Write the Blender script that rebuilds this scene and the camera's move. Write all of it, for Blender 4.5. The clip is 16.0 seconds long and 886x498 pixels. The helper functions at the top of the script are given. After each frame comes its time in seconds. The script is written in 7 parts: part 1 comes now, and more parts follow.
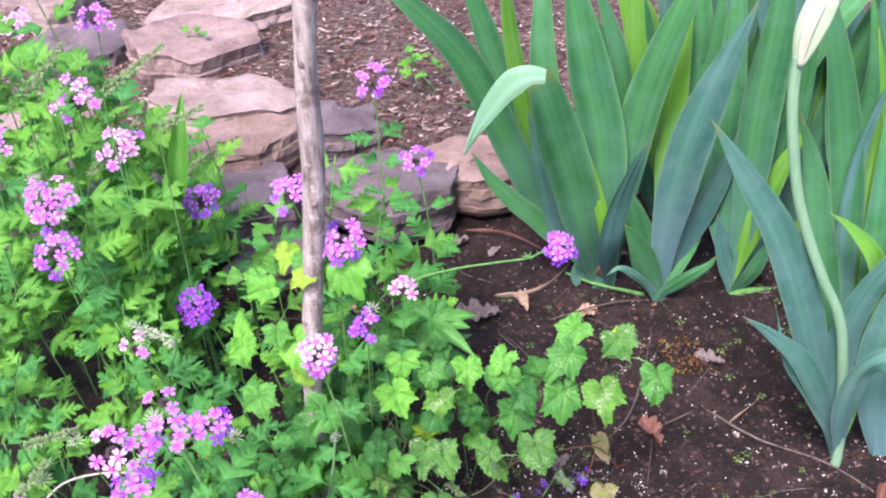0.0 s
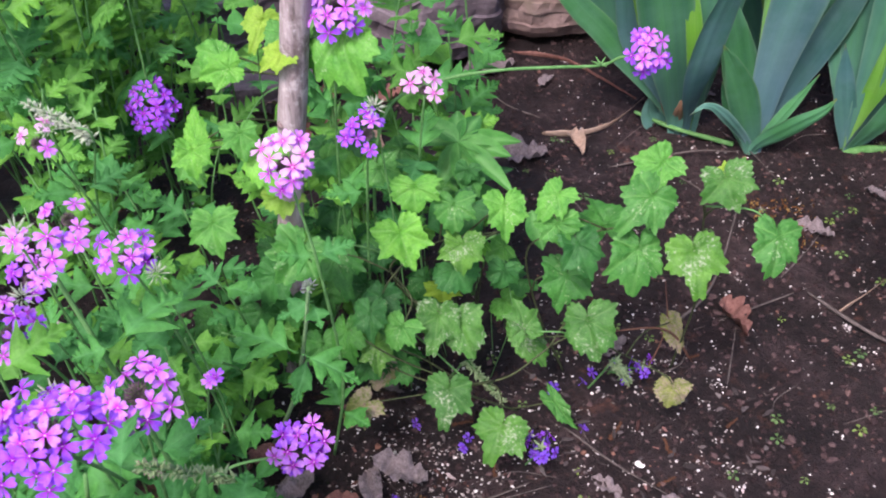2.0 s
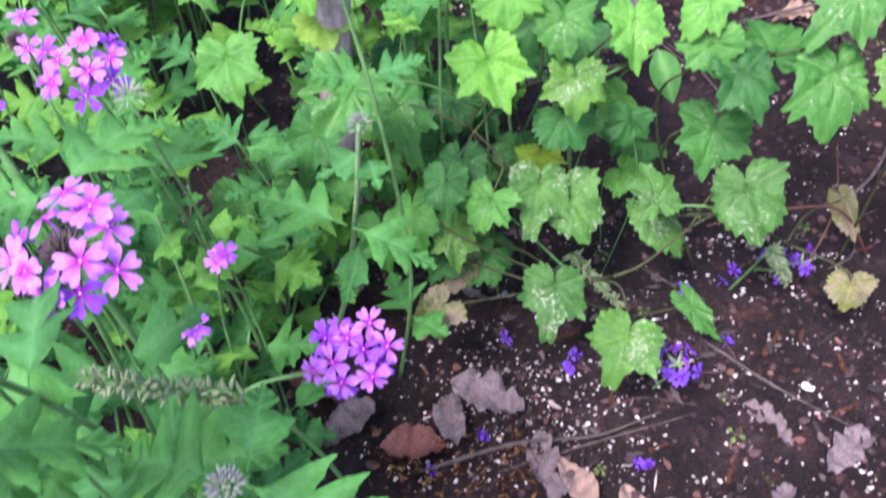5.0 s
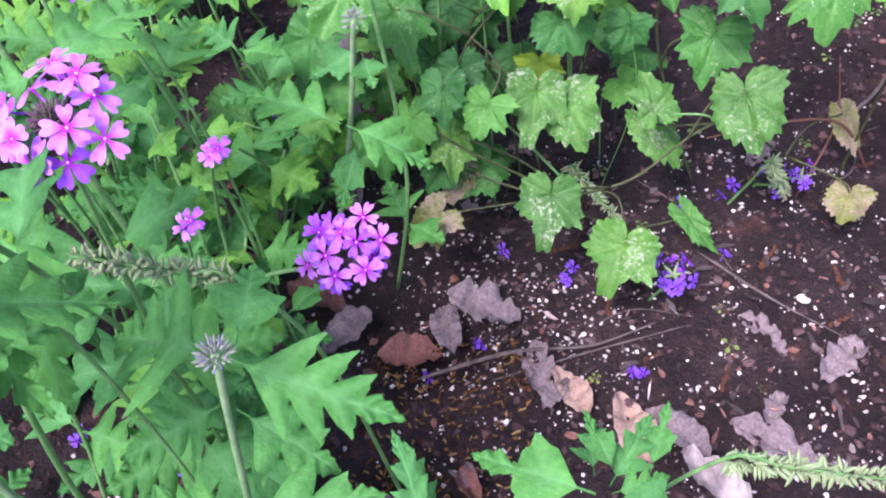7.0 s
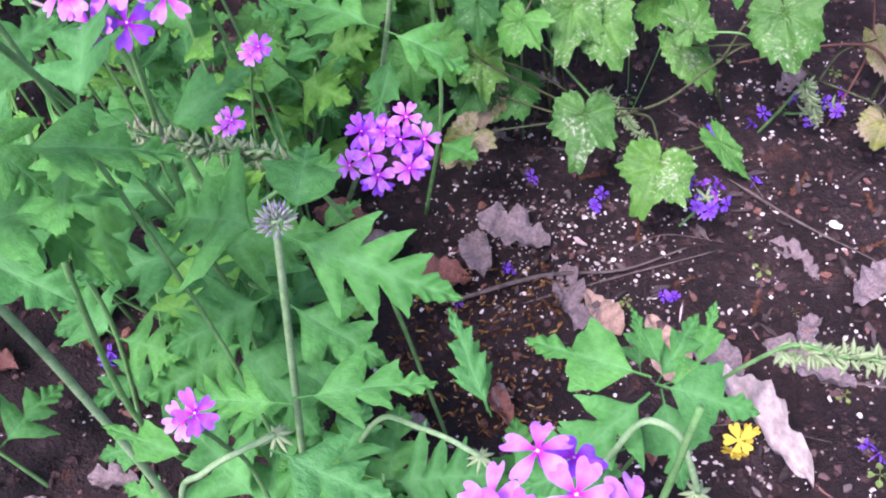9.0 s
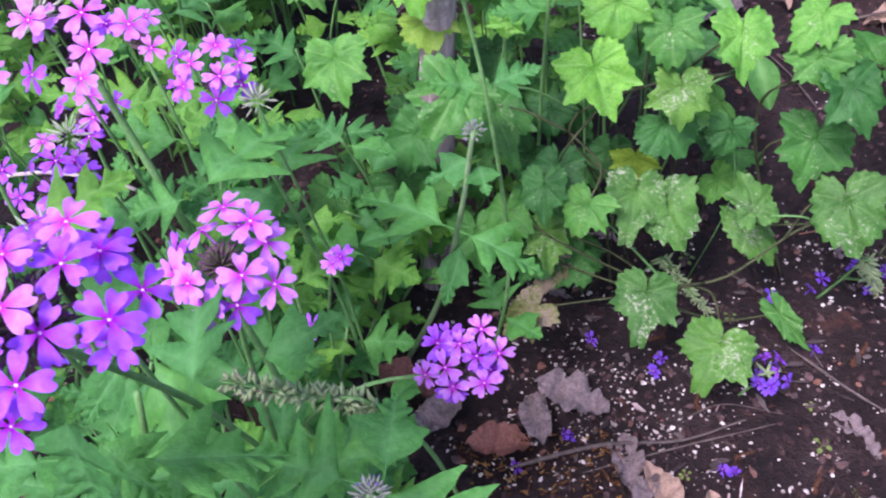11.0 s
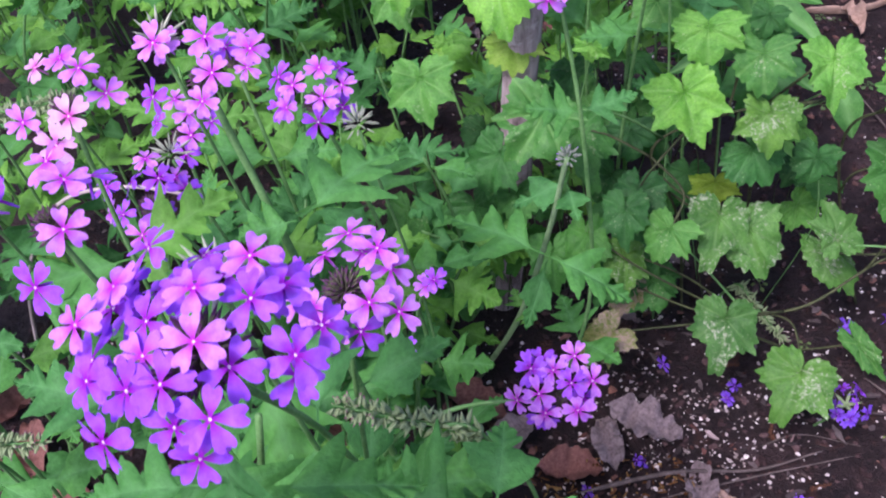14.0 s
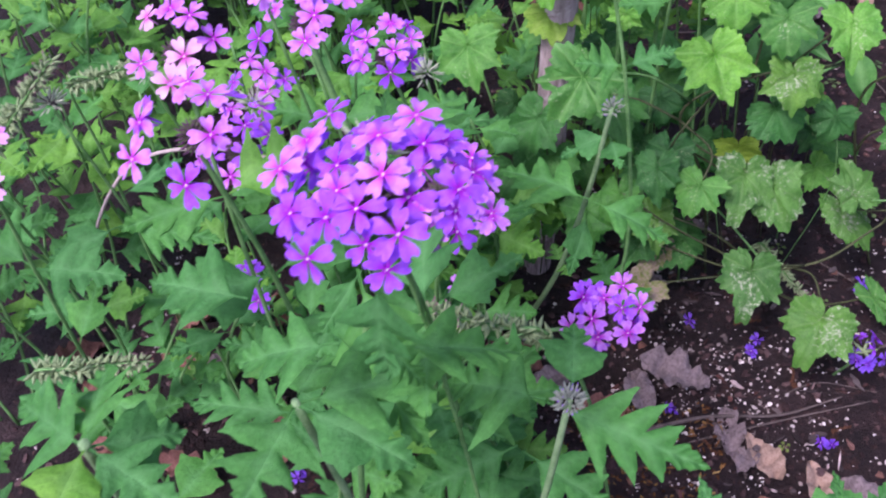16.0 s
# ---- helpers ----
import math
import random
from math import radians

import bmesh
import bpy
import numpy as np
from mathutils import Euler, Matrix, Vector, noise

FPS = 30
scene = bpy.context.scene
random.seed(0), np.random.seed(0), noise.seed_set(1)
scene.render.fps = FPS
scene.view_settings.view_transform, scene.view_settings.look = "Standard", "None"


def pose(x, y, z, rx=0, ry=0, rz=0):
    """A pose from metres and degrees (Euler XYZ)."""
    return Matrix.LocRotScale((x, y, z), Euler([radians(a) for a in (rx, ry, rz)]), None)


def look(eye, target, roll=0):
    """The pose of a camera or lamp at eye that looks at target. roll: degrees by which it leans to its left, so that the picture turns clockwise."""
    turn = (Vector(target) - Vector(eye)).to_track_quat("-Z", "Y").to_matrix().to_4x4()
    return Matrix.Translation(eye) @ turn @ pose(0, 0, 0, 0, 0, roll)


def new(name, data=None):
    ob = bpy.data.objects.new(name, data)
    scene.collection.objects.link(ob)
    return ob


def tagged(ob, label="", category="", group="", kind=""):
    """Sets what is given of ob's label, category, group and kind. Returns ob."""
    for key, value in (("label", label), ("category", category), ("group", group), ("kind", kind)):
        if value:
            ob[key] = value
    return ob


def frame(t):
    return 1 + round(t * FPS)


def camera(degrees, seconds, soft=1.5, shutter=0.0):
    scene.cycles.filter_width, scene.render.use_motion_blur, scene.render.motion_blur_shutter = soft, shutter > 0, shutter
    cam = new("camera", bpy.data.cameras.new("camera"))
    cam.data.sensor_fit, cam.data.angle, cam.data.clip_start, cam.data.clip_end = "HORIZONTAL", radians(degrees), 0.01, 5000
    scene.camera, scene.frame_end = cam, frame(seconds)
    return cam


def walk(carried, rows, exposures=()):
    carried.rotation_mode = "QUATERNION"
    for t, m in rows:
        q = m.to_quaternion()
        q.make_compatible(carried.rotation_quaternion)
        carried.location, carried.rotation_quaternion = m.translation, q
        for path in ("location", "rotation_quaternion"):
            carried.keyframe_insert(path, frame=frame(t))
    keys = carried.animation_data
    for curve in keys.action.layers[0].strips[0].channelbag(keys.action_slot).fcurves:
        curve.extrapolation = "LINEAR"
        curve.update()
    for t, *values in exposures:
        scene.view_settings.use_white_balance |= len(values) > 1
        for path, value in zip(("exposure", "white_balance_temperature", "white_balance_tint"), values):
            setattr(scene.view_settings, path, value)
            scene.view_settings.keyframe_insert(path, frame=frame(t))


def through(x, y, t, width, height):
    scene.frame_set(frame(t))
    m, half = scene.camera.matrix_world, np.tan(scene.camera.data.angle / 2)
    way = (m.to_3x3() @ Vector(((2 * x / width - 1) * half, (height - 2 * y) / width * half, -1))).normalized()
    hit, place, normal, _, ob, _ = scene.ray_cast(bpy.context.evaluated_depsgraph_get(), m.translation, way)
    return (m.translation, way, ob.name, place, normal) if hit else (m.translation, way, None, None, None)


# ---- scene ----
cam = camera(47.0, 16.0, 2.0, 0.3)
PATH = [
    (0, (0.1027, 0.0278, 0.9699), (0.0398, 1.6479, -0.2010), -3.45),
    (0.5, (0.1244, 0.0343, 0.9557), (0.0636, 1.6366, -0.2397), -3.87),
    (1, (0.1048, 0.0970, 0.9021), (-0.0356, 1.6002, -0.4098), -3.88),
    (1.5, (0.0875, 0.1830, 0.8119), (-0.0899, 1.6655, -0.5188), -3.55),
    (2, (0.0925, 0.2412, 0.7365), (-0.0324, 1.7011, -0.6248), -0.90),
    (2.5, (0.0925, 0.2913, 0.6898), (-0.0931, 1.7780, -0.6351), -2.72),
    (3, (0.0818, 0.3328, 0.6474), (-0.0915, 1.8308, -0.6663), -2.46),
    (3.5, (0.0764, 0.3641, 0.6212), (-0.0882, 1.8348, -0.7241), -1.87),
    (4, (0.0717, 0.3829, 0.6087), (-0.0715, 1.8602, -0.7319), -1.71),
    (4.5, (0.0654, 0.3906, 0.6013), (-0.1217, 1.8668, -0.7351), -3.10),
    (5, (0.0557, 0.3579, 0.5493), (-0.1780, 1.7304, -0.8866), -5.30),
    (5.2, (0.0541, 0.3556, 0.5450), (-0.1507, 1.6973, -0.9240), -4.45),
    (7.3, (0.0615, 0.3381, 0.5315), (-0.1792, 1.6111, -0.9921), -5.76),
    (7.5, (0.0604, 0.3327, 0.5267), (-0.1675, 1.5966, -1.0065), -5.42),
    (8, (0.0551, 0.3242, 0.5180), (-0.1844, 1.5650, -1.0322), -5.85),
    (8.2, (0.0517, 0.3230, 0.5156), (-0.1852, 1.5571, -1.0404), -5.73),
    (10.3, (0.0429, 0.3392, 0.5245), (-0.2293, 1.6027, -1.0018), -6.14),
    (10.5, (0.0428, 0.3445, 0.5371), (-0.2396, 1.6351, -0.9644), -6.04),
    (11, (0.0284, 0.3582, 0.5644), (-0.2960, 1.6908, -0.8912), -6.33),
    (11.5, (0.0165, 0.3593, 0.5600), (-0.3402, 1.6876, -0.8920), -6.51),
    (12, (0.0081, 0.3593, 0.5588), (-0.3658, 1.6931, -0.8838), -6.60),
    (12.5, (0.0064, 0.3582, 0.5616), (-0.3968, 1.6940, -0.8711), -7.29),
    (13, (0.0043, 0.3601, 0.5691), (-0.4097, 1.7080, -0.8493), -6.73),
    (13.5, (-0.0031, 0.3655, 0.5798), (-0.4113, 1.7389, -0.8156), -6.47),
    (14, (0.0032, 0.3572, 0.5697), (-0.3917, 1.6960, -0.8627), -6.98),
    (14.5, (0.0017, 0.3472, 0.5647), (-0.3797, 1.6867, -0.8706), -6.50),
    (15, (0.0061, 0.3445, 0.5654), (-0.3668, 1.6862, -0.8701), -6.39),
    (15.5, (0.0025, 0.3346, 0.5762), (-0.3885, 1.6708, -0.8596), -7.27),
    (16, (-0.0136, 0.3001, 0.5800), (-0.4076, 1.6531, -0.8392), -7.24),
]
walk(cam, [(t, look(eye, target, roll)) for t, eye, target, roll in PATH], [(0.0, 1.76, 6450, 28), (0.7, 1.71, 6430, 31), (1.5, 1.43, 6400, 32), (2.0, 1.35, 6380, 31), (3.0, 1.54, 6340, 30), (4, 1.68, 6240, 31), (5.0, 1.77, 6040, 41), (7.5, 1.88, 6010, 46), (8.2, 1.83, 6020, 47), (10.5, 1.80, 5990, 51), (11, 1.43, 6030, 46), (12.5, 1.13, 6060, 43), (16, 1.14, 6020, 48)])

# ---------------------------------------------------------------- world and light
world = bpy.data.worlds.new("sky")
scene.world = world
world.use_nodes = True
wt = world.node_tree
sky = wt.nodes.new("ShaderNodeTexSky")
sky.sky_type = "NISHITA"
sky.sun_disc = False
SUN_UP, SUN_TURN = radians(58), radians(205)
sky.sun_elevation, sky.sun_rotation = SUN_UP, SUN_TURN
sky.dust_density = 3.0
wt.nodes["Background"].inputs["Strength"].default_value = 0.105
wt.links.new(sky.outputs[0], wt.nodes["Background"].inputs["Color"])
sun_data = bpy.data.lights.new("sun", "SUN")
sun_data.energy, sun_data.angle, sun_data.color = 1.9, radians(16), (1.0, 0.96, 0.9)
sun = new("sun", sun_data)
sun_way = Vector((math.sin(SUN_TURN) * math.cos(SUN_UP), math.cos(SUN_TURN) * math.cos(SUN_UP), math.sin(SUN_UP)))
sun.matrix_basis = look(sun_way * 20, (0, 0, 0))

# ---------------------------------------------------------------- material helpers
class Nodes:
    def __init__(self, name):
        self.m = bpy.data.materials.new(name)
        self.m.use_nodes = True
        self.t = self.m.node_tree
        self.p = self.t.nodes["Principled BSDF"]
        self.out = self.t.nodes["Material Output"]

    def put(self, kind, **values):
        n = self.t.nodes.new(kind)
        for k, v in values.items():
            n.inputs[k.replace("_", " ")].default_value = v
        return n

    def link(self, a, b):
        self.t.links.new(a, b)

    def coords(self, spread=7.0):
        """Object coordinates, shifted by each object's own chance number."""
        tc, oi = self.put("ShaderNodeTexCoord"), self.put("ShaderNodeObjectInfo")
        mul = self.t.nodes.new("ShaderNodeMath")
        mul.operation = "MULTIPLY"
        mul.inputs[1].default_value = spread
        self.link(oi.outputs["Random"], mul.inputs[0])
        add = self.t.nodes.new("ShaderNodeVectorMath")
        add.operation = "ADD"
        self.link(tc.outputs["Object"], add.inputs[0])
        self.link(mul.outputs[0], add.inputs[1])
        return add.outputs[0]

    def chance(self):
        return self.put("ShaderNodeObjectInfo").outputs["Random"]

    def island(self):
        return self.put("ShaderNodeNewGeometry").outputs["Random Per Island"]

    def noise(self, co, scale, detail=4.0, rough=0.55):
        n = self.put("ShaderNodeTexNoise", Scale=scale, Detail=detail, Roughness=rough)
        if co is not None:
            self.link(co, n.inputs["Vector"])
        return n.outputs["Fac"]

    def ramp(self, fac, stops):
        r = self.t.nodes.new("ShaderNodeValToRGB")
        e = r.color_ramp.elements
        while len(e) < len(stops):
            e.new(0.5)
        for el, (at, c) in zip(e, stops):
            el.position, el.color = at, (*c, 1.0)
        self.link(fac, r.inputs["Fac"])
        return r.outputs["Color"]

    def mix(self, fac, a, b, how="MIX"):
        n = self.t.nodes.new("ShaderNodeMix")
        n.data_type, n.blend_type = "RGBA", how
        for socket, v in ((n.inputs[0], fac), (n.inputs[6], a), (n.inputs[7], b)):
            if isinstance(v, (int, float)):
                socket.default_value = v
            elif isinstance(v, tuple):
                socket.default_value = (*v, 1.0)
            else:
                self.link(v, socket)
        return n.outputs[2]

    def math(self, how, a, b):
        n = self.t.nodes.new("ShaderNodeMath")
        n.operation = how
        for socket, v in ((n.inputs[0], a), (n.inputs[1], b)):
            if isinstance(v, (int, float)):
                socket.default_value = v
            else:
                self.link(v, socket)
        return n.outputs[0]

    def bump(self, height, strength, distance=0.002):
        b = self.put("ShaderNodeBump", Strength=strength, Distance=distance)
        self.link(height, b.inputs["Height"])
        self.link(b.outputs[0], self.p.inputs["Normal"])

    def finish(self, colour, rough, through=0.0, spec=0.5, through_tint=(1, 1, 1)):
        if isinstance(colour, tuple):
            self.p.inputs["Base Color"].default_value = (*colour, 1.0)
        else:
            self.link(colour, self.p.inputs["Base Color"])
        self.p.inputs["Roughness"].default_value = rough
        self.p.inputs["Specular IOR Level"].default_value = spec
        if through:
            tr = self.t.nodes.new("ShaderNodeBsdfTranslucent")
            if isinstance(colour, tuple):
                tr.inputs["Color"].default_value = (*colour, 1.0)
            else:
                self.link(self.mix(1.0, colour, through_tint, "MULTIPLY"), tr.inputs["Color"])
            ms = self.t.nodes.new("ShaderNodeMixShader")
            ms.inputs[0].default_value = through
            self.link(self.p.outputs[0], ms.inputs[1])
            self.link(tr.outputs[0], ms.inputs[2])
            self.link(ms.outputs[0], self.out.inputs["Surface"])
        return self.m


def leaf_material(name, dark, light, vein, rough=0.5, through=0.3, spot=None, spot_from=0.62, scale=2.5, spec=0.4, vein_strength=0.68, vary=1.0):
    n = Nodes(name)
    co = n.coords()
    c = n.ramp(n.noise(co, scale), [(0.3, dark), (0.7, light)])
    c = n.mix(n.math("MULTIPLY", n.chance(), 0.45), c, n.mix(1.0, c, (1.15, 1.05, 0.65), "MULTIPLY"))
    fine = n.noise(co, scale * 9, 3.0)
    c = n.mix(0.45, c, n.ramp(fine, [(0.3, (0.5, 0.52, 0.5)), (0.7, (1.28, 1.25, 1.22))]), "MULTIPLY")
    c = n.mix(vary, c, n.ramp(n.chance(), [(0.0, (0.55, 0.64, 0.72)), (0.5, (0.98, 0.98, 1.0)), (1.0, (1.30, 1.16, 0.95))]), "MULTIPLY")
    at = n.put("ShaderNodeAttribute")
    at.attribute_name = "vein"
    c = n.mix(n.math("MULTIPLY", at.outputs["Fac"], vein_strength), c, vein)
    if spot:
        s = n.noise(co, 14.0, 3.0, 0.7)
        patch = n.noise(co, 1.6, 1.0)
        s = n.ramp(n.math("MULTIPLY", s, n.math("ADD", patch, 0.45)), [(spot_from - 0.12, (0, 0, 0)), (spot_from + 0.05, (0.9, 0.9, 0.9))])
        c = n.mix(s, c, spot)
    n.bump(n.math("ADD", n.math("MULTIPLY", at.outputs["Fac"], -0.3), fine), 0.6, 0.0014)
    return n.finish(c, rough, through, spec, (1.1, 1.1, 0.7))


def plain_material(name, dark, light, rough=0.7, scale=40.0, bump=0.4, through=0.0, spec=0.3, depth=0.002):
    n = Nodes(name)
    co = n.coords(0.7)
    a = n.noise(co, scale)
    c = n.ramp(a, [(0.3, dark), (0.7, light)])
    b = n.noise(co, scale * 8, 3.0)
    c = n.mix(0.3, c, n.ramp(b, [(0.3, (0.5, 0.5, 0.5)), (0.7, (1.3, 1.3, 1.3))]), "MULTIPLY")
    n.bump(n.math("ADD", a, n.math("MULTIPLY", b, 0.5)), bump, depth)
    return n.finish(c, rough, through, spec)


# ---------------------------------------------------------------- materials
VINE = leaf_material("vine_leaf_green", (0.054, 0.280, 0.036), (0.140, 0.465, 0.080), (0.25, 0.54, 0.15), 0.40, 0.32, (0.42, 0.55, 0.32), 0.75, spec=0.30, vein_strength=0.45)
VINE_YELLOW = leaf_material("vine_leaf_yellow_green", (0.17, 0.39, 0.035), (0.28, 0.52, 0.085), (0.38, 0.55, 0.13), 0.42, 0.35, (0.42, 0.40, 0.14), 0.78, spec=0.28, vein_strength=0.4)
# darker copy of VINE: the shade on inner, low leaves is in its colour
VINE_DARK = leaf_material("vine_leaf_dark_and_shaded", (0.018, 0.130, 0.026), (0.048, 0.230, 0.050), (0.10, 0.28, 0.09), 0.40, 0.25, (0.28, 0.40, 0.20), 0.76, spec=0.26, vein_strength=0.4)
VINE_PALE = leaf_material("vine_leaf_bleached", (0.038, 0.170, 0.026), (0.090, 0.285, 0.052), (0.17, 0.33, 0.11), 0.42, 0.25, (0.36, 0.44, 0.30), 0.66, spec=0.30, vein_strength=0.45)
VINE_BROWN = leaf_material("vine_leaf_fading", (0.10, 0.17, 0.030), (0.19, 0.25, 0.06), (0.34, 0.33, 0.14), 0.6, 0.25, (0.32, 0.25, 0.19), 0.52)
HERB = leaf_material("herb_leaf_green", (0.031, 0.182, 0.041), (0.074, 0.315, 0.078), (0.13, 0.40, 0.14), 0.6, 0.32, scale=2.0, spec=0.16, vein_strength=0.4, vary=0.45)
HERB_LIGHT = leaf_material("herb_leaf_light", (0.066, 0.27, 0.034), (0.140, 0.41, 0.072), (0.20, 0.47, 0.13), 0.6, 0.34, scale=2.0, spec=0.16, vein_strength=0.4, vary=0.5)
OVAL = leaf_material("oval_leaf_green", (0.040, 0.22, 0.04), (0.09, 0.34, 0.07), (0.16, 0.42, 0.12), 0.42, 0.25, spec=0.3)


def iris_material(name, dark, light, haze, foot=(0.15, 0.30, 0.29)):
    """Waxy sword leaf: parallel veins, bluish bloom in streaks, a pale rim, yellowing tip."""
    n = Nodes(name)
    co = n.coords()
    al, at, rim = n.put("ShaderNodeAttribute"), n.put("ShaderNodeAttribute"), n.put("ShaderNodeAttribute")
    al.attribute_name, at.attribute_name, rim.attribute_name = "along", "across", "rim"
    cmb = n.put("ShaderNodeCombineXYZ")
    n.link(at.outputs["Fac"], cmb.inputs[0])
    n.link(n.math("MULTIPLY", al.outputs["Fac"], 0.22), cmb.inputs[1])
    n.link(n.chance(), cmb.inputs[2])
    veins = n.noise(cmb.outputs[0], 5.5, 5.0, 0.7)
    wide = n.noise(cmb.outputs[0], 0.9, 3.0)
    c = n.ramp(wide, [(0.3, dark), (0.7, light)])
    c = n.mix(n.ramp(n.math("ADD", al.outputs["Fac"], n.math("MULTIPLY", wide, 0.35)), [(0.22, (0.8, 0.8, 0.8)), (0.72, (0, 0, 0))]), c, foot)
    c = n.mix(0.26, c, n.ramp(veins, [(0.3, (0.66, 0.70, 0.66)), (0.7, (1.30, 1.26, 1.26))]), "MULTIPLY")
    bloom = n.noise(co, 22.0, 5.0, 0.65)
    c = n.mix(n.ramp(bloom, [(0.42, (0, 0, 0)), (0.72, (0.42, 0.42, 0.42))]), c, haze)
    c = n.mix(n.math("MULTIPLY", n.math("POWER", rim.outputs["Fac"], 4.0), 0.35), c, (0.34, 0.50, 0.30))
    c = n.mix(n.ramp(al.outputs["Fac"], [(0.95, (0, 0, 0)), (1.0, (0.7, 0.7, 0.7))]), c, (0.32, 0.34, 0.12))
    c = n.mix(1.0, c, n.ramp(n.chance(), [(0.0, (0.84, 0.87, 0.90)), (0.5, (0.99, 1.0, 1.02)), (1.0, (1.2, 1.16, 1.10))]), "MULTIPLY")
    blot = n.noise(co, 7.0, 3.0)
    c = n.mix(n.ramp(blot, [(0.50, (0, 0, 0)), (0.68, (0.5, 0.5, 0.5))]), c, n.mix(1.0, c, (0.55, 0.72, 0.95), "MULTIPLY"))
    n.bump(veins, 0.14, 0.0012)
    return n.finish(c, 0.5, 0.2, 0.35, (1.0, 1.1, 0.7))


IRIS = [
    iris_material("iris_leaf_green", (0.030, 0.165, 0.058), (0.074, 0.295, 0.100), (0.14, 0.36, 0.23), (0.12, 0.29, 0.27)),
    iris_material("iris_leaf_blue_green", (0.042, 0.160, 0.122), (0.094, 0.270, 0.200), (0.21, 0.37, 0.38), (0.17, 0.31, 0.37)),
    iris_material("iris_leaf_fresh", (0.075, 0.28, 0.022), (0.16, 0.43, 0.05), (0.21, 0.44, 0.15), (0.20, 0.40, 0.12)),
    iris_material("iris_leaf_pale_underside", (0.14, 0.37, 0.20), (0.23, 0.47, 0.29), (0.31, 0.52, 0.40), (0.18, 0.40, 0.26)),
    iris_material("iris_leaf_withered", (0.16, 0.08, 0.045), (0.34, 0.20, 0.12), (0.40, 0.28, 0.18), (0.28, 0.15, 0.08)),
]
STEM = plain_material("stem_hairy_grey_green", (0.07, 0.23, 0.055), (0.16, 0.37, 0.12), 0.75, 90.0, 0.3, 0.1)
STEM_PALE = plain_material("stem_hairy_pale", (0.12, 0.27, 0.10), (0.25, 0.42, 0.20), 0.8, 120.0, 0.3, 0.1)
STEM_VINE = plain_material("stem_hairy_brown_green", (0.030, 0.045, 0.016), (0.075, 0.095, 0.038), 0.75, 200.0, 0.4)
STEM_RED = plain_material("stem_brown_red", (0.09, 0.038, 0.025), (0.16, 0.08, 0.05), 0.6, 90.0, 0.4)
CALYX = plain_material("calyx_hairy_green", (0.22, 0.29, 0.21), (0.42, 0.50, 0.41), 0.8, 300.0, 0.5, 0.1)
CALYX_CORE = plain_material("calyx_dull_maroon_green", (0.050, 0.065, 0.035), (0.15, 0.16, 0.10), 0.85, 12.0, 0.4)
CALYX_DARK = plain_material("bud_dark_violet", (0.06, 0.02, 0.06), (0.17, 0.07, 0.16), 0.8, 300.0, 0.5)
SEED = plain_material("seed_spike_pale_green", (0.19, 0.32, 0.13), (0.38, 0.52, 0.27), 0.8, 200.0, 0.4, 0.15)
SEED_TIP = plain_material("seed_spike_purple_tip", (0.22, 0.08, 0.14), (0.34, 0.18, 0.22), 0.8, 200.0, 0.4)


def petal_material(name, deep, pale, eye):
    n = Nodes(name)
    co = n.coords()
    tc = n.put("ShaderNodeTexCoord")
    far = n.t.nodes.new("ShaderNodeVectorMath")
    far.operation = "LENGTH"
    n.link(tc.outputs["Object"], far.inputs[0])
    c = n.ramp(n.noise(co, 2.2), [(0.3, deep), (0.7, pale)])
    c = n.mix(n.chance(), c, n.mix(0.5, c, deep))
    c = n.mix(n.ramp(far.outputs["Value"], [(0.16, (1, 1, 1)), (0.58, (0, 0, 0))]), c, eye)
    fine = n.noise(co, 16.0, 3.0)
    c = n.mix(0.25, c, n.ramp(fine, [(0.3, (0.7, 0.7, 0.7)), (0.7, (1.2, 1.2, 1.2))]), "MULTIPLY")
    n.bump(fine, 0.2, 0.0005)
    return n.finish(c, 0.6, 0.35, 0.25)


PETAL = [
    petal_material("petal_pink_lilac", (0.51, 0.16, 0.79), (0.80, 0.41, 0.94), (0.50, 0.03, 0.56)),
    # violet of its own, and the shade colour for the lower florets of pink heads
    petal_material("petal_violet_and_shaded", (0.31, 0.07, 0.82), (0.52, 0.19, 0.95), (0.32, 0.01, 0.46)),
    petal_material("petal_pale_pink", (0.80, 0.40, 0.78), (0.88, 0.60, 0.86), (0.62, 0.08, 0.46)),
    petal_material("petal_blue_violet", (0.17, 0.07, 0.62), (0.32, 0.15, 0.76), (0.16, 0.02, 0.42)),
]
EYE_WHITE = plain_material("flower_eye_white", (0.7, 0.65, 0.7), (0.85, 0.8, 0.85), 0.7, 200.0, 0.1)
PERLITE = plain_material("perlite_white", (0.62, 0.60, 0.56), (0.85, 0.84, 0.80), 0.85, 400.0, 0.4)
DEAD = plain_material("dead_leaf_grey_mauve", (0.120, 0.098, 0.098), (0.28, 0.235, 0.232), 0.75, 24.0, 0.5, 0.08)
DEAD_RED = plain_material("dead_leaf_red_brown", (0.15, 0.065, 0.05), (0.28, 0.14, 0.11), 0.7, 24.0, 0.5, 0.08)
DEAD_TAN = plain_material("dead_leaf_tan", (0.28, 0.19, 0.13), (0.45, 0.34, 0.26), 0.75, 24.0, 0.5, 0.08)
BLEACHED = plain_material("dead_leaf_bleached", (0.33, 0.295, 0.27), (0.56, 0.51, 0.47), 0.8, 18.0, 0.5, 0.1)
CATKIN = plain_material("dry_catkin_rust", (0.05, 0.022, 0.012), (0.15, 0.068, 0.034), 0.85, 300.0, 0.5)
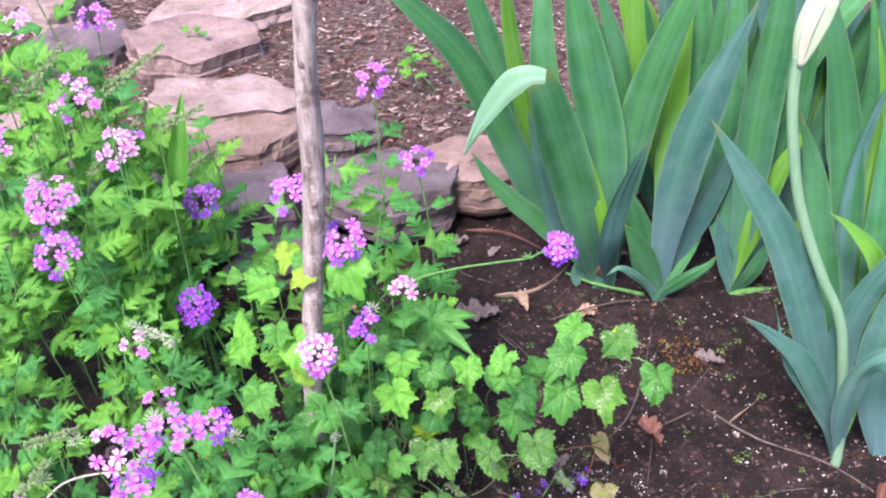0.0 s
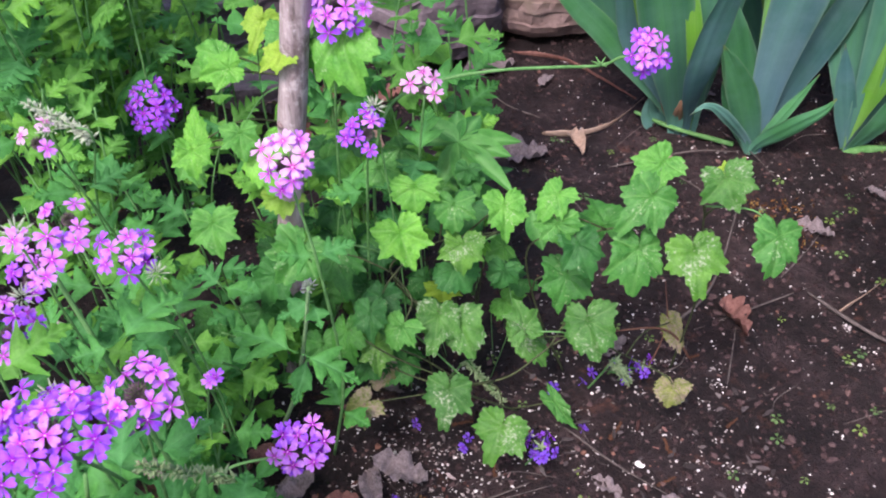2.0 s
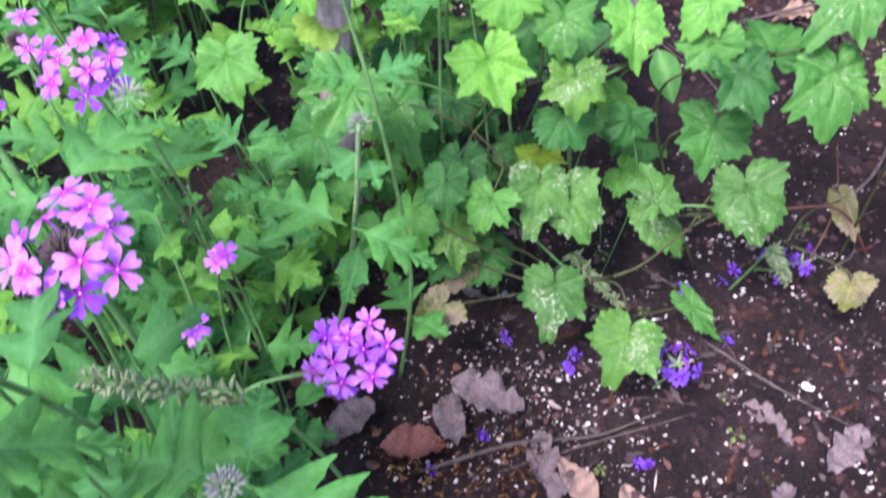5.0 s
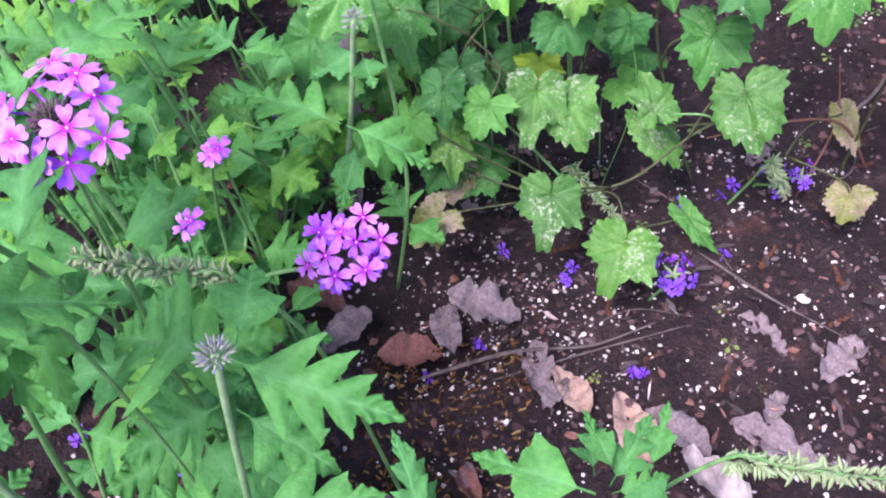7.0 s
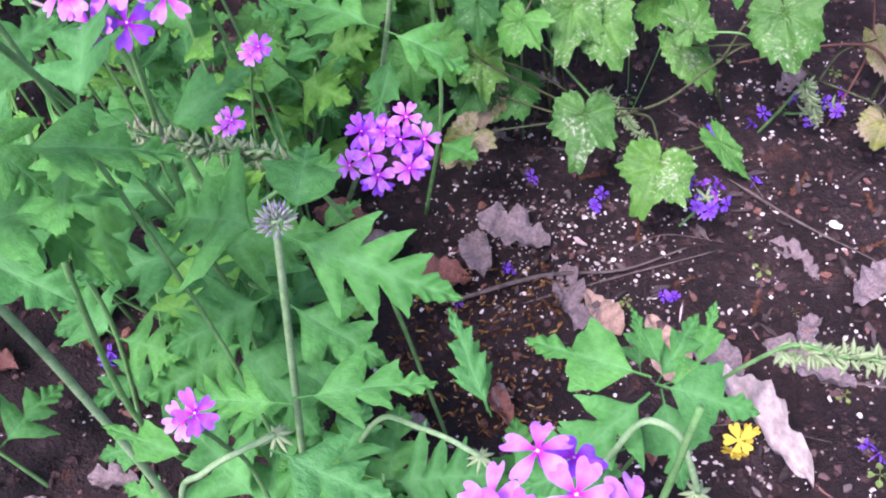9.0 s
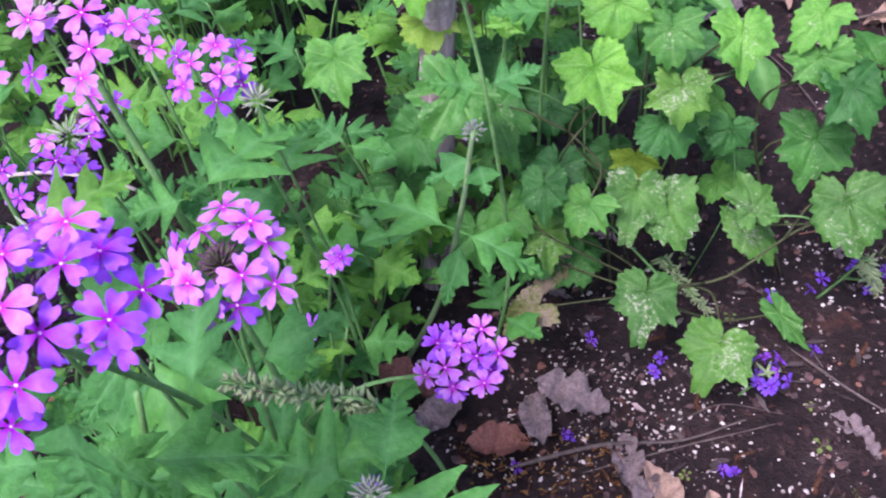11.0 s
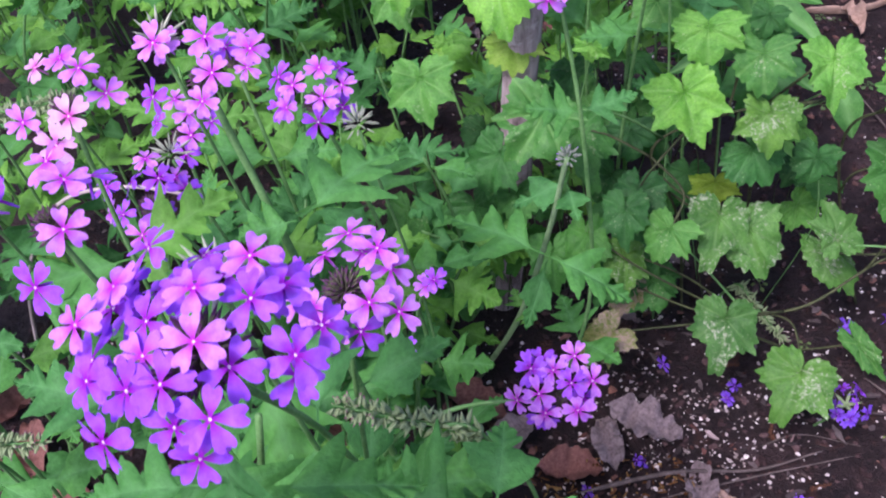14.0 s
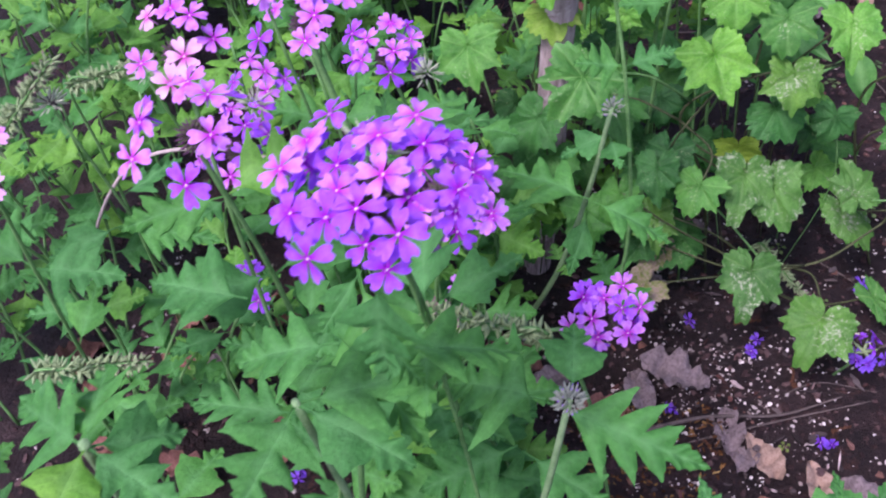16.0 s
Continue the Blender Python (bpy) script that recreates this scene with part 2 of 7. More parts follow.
TWIG = plain_material("twig_grey_brown", (0.055, 0.045, 0.040), (0.15, 0.125, 0.11), 0.8, 120.0, 0.6)


def stake_material():
    n = Nodes("weathered_wood_grey")
    tc = n.put("ShaderNodeTexCoord")
    mp = n.put("ShaderNodeMapping")
    mp.inputs["Scale"].default_value = (150.0, 150.0, 26.0)
    n.link(tc.outputs["Object"], mp.inputs["Vector"])
    grain = n.noise(mp.outputs[0], 1.0, 6.0, 0.65)
    c = n.ramp(grain, [(0.30, (0.060, 0.048, 0.042)), (0.47, (0.30, 0.252, 0.242)), (0.70, (0.53, 0.47, 0.455))])
    blot = n.noise(tc.outputs["Object"], 30.0, 5.0, 0.7)
    c = n.mix(n.ramp(blot, [(0.56, (0, 0, 0)), (0.66, (0.75, 0.75, 0.75))]), c, (0.13, 0.095, 0.09))
    lichen = n.noise(tc.outputs["Object"], 55.0, 4.0, 0.7)
    c = n.mix(n.ramp(lichen, [(0.58, (0, 0, 0)), (0.66, (0.6, 0.6, 0.6))]), c, (0.62, 0.58, 0.55))
    n.bump(grain, 0.7, 0.003)
    return n.finish(c, 0.8, 0.0, 0.2)


STAKE = stake_material()
KNOT = plain_material("wood_knot_dark", (0.10, 0.07, 0.065), (0.26, 0.20, 0.19), 0.85, 200.0, 0.6)


def stone_material(name, dark, light, tint):
    n = Nodes(name)
    co = n.coords(3.0)
    mp = n.put("ShaderNodeMapping")
    mp.inputs["Scale"].default_value = (1.0, 1.0, 5.0)
    n.link(co, mp.inputs["Vector"])
    big = n.noise(mp.outputs[0], 9.0, 6.0, 0.6)
    c = n.ramp(big, [(0.28, dark), (0.5, tint), (0.74, light)])
    fine = n.noise(co, 130.0, 5.0, 0.7)
    c = n.mix(0.6, c, n.ramp(fine, [(0.3, (0.62, 0.60, 0.60)), (0.7, (1.3, 1.28, 1.25))]), "MULTIPLY")
    stain = n.noise(co, 17.0, 3.0)
    c = n.mix(n.ramp(stain, [(0.58, (0, 0, 0)), (0.70, (0.55, 0.55, 0.55))]), c, (0.10, 0.10, 0.055))
    n.bump(n.math("ADD", big, n.math("MULTIPLY", fine, 0.4)), 0.8, 0.008)
    return n.finish(c, 0.85, 0.0, 0.2)


STONE = [
    stone_material("stone_pinkish_grey", (0.14, 0.095, 0.095), (0.36, 0.275, 0.265), (0.25, 0.185, 0.18)),
    stone_material("stone_purple_grey", (0.075, 0.062, 0.072), (0.21, 0.18, 0.20), (0.135, 0.112, 0.126)),
    stone_material("stone_brown_layered", (0.13, 0.088, 0.078), (0.34, 0.26, 0.235), (0.23, 0.165, 0.148)),
    stone_material("stone_pale_rose", (0.17, 0.125, 0.12), (0.44, 0.36, 0.345), (0.30, 0.235, 0.225)),
]


def ground_material():
    n = Nodes("dark_garden_soil")
    tc = n.put("ShaderNodeTexCoord")
    co = tc.outputs["Object"]
    a, b, fine = n.noise(co, 14.0, 6.0, 0.65), n.noise(co, 90.0, 5.0, 0.7), n.noise(co, 420.0, 4.0, 0.7)
    soil = n.ramp(a, [(0.30, (0.010, 0.0062, 0.0062)), (0.50, (0.031, 0.0200, 0.0200)), (0.72, (0.086, 0.059, 0.059))])
    wet, rust = n.noise(co, 5.0, 5.0, 0.6), n.noise(co, 38.0, 4.0, 0.7)
    soil = n.mix(n.ramp(wet, [(0.44, (0.0, 0.0, 0.0)), (0.60, (0.7, 0.7, 0.7))]), soil, n.mix(1.0, soil, (0.42, 0.38, 0.40), "MULTIPLY"))
    soil = n.mix(n.ramp(rust, [(0.58, (0, 0, 0)), (0.70, (0.55, 0.55, 0.55))]), soil, (0.13, 0.055, 0.035))
    soil = n.mix(0.75, soil, n.ramp(b, [(0.3, (0.4, 0.38, 0.36)), (0.7, (1.5, 1.45, 1.4))]), "MULTIPLY")
    path = n.ramp(b, [(0.30, (0.025, 0.015, 0.014)), (0.5, (0.12, 0.075, 0.066)), (0.70, (0.34, 0.26, 0.24))])
    at = n.put("ShaderNodeAttribute")
    at.attribute_name = "path"
    c = n.mix(at.outputs["Fac"], soil, path)
    c = n.mix(0.5, c, n.ramp(fine, [(0.3, (0.5, 0.5, 0.5)), (0.7, (1.45, 1.4, 1.35))]), "MULTIPLY")
    n.bump(n.math("ADD", b, n.math("MULTIPLY", fine, 0.6)), 1.0, 0.011)
    return n.finish(c, 0.72, 0.0, 0.35)


SOIL = ground_material()


def chip_material(name, stops):
    n = Nodes(name)
    tc = n.put("ShaderNodeTexCoord")
    c = n.ramp(n.island(), stops)
    f = n.noise(tc.outputs["Object"], 300.0, 4.0, 0.7)
    c = n.mix(0.6, c, n.ramp(f, [(0.3, (0.5, 0.5, 0.5)), (0.7, (1.35, 1.35, 1.35))]), "MULTIPLY")
    n.bump(f, 0.6, 0.002)
    return n.finish(c, 0.85, 0.0, 0.2)


CLOD = chip_material("soil_crumbs", [(0.0, (0.018, 0.011, 0.011)), (0.6, (0.052, 0.032, 0.031)), (0.93, (0.11, 0.072, 0.068)), (1.0, (0.20, 0.10, 0.07))])
CHIP = chip_material("bark_litter", [(0.0, (0.025, 0.014, 0.013)), (0.35, (0.12, 0.055, 0.045)), (0.65, (0.24, 0.13, 0.11)), (0.85, (0.32, 0.25, 0.235)), (1.0, (0.52, 0.45, 0.42))])
CHIP_DARK = chip_material("dark_bark_litter", [(0.0, (0.018, 0.013, 0.012)), (0.5, (0.045, 0.032, 0.028)), (0.9, (0.085, 0.066, 0.058)), (1.0, (0.16, 0.135, 0.12))])
CHIP_LEAF = chip_material("rotting_leaf_fragments", [(0.0, (0.022, 0.017, 0.016)), (0.6, (0.055, 0.044, 0.042)), (0.92, (0.105, 0.088, 0.084)), (1.0, (0.19, 0.165, 0.15))])
CHIP_RUST = chip_material("rusty_catkin_crumbs", [(0.0, (0.06, 0.025, 0.010)), (0.5, (0.16, 0.075, 0.025)), (0.9, (0.26, 0.16, 0.05)), (1.0, (0.36, 0.27, 0.10))])
CHIP_PALE = chip_material("pale_leaf_scraps", [(0.0, (0.28, 0.19, 0.16)), (0.5, (0.40, 0.31, 0.28)), (1.0, (0.55, 0.47, 0.43))])
GRIT = chip_material("perlite_grit", [(0.0, (0.20, 0.165, 0.15)), (0.5, (0.42, 0.38, 0.35)), (1.0, (0.70, 0.68, 0.64))])

# ---------------------------------------------------------------- geometry helpers
rng = random.Random(11)


def mesh_of(name, verts, faces, mats, smooth=True, attrs=None, face_mats=None):
    me = bpy.data.meshes.new(name)
    me.from_pydata([tuple(v) for v in verts], [], faces)
    for m in mats:
        me.materials.append(m)
    if face_mats:
        me.polygons.foreach_set("material_index", face_mats)
    if smooth:
        me.polygons.foreach_set("use_smooth", [True] * len(me.polygons))
    for key, values in (attrs or {}).items():
        at = me.attributes.new(key, "FLOAT", "POINT")
        at.data.foreach_set("value", values)
    me.update()
    return me


def part(name, me, parent, m=None, label="", mat=None):
    """One mesh object under a thing or a part, placed by its world matrix."""
    ob = new(name, me)
    ob.parent = parent
    ob.matrix_parent_inverse = parent.matrix_basis.inverted()
    ob.matrix_basis = m if m is not None else Matrix.Identity(4)
    if label:
        ob["label"] = label
    if mat is not None:
        ob.material_slots[0].link = "OBJECT"
        ob.material_slots[0].material = mat
    return ob


def thing(name, at, label, category, group="", kind=""):
    ob = new(name)
    ob.empty_display_size = 0.02
    ob.matrix_basis = Matrix.Translation(at)
    return tagged(ob, label, category, group, kind)


def basis(o, ahead, up, sx=1.0, sy=1.0, sz=1.0):
    """A matrix at o whose y runs ahead and whose z lies nearest to up."""
    y = Vector(ahead).normalized()
    z = Vector(up) - Vector(up).dot(y) * y
    if z.length < 1e-4:
        z = y.orthogonal()
    z.normalize()
    x = y.cross(z)
    m = Matrix(((x.x * sx, y.x * sy, z.x * sz, o[0]), (x.y * sx, y.y * sy, z.y * sz, o[1]), (x.z * sx, y.z * sy, z.z * sz, o[2]), (0, 0, 0, 1)))
    return m


def smooth_line(points, steps):
    """Catmull-Rom through the points, with steps pieces in each span."""
    p = [Vector(q) for q in points]
    p = [2 * p[0] - p[1]] + p + [2 * p[-1] - p[-2]]
    out = []
    for i in range(1, len(p) - 2):
        for k in range(steps):
            t = k / steps
            out.append(0.5 * (2 * p[i] + (p[i + 1] - p[i - 1]) * t + (2 * p[i - 1] - 5 * p[i] + 4 * p[i + 1] - p[i + 2]) * t * t
                              + (3 * p[i] - p[i - 1] - 3 * p[i + 1] + p[i + 2]) * t ** 3))
    out.append(p[-2])
    return out


def tube_data(line, r0, r1, sides=6, knobs=0.0, flat=1.0):
    verts, faces = [], []
    ref = Vector((0.3, 0.9, 0.1))
    for i, p in enumerate(line):
        d = (line[min(i + 1, len(line) - 1)] - line[max(i - 1, 0)]).normalized()
        a = d.cross(ref)
        if a.length < 0.1:
            a = d.cross(Vector((1, 0, 0)))
        a.normalize()
        b = d.cross(a)
        r = r0 + (r1 - r0) * i / max(1, len(line) - 1)
        for k in range(sides):
            w = 2 * math.pi * k / sides
            rr = r * (1 + knobs * noise.noise(p * 120 + Vector((k, 0, 0))))
            verts.append(p + rr * (math.cos(w) * a + math.sin(w) * b * flat))
    for i in range(len(line) - 1):
        for k in range(sides):
            k2 = (k + 1) % sides
            faces.append((i * sides + k, i * sides + k2, (i + 1) * sides + k2, (i + 1) * sides + k))
    faces.append(tuple(reversed(range(sides))))
    faces.append(tuple((len(line) - 1) * sides + k for k in range(sides)))
    return verts, faces


def tube(name, points, r0, r1, mat, steps=6, sides=6, knobs=0.0):
    v, f = tube_data(smooth_line(points, steps), r0, r1, sides, knobs)
    return mesh_of(name, v, f, [mat])


# ---------------------------------------------------------------- ground
def rise(x, y):
    """0 in the bed, 1 on the trodden path behind the edging stones."""
    line = 1.53 + 0.05 * math.sin(3.1 * x) - 0.10 * max(0.0, x - 0.15) - 0.09 * min(1.0, max(0.0, (x + 0.01) / 0.09))
    t = min(1.0, max(0.0, (y - line) / 0.10))
    return t * t * (3 - 2 * t)


def ground_z(x, y):
    near = math.exp(-((x * x + (y - 1) ** 2) / 9.0))
    v = Vector((x, y, 0.0))
    z = 0.010 * noise.noise(v * 5.0) + near * (0.008 * noise.noise(v * 17.0) + 0.006 * noise.noise(v * 44.0) + 0.0035 * abs(noise.noise(v * 95.0)))
    return z + 0.095 * rise(x, y)


def lines(lo, hi, fine, far):
    out = list(np.arange(lo, hi + 1e-6, fine))
    step, a, b = fine, lo, hi
    left, right = [], []
    while a > -far or b < far:
        step *= 1.35
        a, b = a - step, b + step
        left.append(a)
        right.append(b)
    return list(reversed(left)) + out + right


def build_ground():
    xs, ys = lines(-0.55, 0.75, 0.0065, 60.0), lines(0.40, 1.55, 0.0065, 60.0)
    verts = [(x, y, ground_z(x, y)) for y in ys for x in xs]
    nx = len(xs)
    faces = [(j * nx + i, j * nx + i + 1, (j + 1) * nx + i + 1, (j + 1) * nx + i) for j in range(len(ys) - 1) for i in range(nx - 1)]
    path = [rise(x, y) for y in ys for x in xs]
    ob = new("ground", mesh_of("ground", verts, faces, [SOIL], attrs={"path": path}))
    return tagged(ob, "dark crumbly garden soil with a littered path behind", "ground", kind="structure")


build_ground()


def stone(x, y, z, sx, sy, sz, turn, mat, label, seed):
    """A flat, worn slab with an irregular outline, its top at height z."""
    r = random.Random(seed)
    corners = r.randint(5, 7)
    turns = sorted(2 * math.pi * (k + r.uniform(-0.28, 0.28)) / corners for k in range(corners))
    size = [r.uniform(0.86, 1.08) for _ in turns]

    def outline(w):
        best = 9.0
        for c, s in zip(turns, size):
            d = math.cos(w - c)
            if d > 0.05:
                best = min(best, 0.9 * s / d)
        return min(best, 1.16)

    around, verts, faces = 60, [], []
    prof = [(0.88, -1.0), (0.96, -0.75), (0.985, -0.50), (0.955, -0.46), (0.965, -0.05), (1.0, 0.0), (1.0, 0.35), (0.97, 0.40), (0.985, 0.80), (0.965, 0.97), (0.93, 1.0), (0.80, 1.0), (0.62, 1.0), (0.42, 1.0), (0.22, 1.0), (0.08, 1.0)]
    s = Vector((seed * 3.7, 0, 0))
    for q, h in prof:
        for k in range(around):
            w = 2 * math.pi * k / around
            rim = Vector((math.cos(w) * 1.7, math.sin(w) * 1.7, seed))
            o = outline(w) * q * (1 + 0.05 * noise.noise(rim * 1.5) + 0.035 * noise.noise(rim * 5))
            if -0.9 < h < 0.9:
                o *= 1 - 0.06 * (noise.noise(Vector((rim.x * 1.2, rim.y * 1.2, round(h * 2) * 3.1 + seed))) > 0.05)
            v = Vector((0.5 * sx * o * math.cos(w), 0.5 * sy * o * math.sin(w), 0.5 * sz * h))
            v.x += 0.003 * noise.noise(v * 70 + s)
            v.y += 0.003 * noise.noise(v * 70 - s)
            if h > 0.9:
                flake = noise.noise(Vector((v.x * 11, v.y * 16, seed * 1.3)))
                v.z += 0.005 * noise.noise(v * 8 + s) + 0.0022 * noise.noise(v * 45 + s) - 0.007 * (flake > 0.12) - 0.006 * (flake > 0.34)
            verts.append(v)
    rows = len(prof)
    for i in range(rows - 1):
        for k in range(around):
            k2 = (k + 1) % around
            faces.append((i * around + k, i * around + k2, (i + 1) * around + k2, (i + 1) * around + k))
    faces.append(tuple((rows - 1) * around + k for k in range(around)))
    faces.append(tuple(reversed(range(around))))
    me = mesh_of("edging_stone", verts, faces, [mat])
    me.polygons.foreach_set("use_smooth", [p.normal.z > 0.8 for p in me.polygons])
    ob = new("edging_stone", me)
    ob.matrix_basis = pose(x, y, z - sz / 2, r.uniform(-4, 4), r.uniform(-4, 4), turn)
    return tagged(ob, label, "stone", "edging stones")


stone(-0.325, 1.437, 0.098, 0.30, 0.20, 0.085, 4, STONE[1], "flat purple-grey stone slab edging the flower bed", 3)
stone(-0.26, 1.43, 0.030, 0.34, 0.19, 0.09, -6, STONE[1], "purple-grey stone slab under a larger slab", 23)
stone(-0.292, 1.572, 0.120, 0.22, 0.17, 0.07, 12, STONE[2], "brown layered stone slab behind the edging", 5)
stone(-0.357, 1.715, 0.125, 0.31, 0.23, 0.07, -8, STONE[3], "pale rose flat stepping stone", 7)
stone(-0.442, 1.920, 0.155, 0.28, 0.20, 0.13, 20, STONE[0], "rounded pinkish-grey boulder beside the path", 9)
stone(-0.69, 1.96, 0.13, 0.24, 0.21, 0.10, 35, STONE[1], "dark purple-grey stone beside the path", 12)
stone(-0.86, 2.20, 0.16, 0.24, 0.30, 0.14, 50, STONE[3], "pale weathered stone at the end of the path", 14)
stone(-0.405, 2.135, 0.14, 0.36, 0.20, 0.08, 5, STONE[3], "pale flat stone lying across the path", 16)
stone(-0.66, 1.70, 0.11, 0.26, 0.24, 0.09, 15, STONE[0], "pinkish-grey stone half hidden by leaves", 18)
stone(-0.62, 1.46, 0.10, 0.28, 0.22, 0.09, -12, STONE[1], "purple-grey edging stone half hidden by leaves", 19)
stone(-0.03, 1.45, 0.105, 0.25, 0.19, 0.09, -5, STONE[1], "large purple-grey stone slab edging the flower bed", 21)
stone(-0.13, 1.62, 0.115, 0.14, 0.18, 0.07, 70, STONE[1], "purple-grey stone tucked behind the edging", 25)
stone(0.115, 1.50, 0.10, 0.22, 0.16, 0.08, -10, STONE[2], "tan and pink stone slab beside the iris", 27)
stone(0.33, 1.53, 0.085, 0.24, 0.16, 0.08, 8, STONE[0], "pinkish-grey edging stone behind the iris leaves", 31)
stone(0.60, 1.50, 0.085, 0.26, 0.17, 0.08, -6, STONE[0], "pinkish-grey edging stone behind the iris fan", 33)
stone(-0.22, 1.31, 0.035, 0.15, 0.10, 0.06, 18, STONE[1], "small dark stone at the foot of the edging", 35)

# ---------------------------------------------------------------- wooden stake
def build_stake():
    foot, top = Vector((-0.106, 0.842, -0.06)), Vector((-0.021, 0.846, 0.735))
    pts = [foot.lerp(top, k / 6) + Vector((0.0025 * math.sin(2.1 * k), 0.002 * math.cos(1.7 * k), 0)) for k in range(7)]
    line = smooth_line(pts, 10)
    v, f = tube_data(line, 0.0104, 0.0108, 16)
    v = [p + (p - line[i // 16]).normalized() * (0.0016 * noise.noise(Vector((p.x * 60, p.y * 60, p.z * 9))) + 0.0007 * noise.noise(Vector((p.x * 240, p.y * 240, p.z * 30)))) for i, p in enumerate(v)]
    ob = new("stake", mesh_of("stake", [p - foot for p in v], f, [STAKE]))
    ob.matrix_basis = Matrix.Translation(foot)
    tagged(ob, "weathered grey wooden stake standing in the bed", "stake")
    for k, side in ((14, (0.5, -0.9)), (27, (-0.7, -0.7)), (38, (0.2, -1.0)), (49, (-0.3, -0.95))):
        q = line[k] + Vector((side[0], side[1], 0)).normalized() * 0.0099
        kv, kf = tube_data([q + Vector((side[0], side[1], 0.15)) * s for s in (-0.003, 0.0008, 0.0022, 0.0028)], 0.0042, 0.0018, 9, 0.4)
        part("knot", mesh_of("knot", kv, kf, [KNOT]), ob, label="dark knot in the wood")


build_stake()

# ---------------------------------------------------------------- leaves
def vine_leaf_mesh(name, seed, hole=False):
    """Heart-shaped five-angled leaf with coarse teeth, 1 long and about 1 wide, its stalk at the origin and its tip towards +y."""
    r = random.Random(seed)
    keys = [(0, 0.94), (14, 0.76), (29, 0.66), (52, 0.74), (66, 0.635), (82, 0.545), (110, 0.62), (140, 0.52), (162, 0.42), (176, 0.20), (180, 0.14)]
    jitter = {k: r.uniform(0.86, 1.12) for k, _ in keys}
    jitter_l = {k: r.uniform(0.86, 1.12) for k, _ in keys}
    jitter_l[0] = jitter[0]

    def reach(deg):
        a = abs(deg)
        j = jitter if deg >= 0 else jitter_l
        for (a0, r0), (a1, r1) in zip(keys, keys[1:]):
            if a <= a1:
                t = (a - a0) / (a1 - a0)
                return r0 * j[a0] * (1 - t) + r1 * j[a1] * t
        return 0.1

    around, rings = 96, [0.0, 0.12, 0.27, 0.42, 0.57, 0.72, 0.86, 1.0]
    veins = (0, 52, -52, 110, -110)
    verts, vein, faces = [], [], []
    bend, fold, ph = r.uniform(0.10, 0.55), r.uniform(-0.12, 0.30), r.uniform(0, 6)
    edge = [r.uniform(0.7, 1.25) for _ in range(around // 4 + 1)]
    for q in rings:
        for k in range(around):
            deg = -180 + 360 * (k + 0.5) / around
            tooth = (0.0, 0.55, 1.0, 0.45)[k % 4] * edge[k // 4] * (0.7 + 0.4 * math.sin(k * 0.37 + seed))
            rr = reach(deg) * q * (1 + (0.15 * tooth - 0.05) * (1.0 if q > 0.95 else 0.25 if q > 0.8 else 0.0))
            a = math.radians(deg)
            x, y = rr * math.sin(a), 0.10 + rr * math.cos(a)
            d = min(abs(deg - v) for v in veins)
            cross_vein = math.sin(q * 26 - d * 0.16)
            on = max(0.0, 1 - d * (0.10 + q * 0.16))
            z = -bend * (y - 0.1) ** 2 + fold * abs(x) - 0.24 * x * x + 0.05 * math.sin(3 * a + ph) * q * q
            z += 0.075 * q * (1 - max(0.0, 1 - d / 17)) + 0.028 * cross_vein * min(1.0, d / 9) * (q > 0.1)
            on = max(on, 0.35 * max(0.0, -cross_vein - 0.5) / 0.5 * min(1.0, q * 3))
            z += 0.10 * noise.noise(Vector((x * 3.2, y * 3.2, seed * 3.0))) + 0.040 * noise.noise(Vector((x * 9, y * 9, seed)))
            verts.append((x, y, z))
            vein.append(on * (1.0 - 0.35 * q))
    for i in range(len(rings) - 1):
        for k in range(around - 1):
            if hole and i in (3, 4) and 56 <= k <= 60:
                continue
            if hole and i in (2, 3) and 30 <= k <= 31:
                continue
            faces.append((i * around + k, i * around + k + 1, (i + 1) * around + k + 1, (i + 1) * around + k))
    return mesh_of(name, verts, faces, [VINE], attrs={"vein": vein})


VINE_MESH = [vine_leaf_mesh("vine_leaf", s) for s in (1, 2, 3, 4, 5, 6, 7, 9)]
VINE_HOLED = vine_leaf_mesh("vine_leaf_eaten", 8, True)


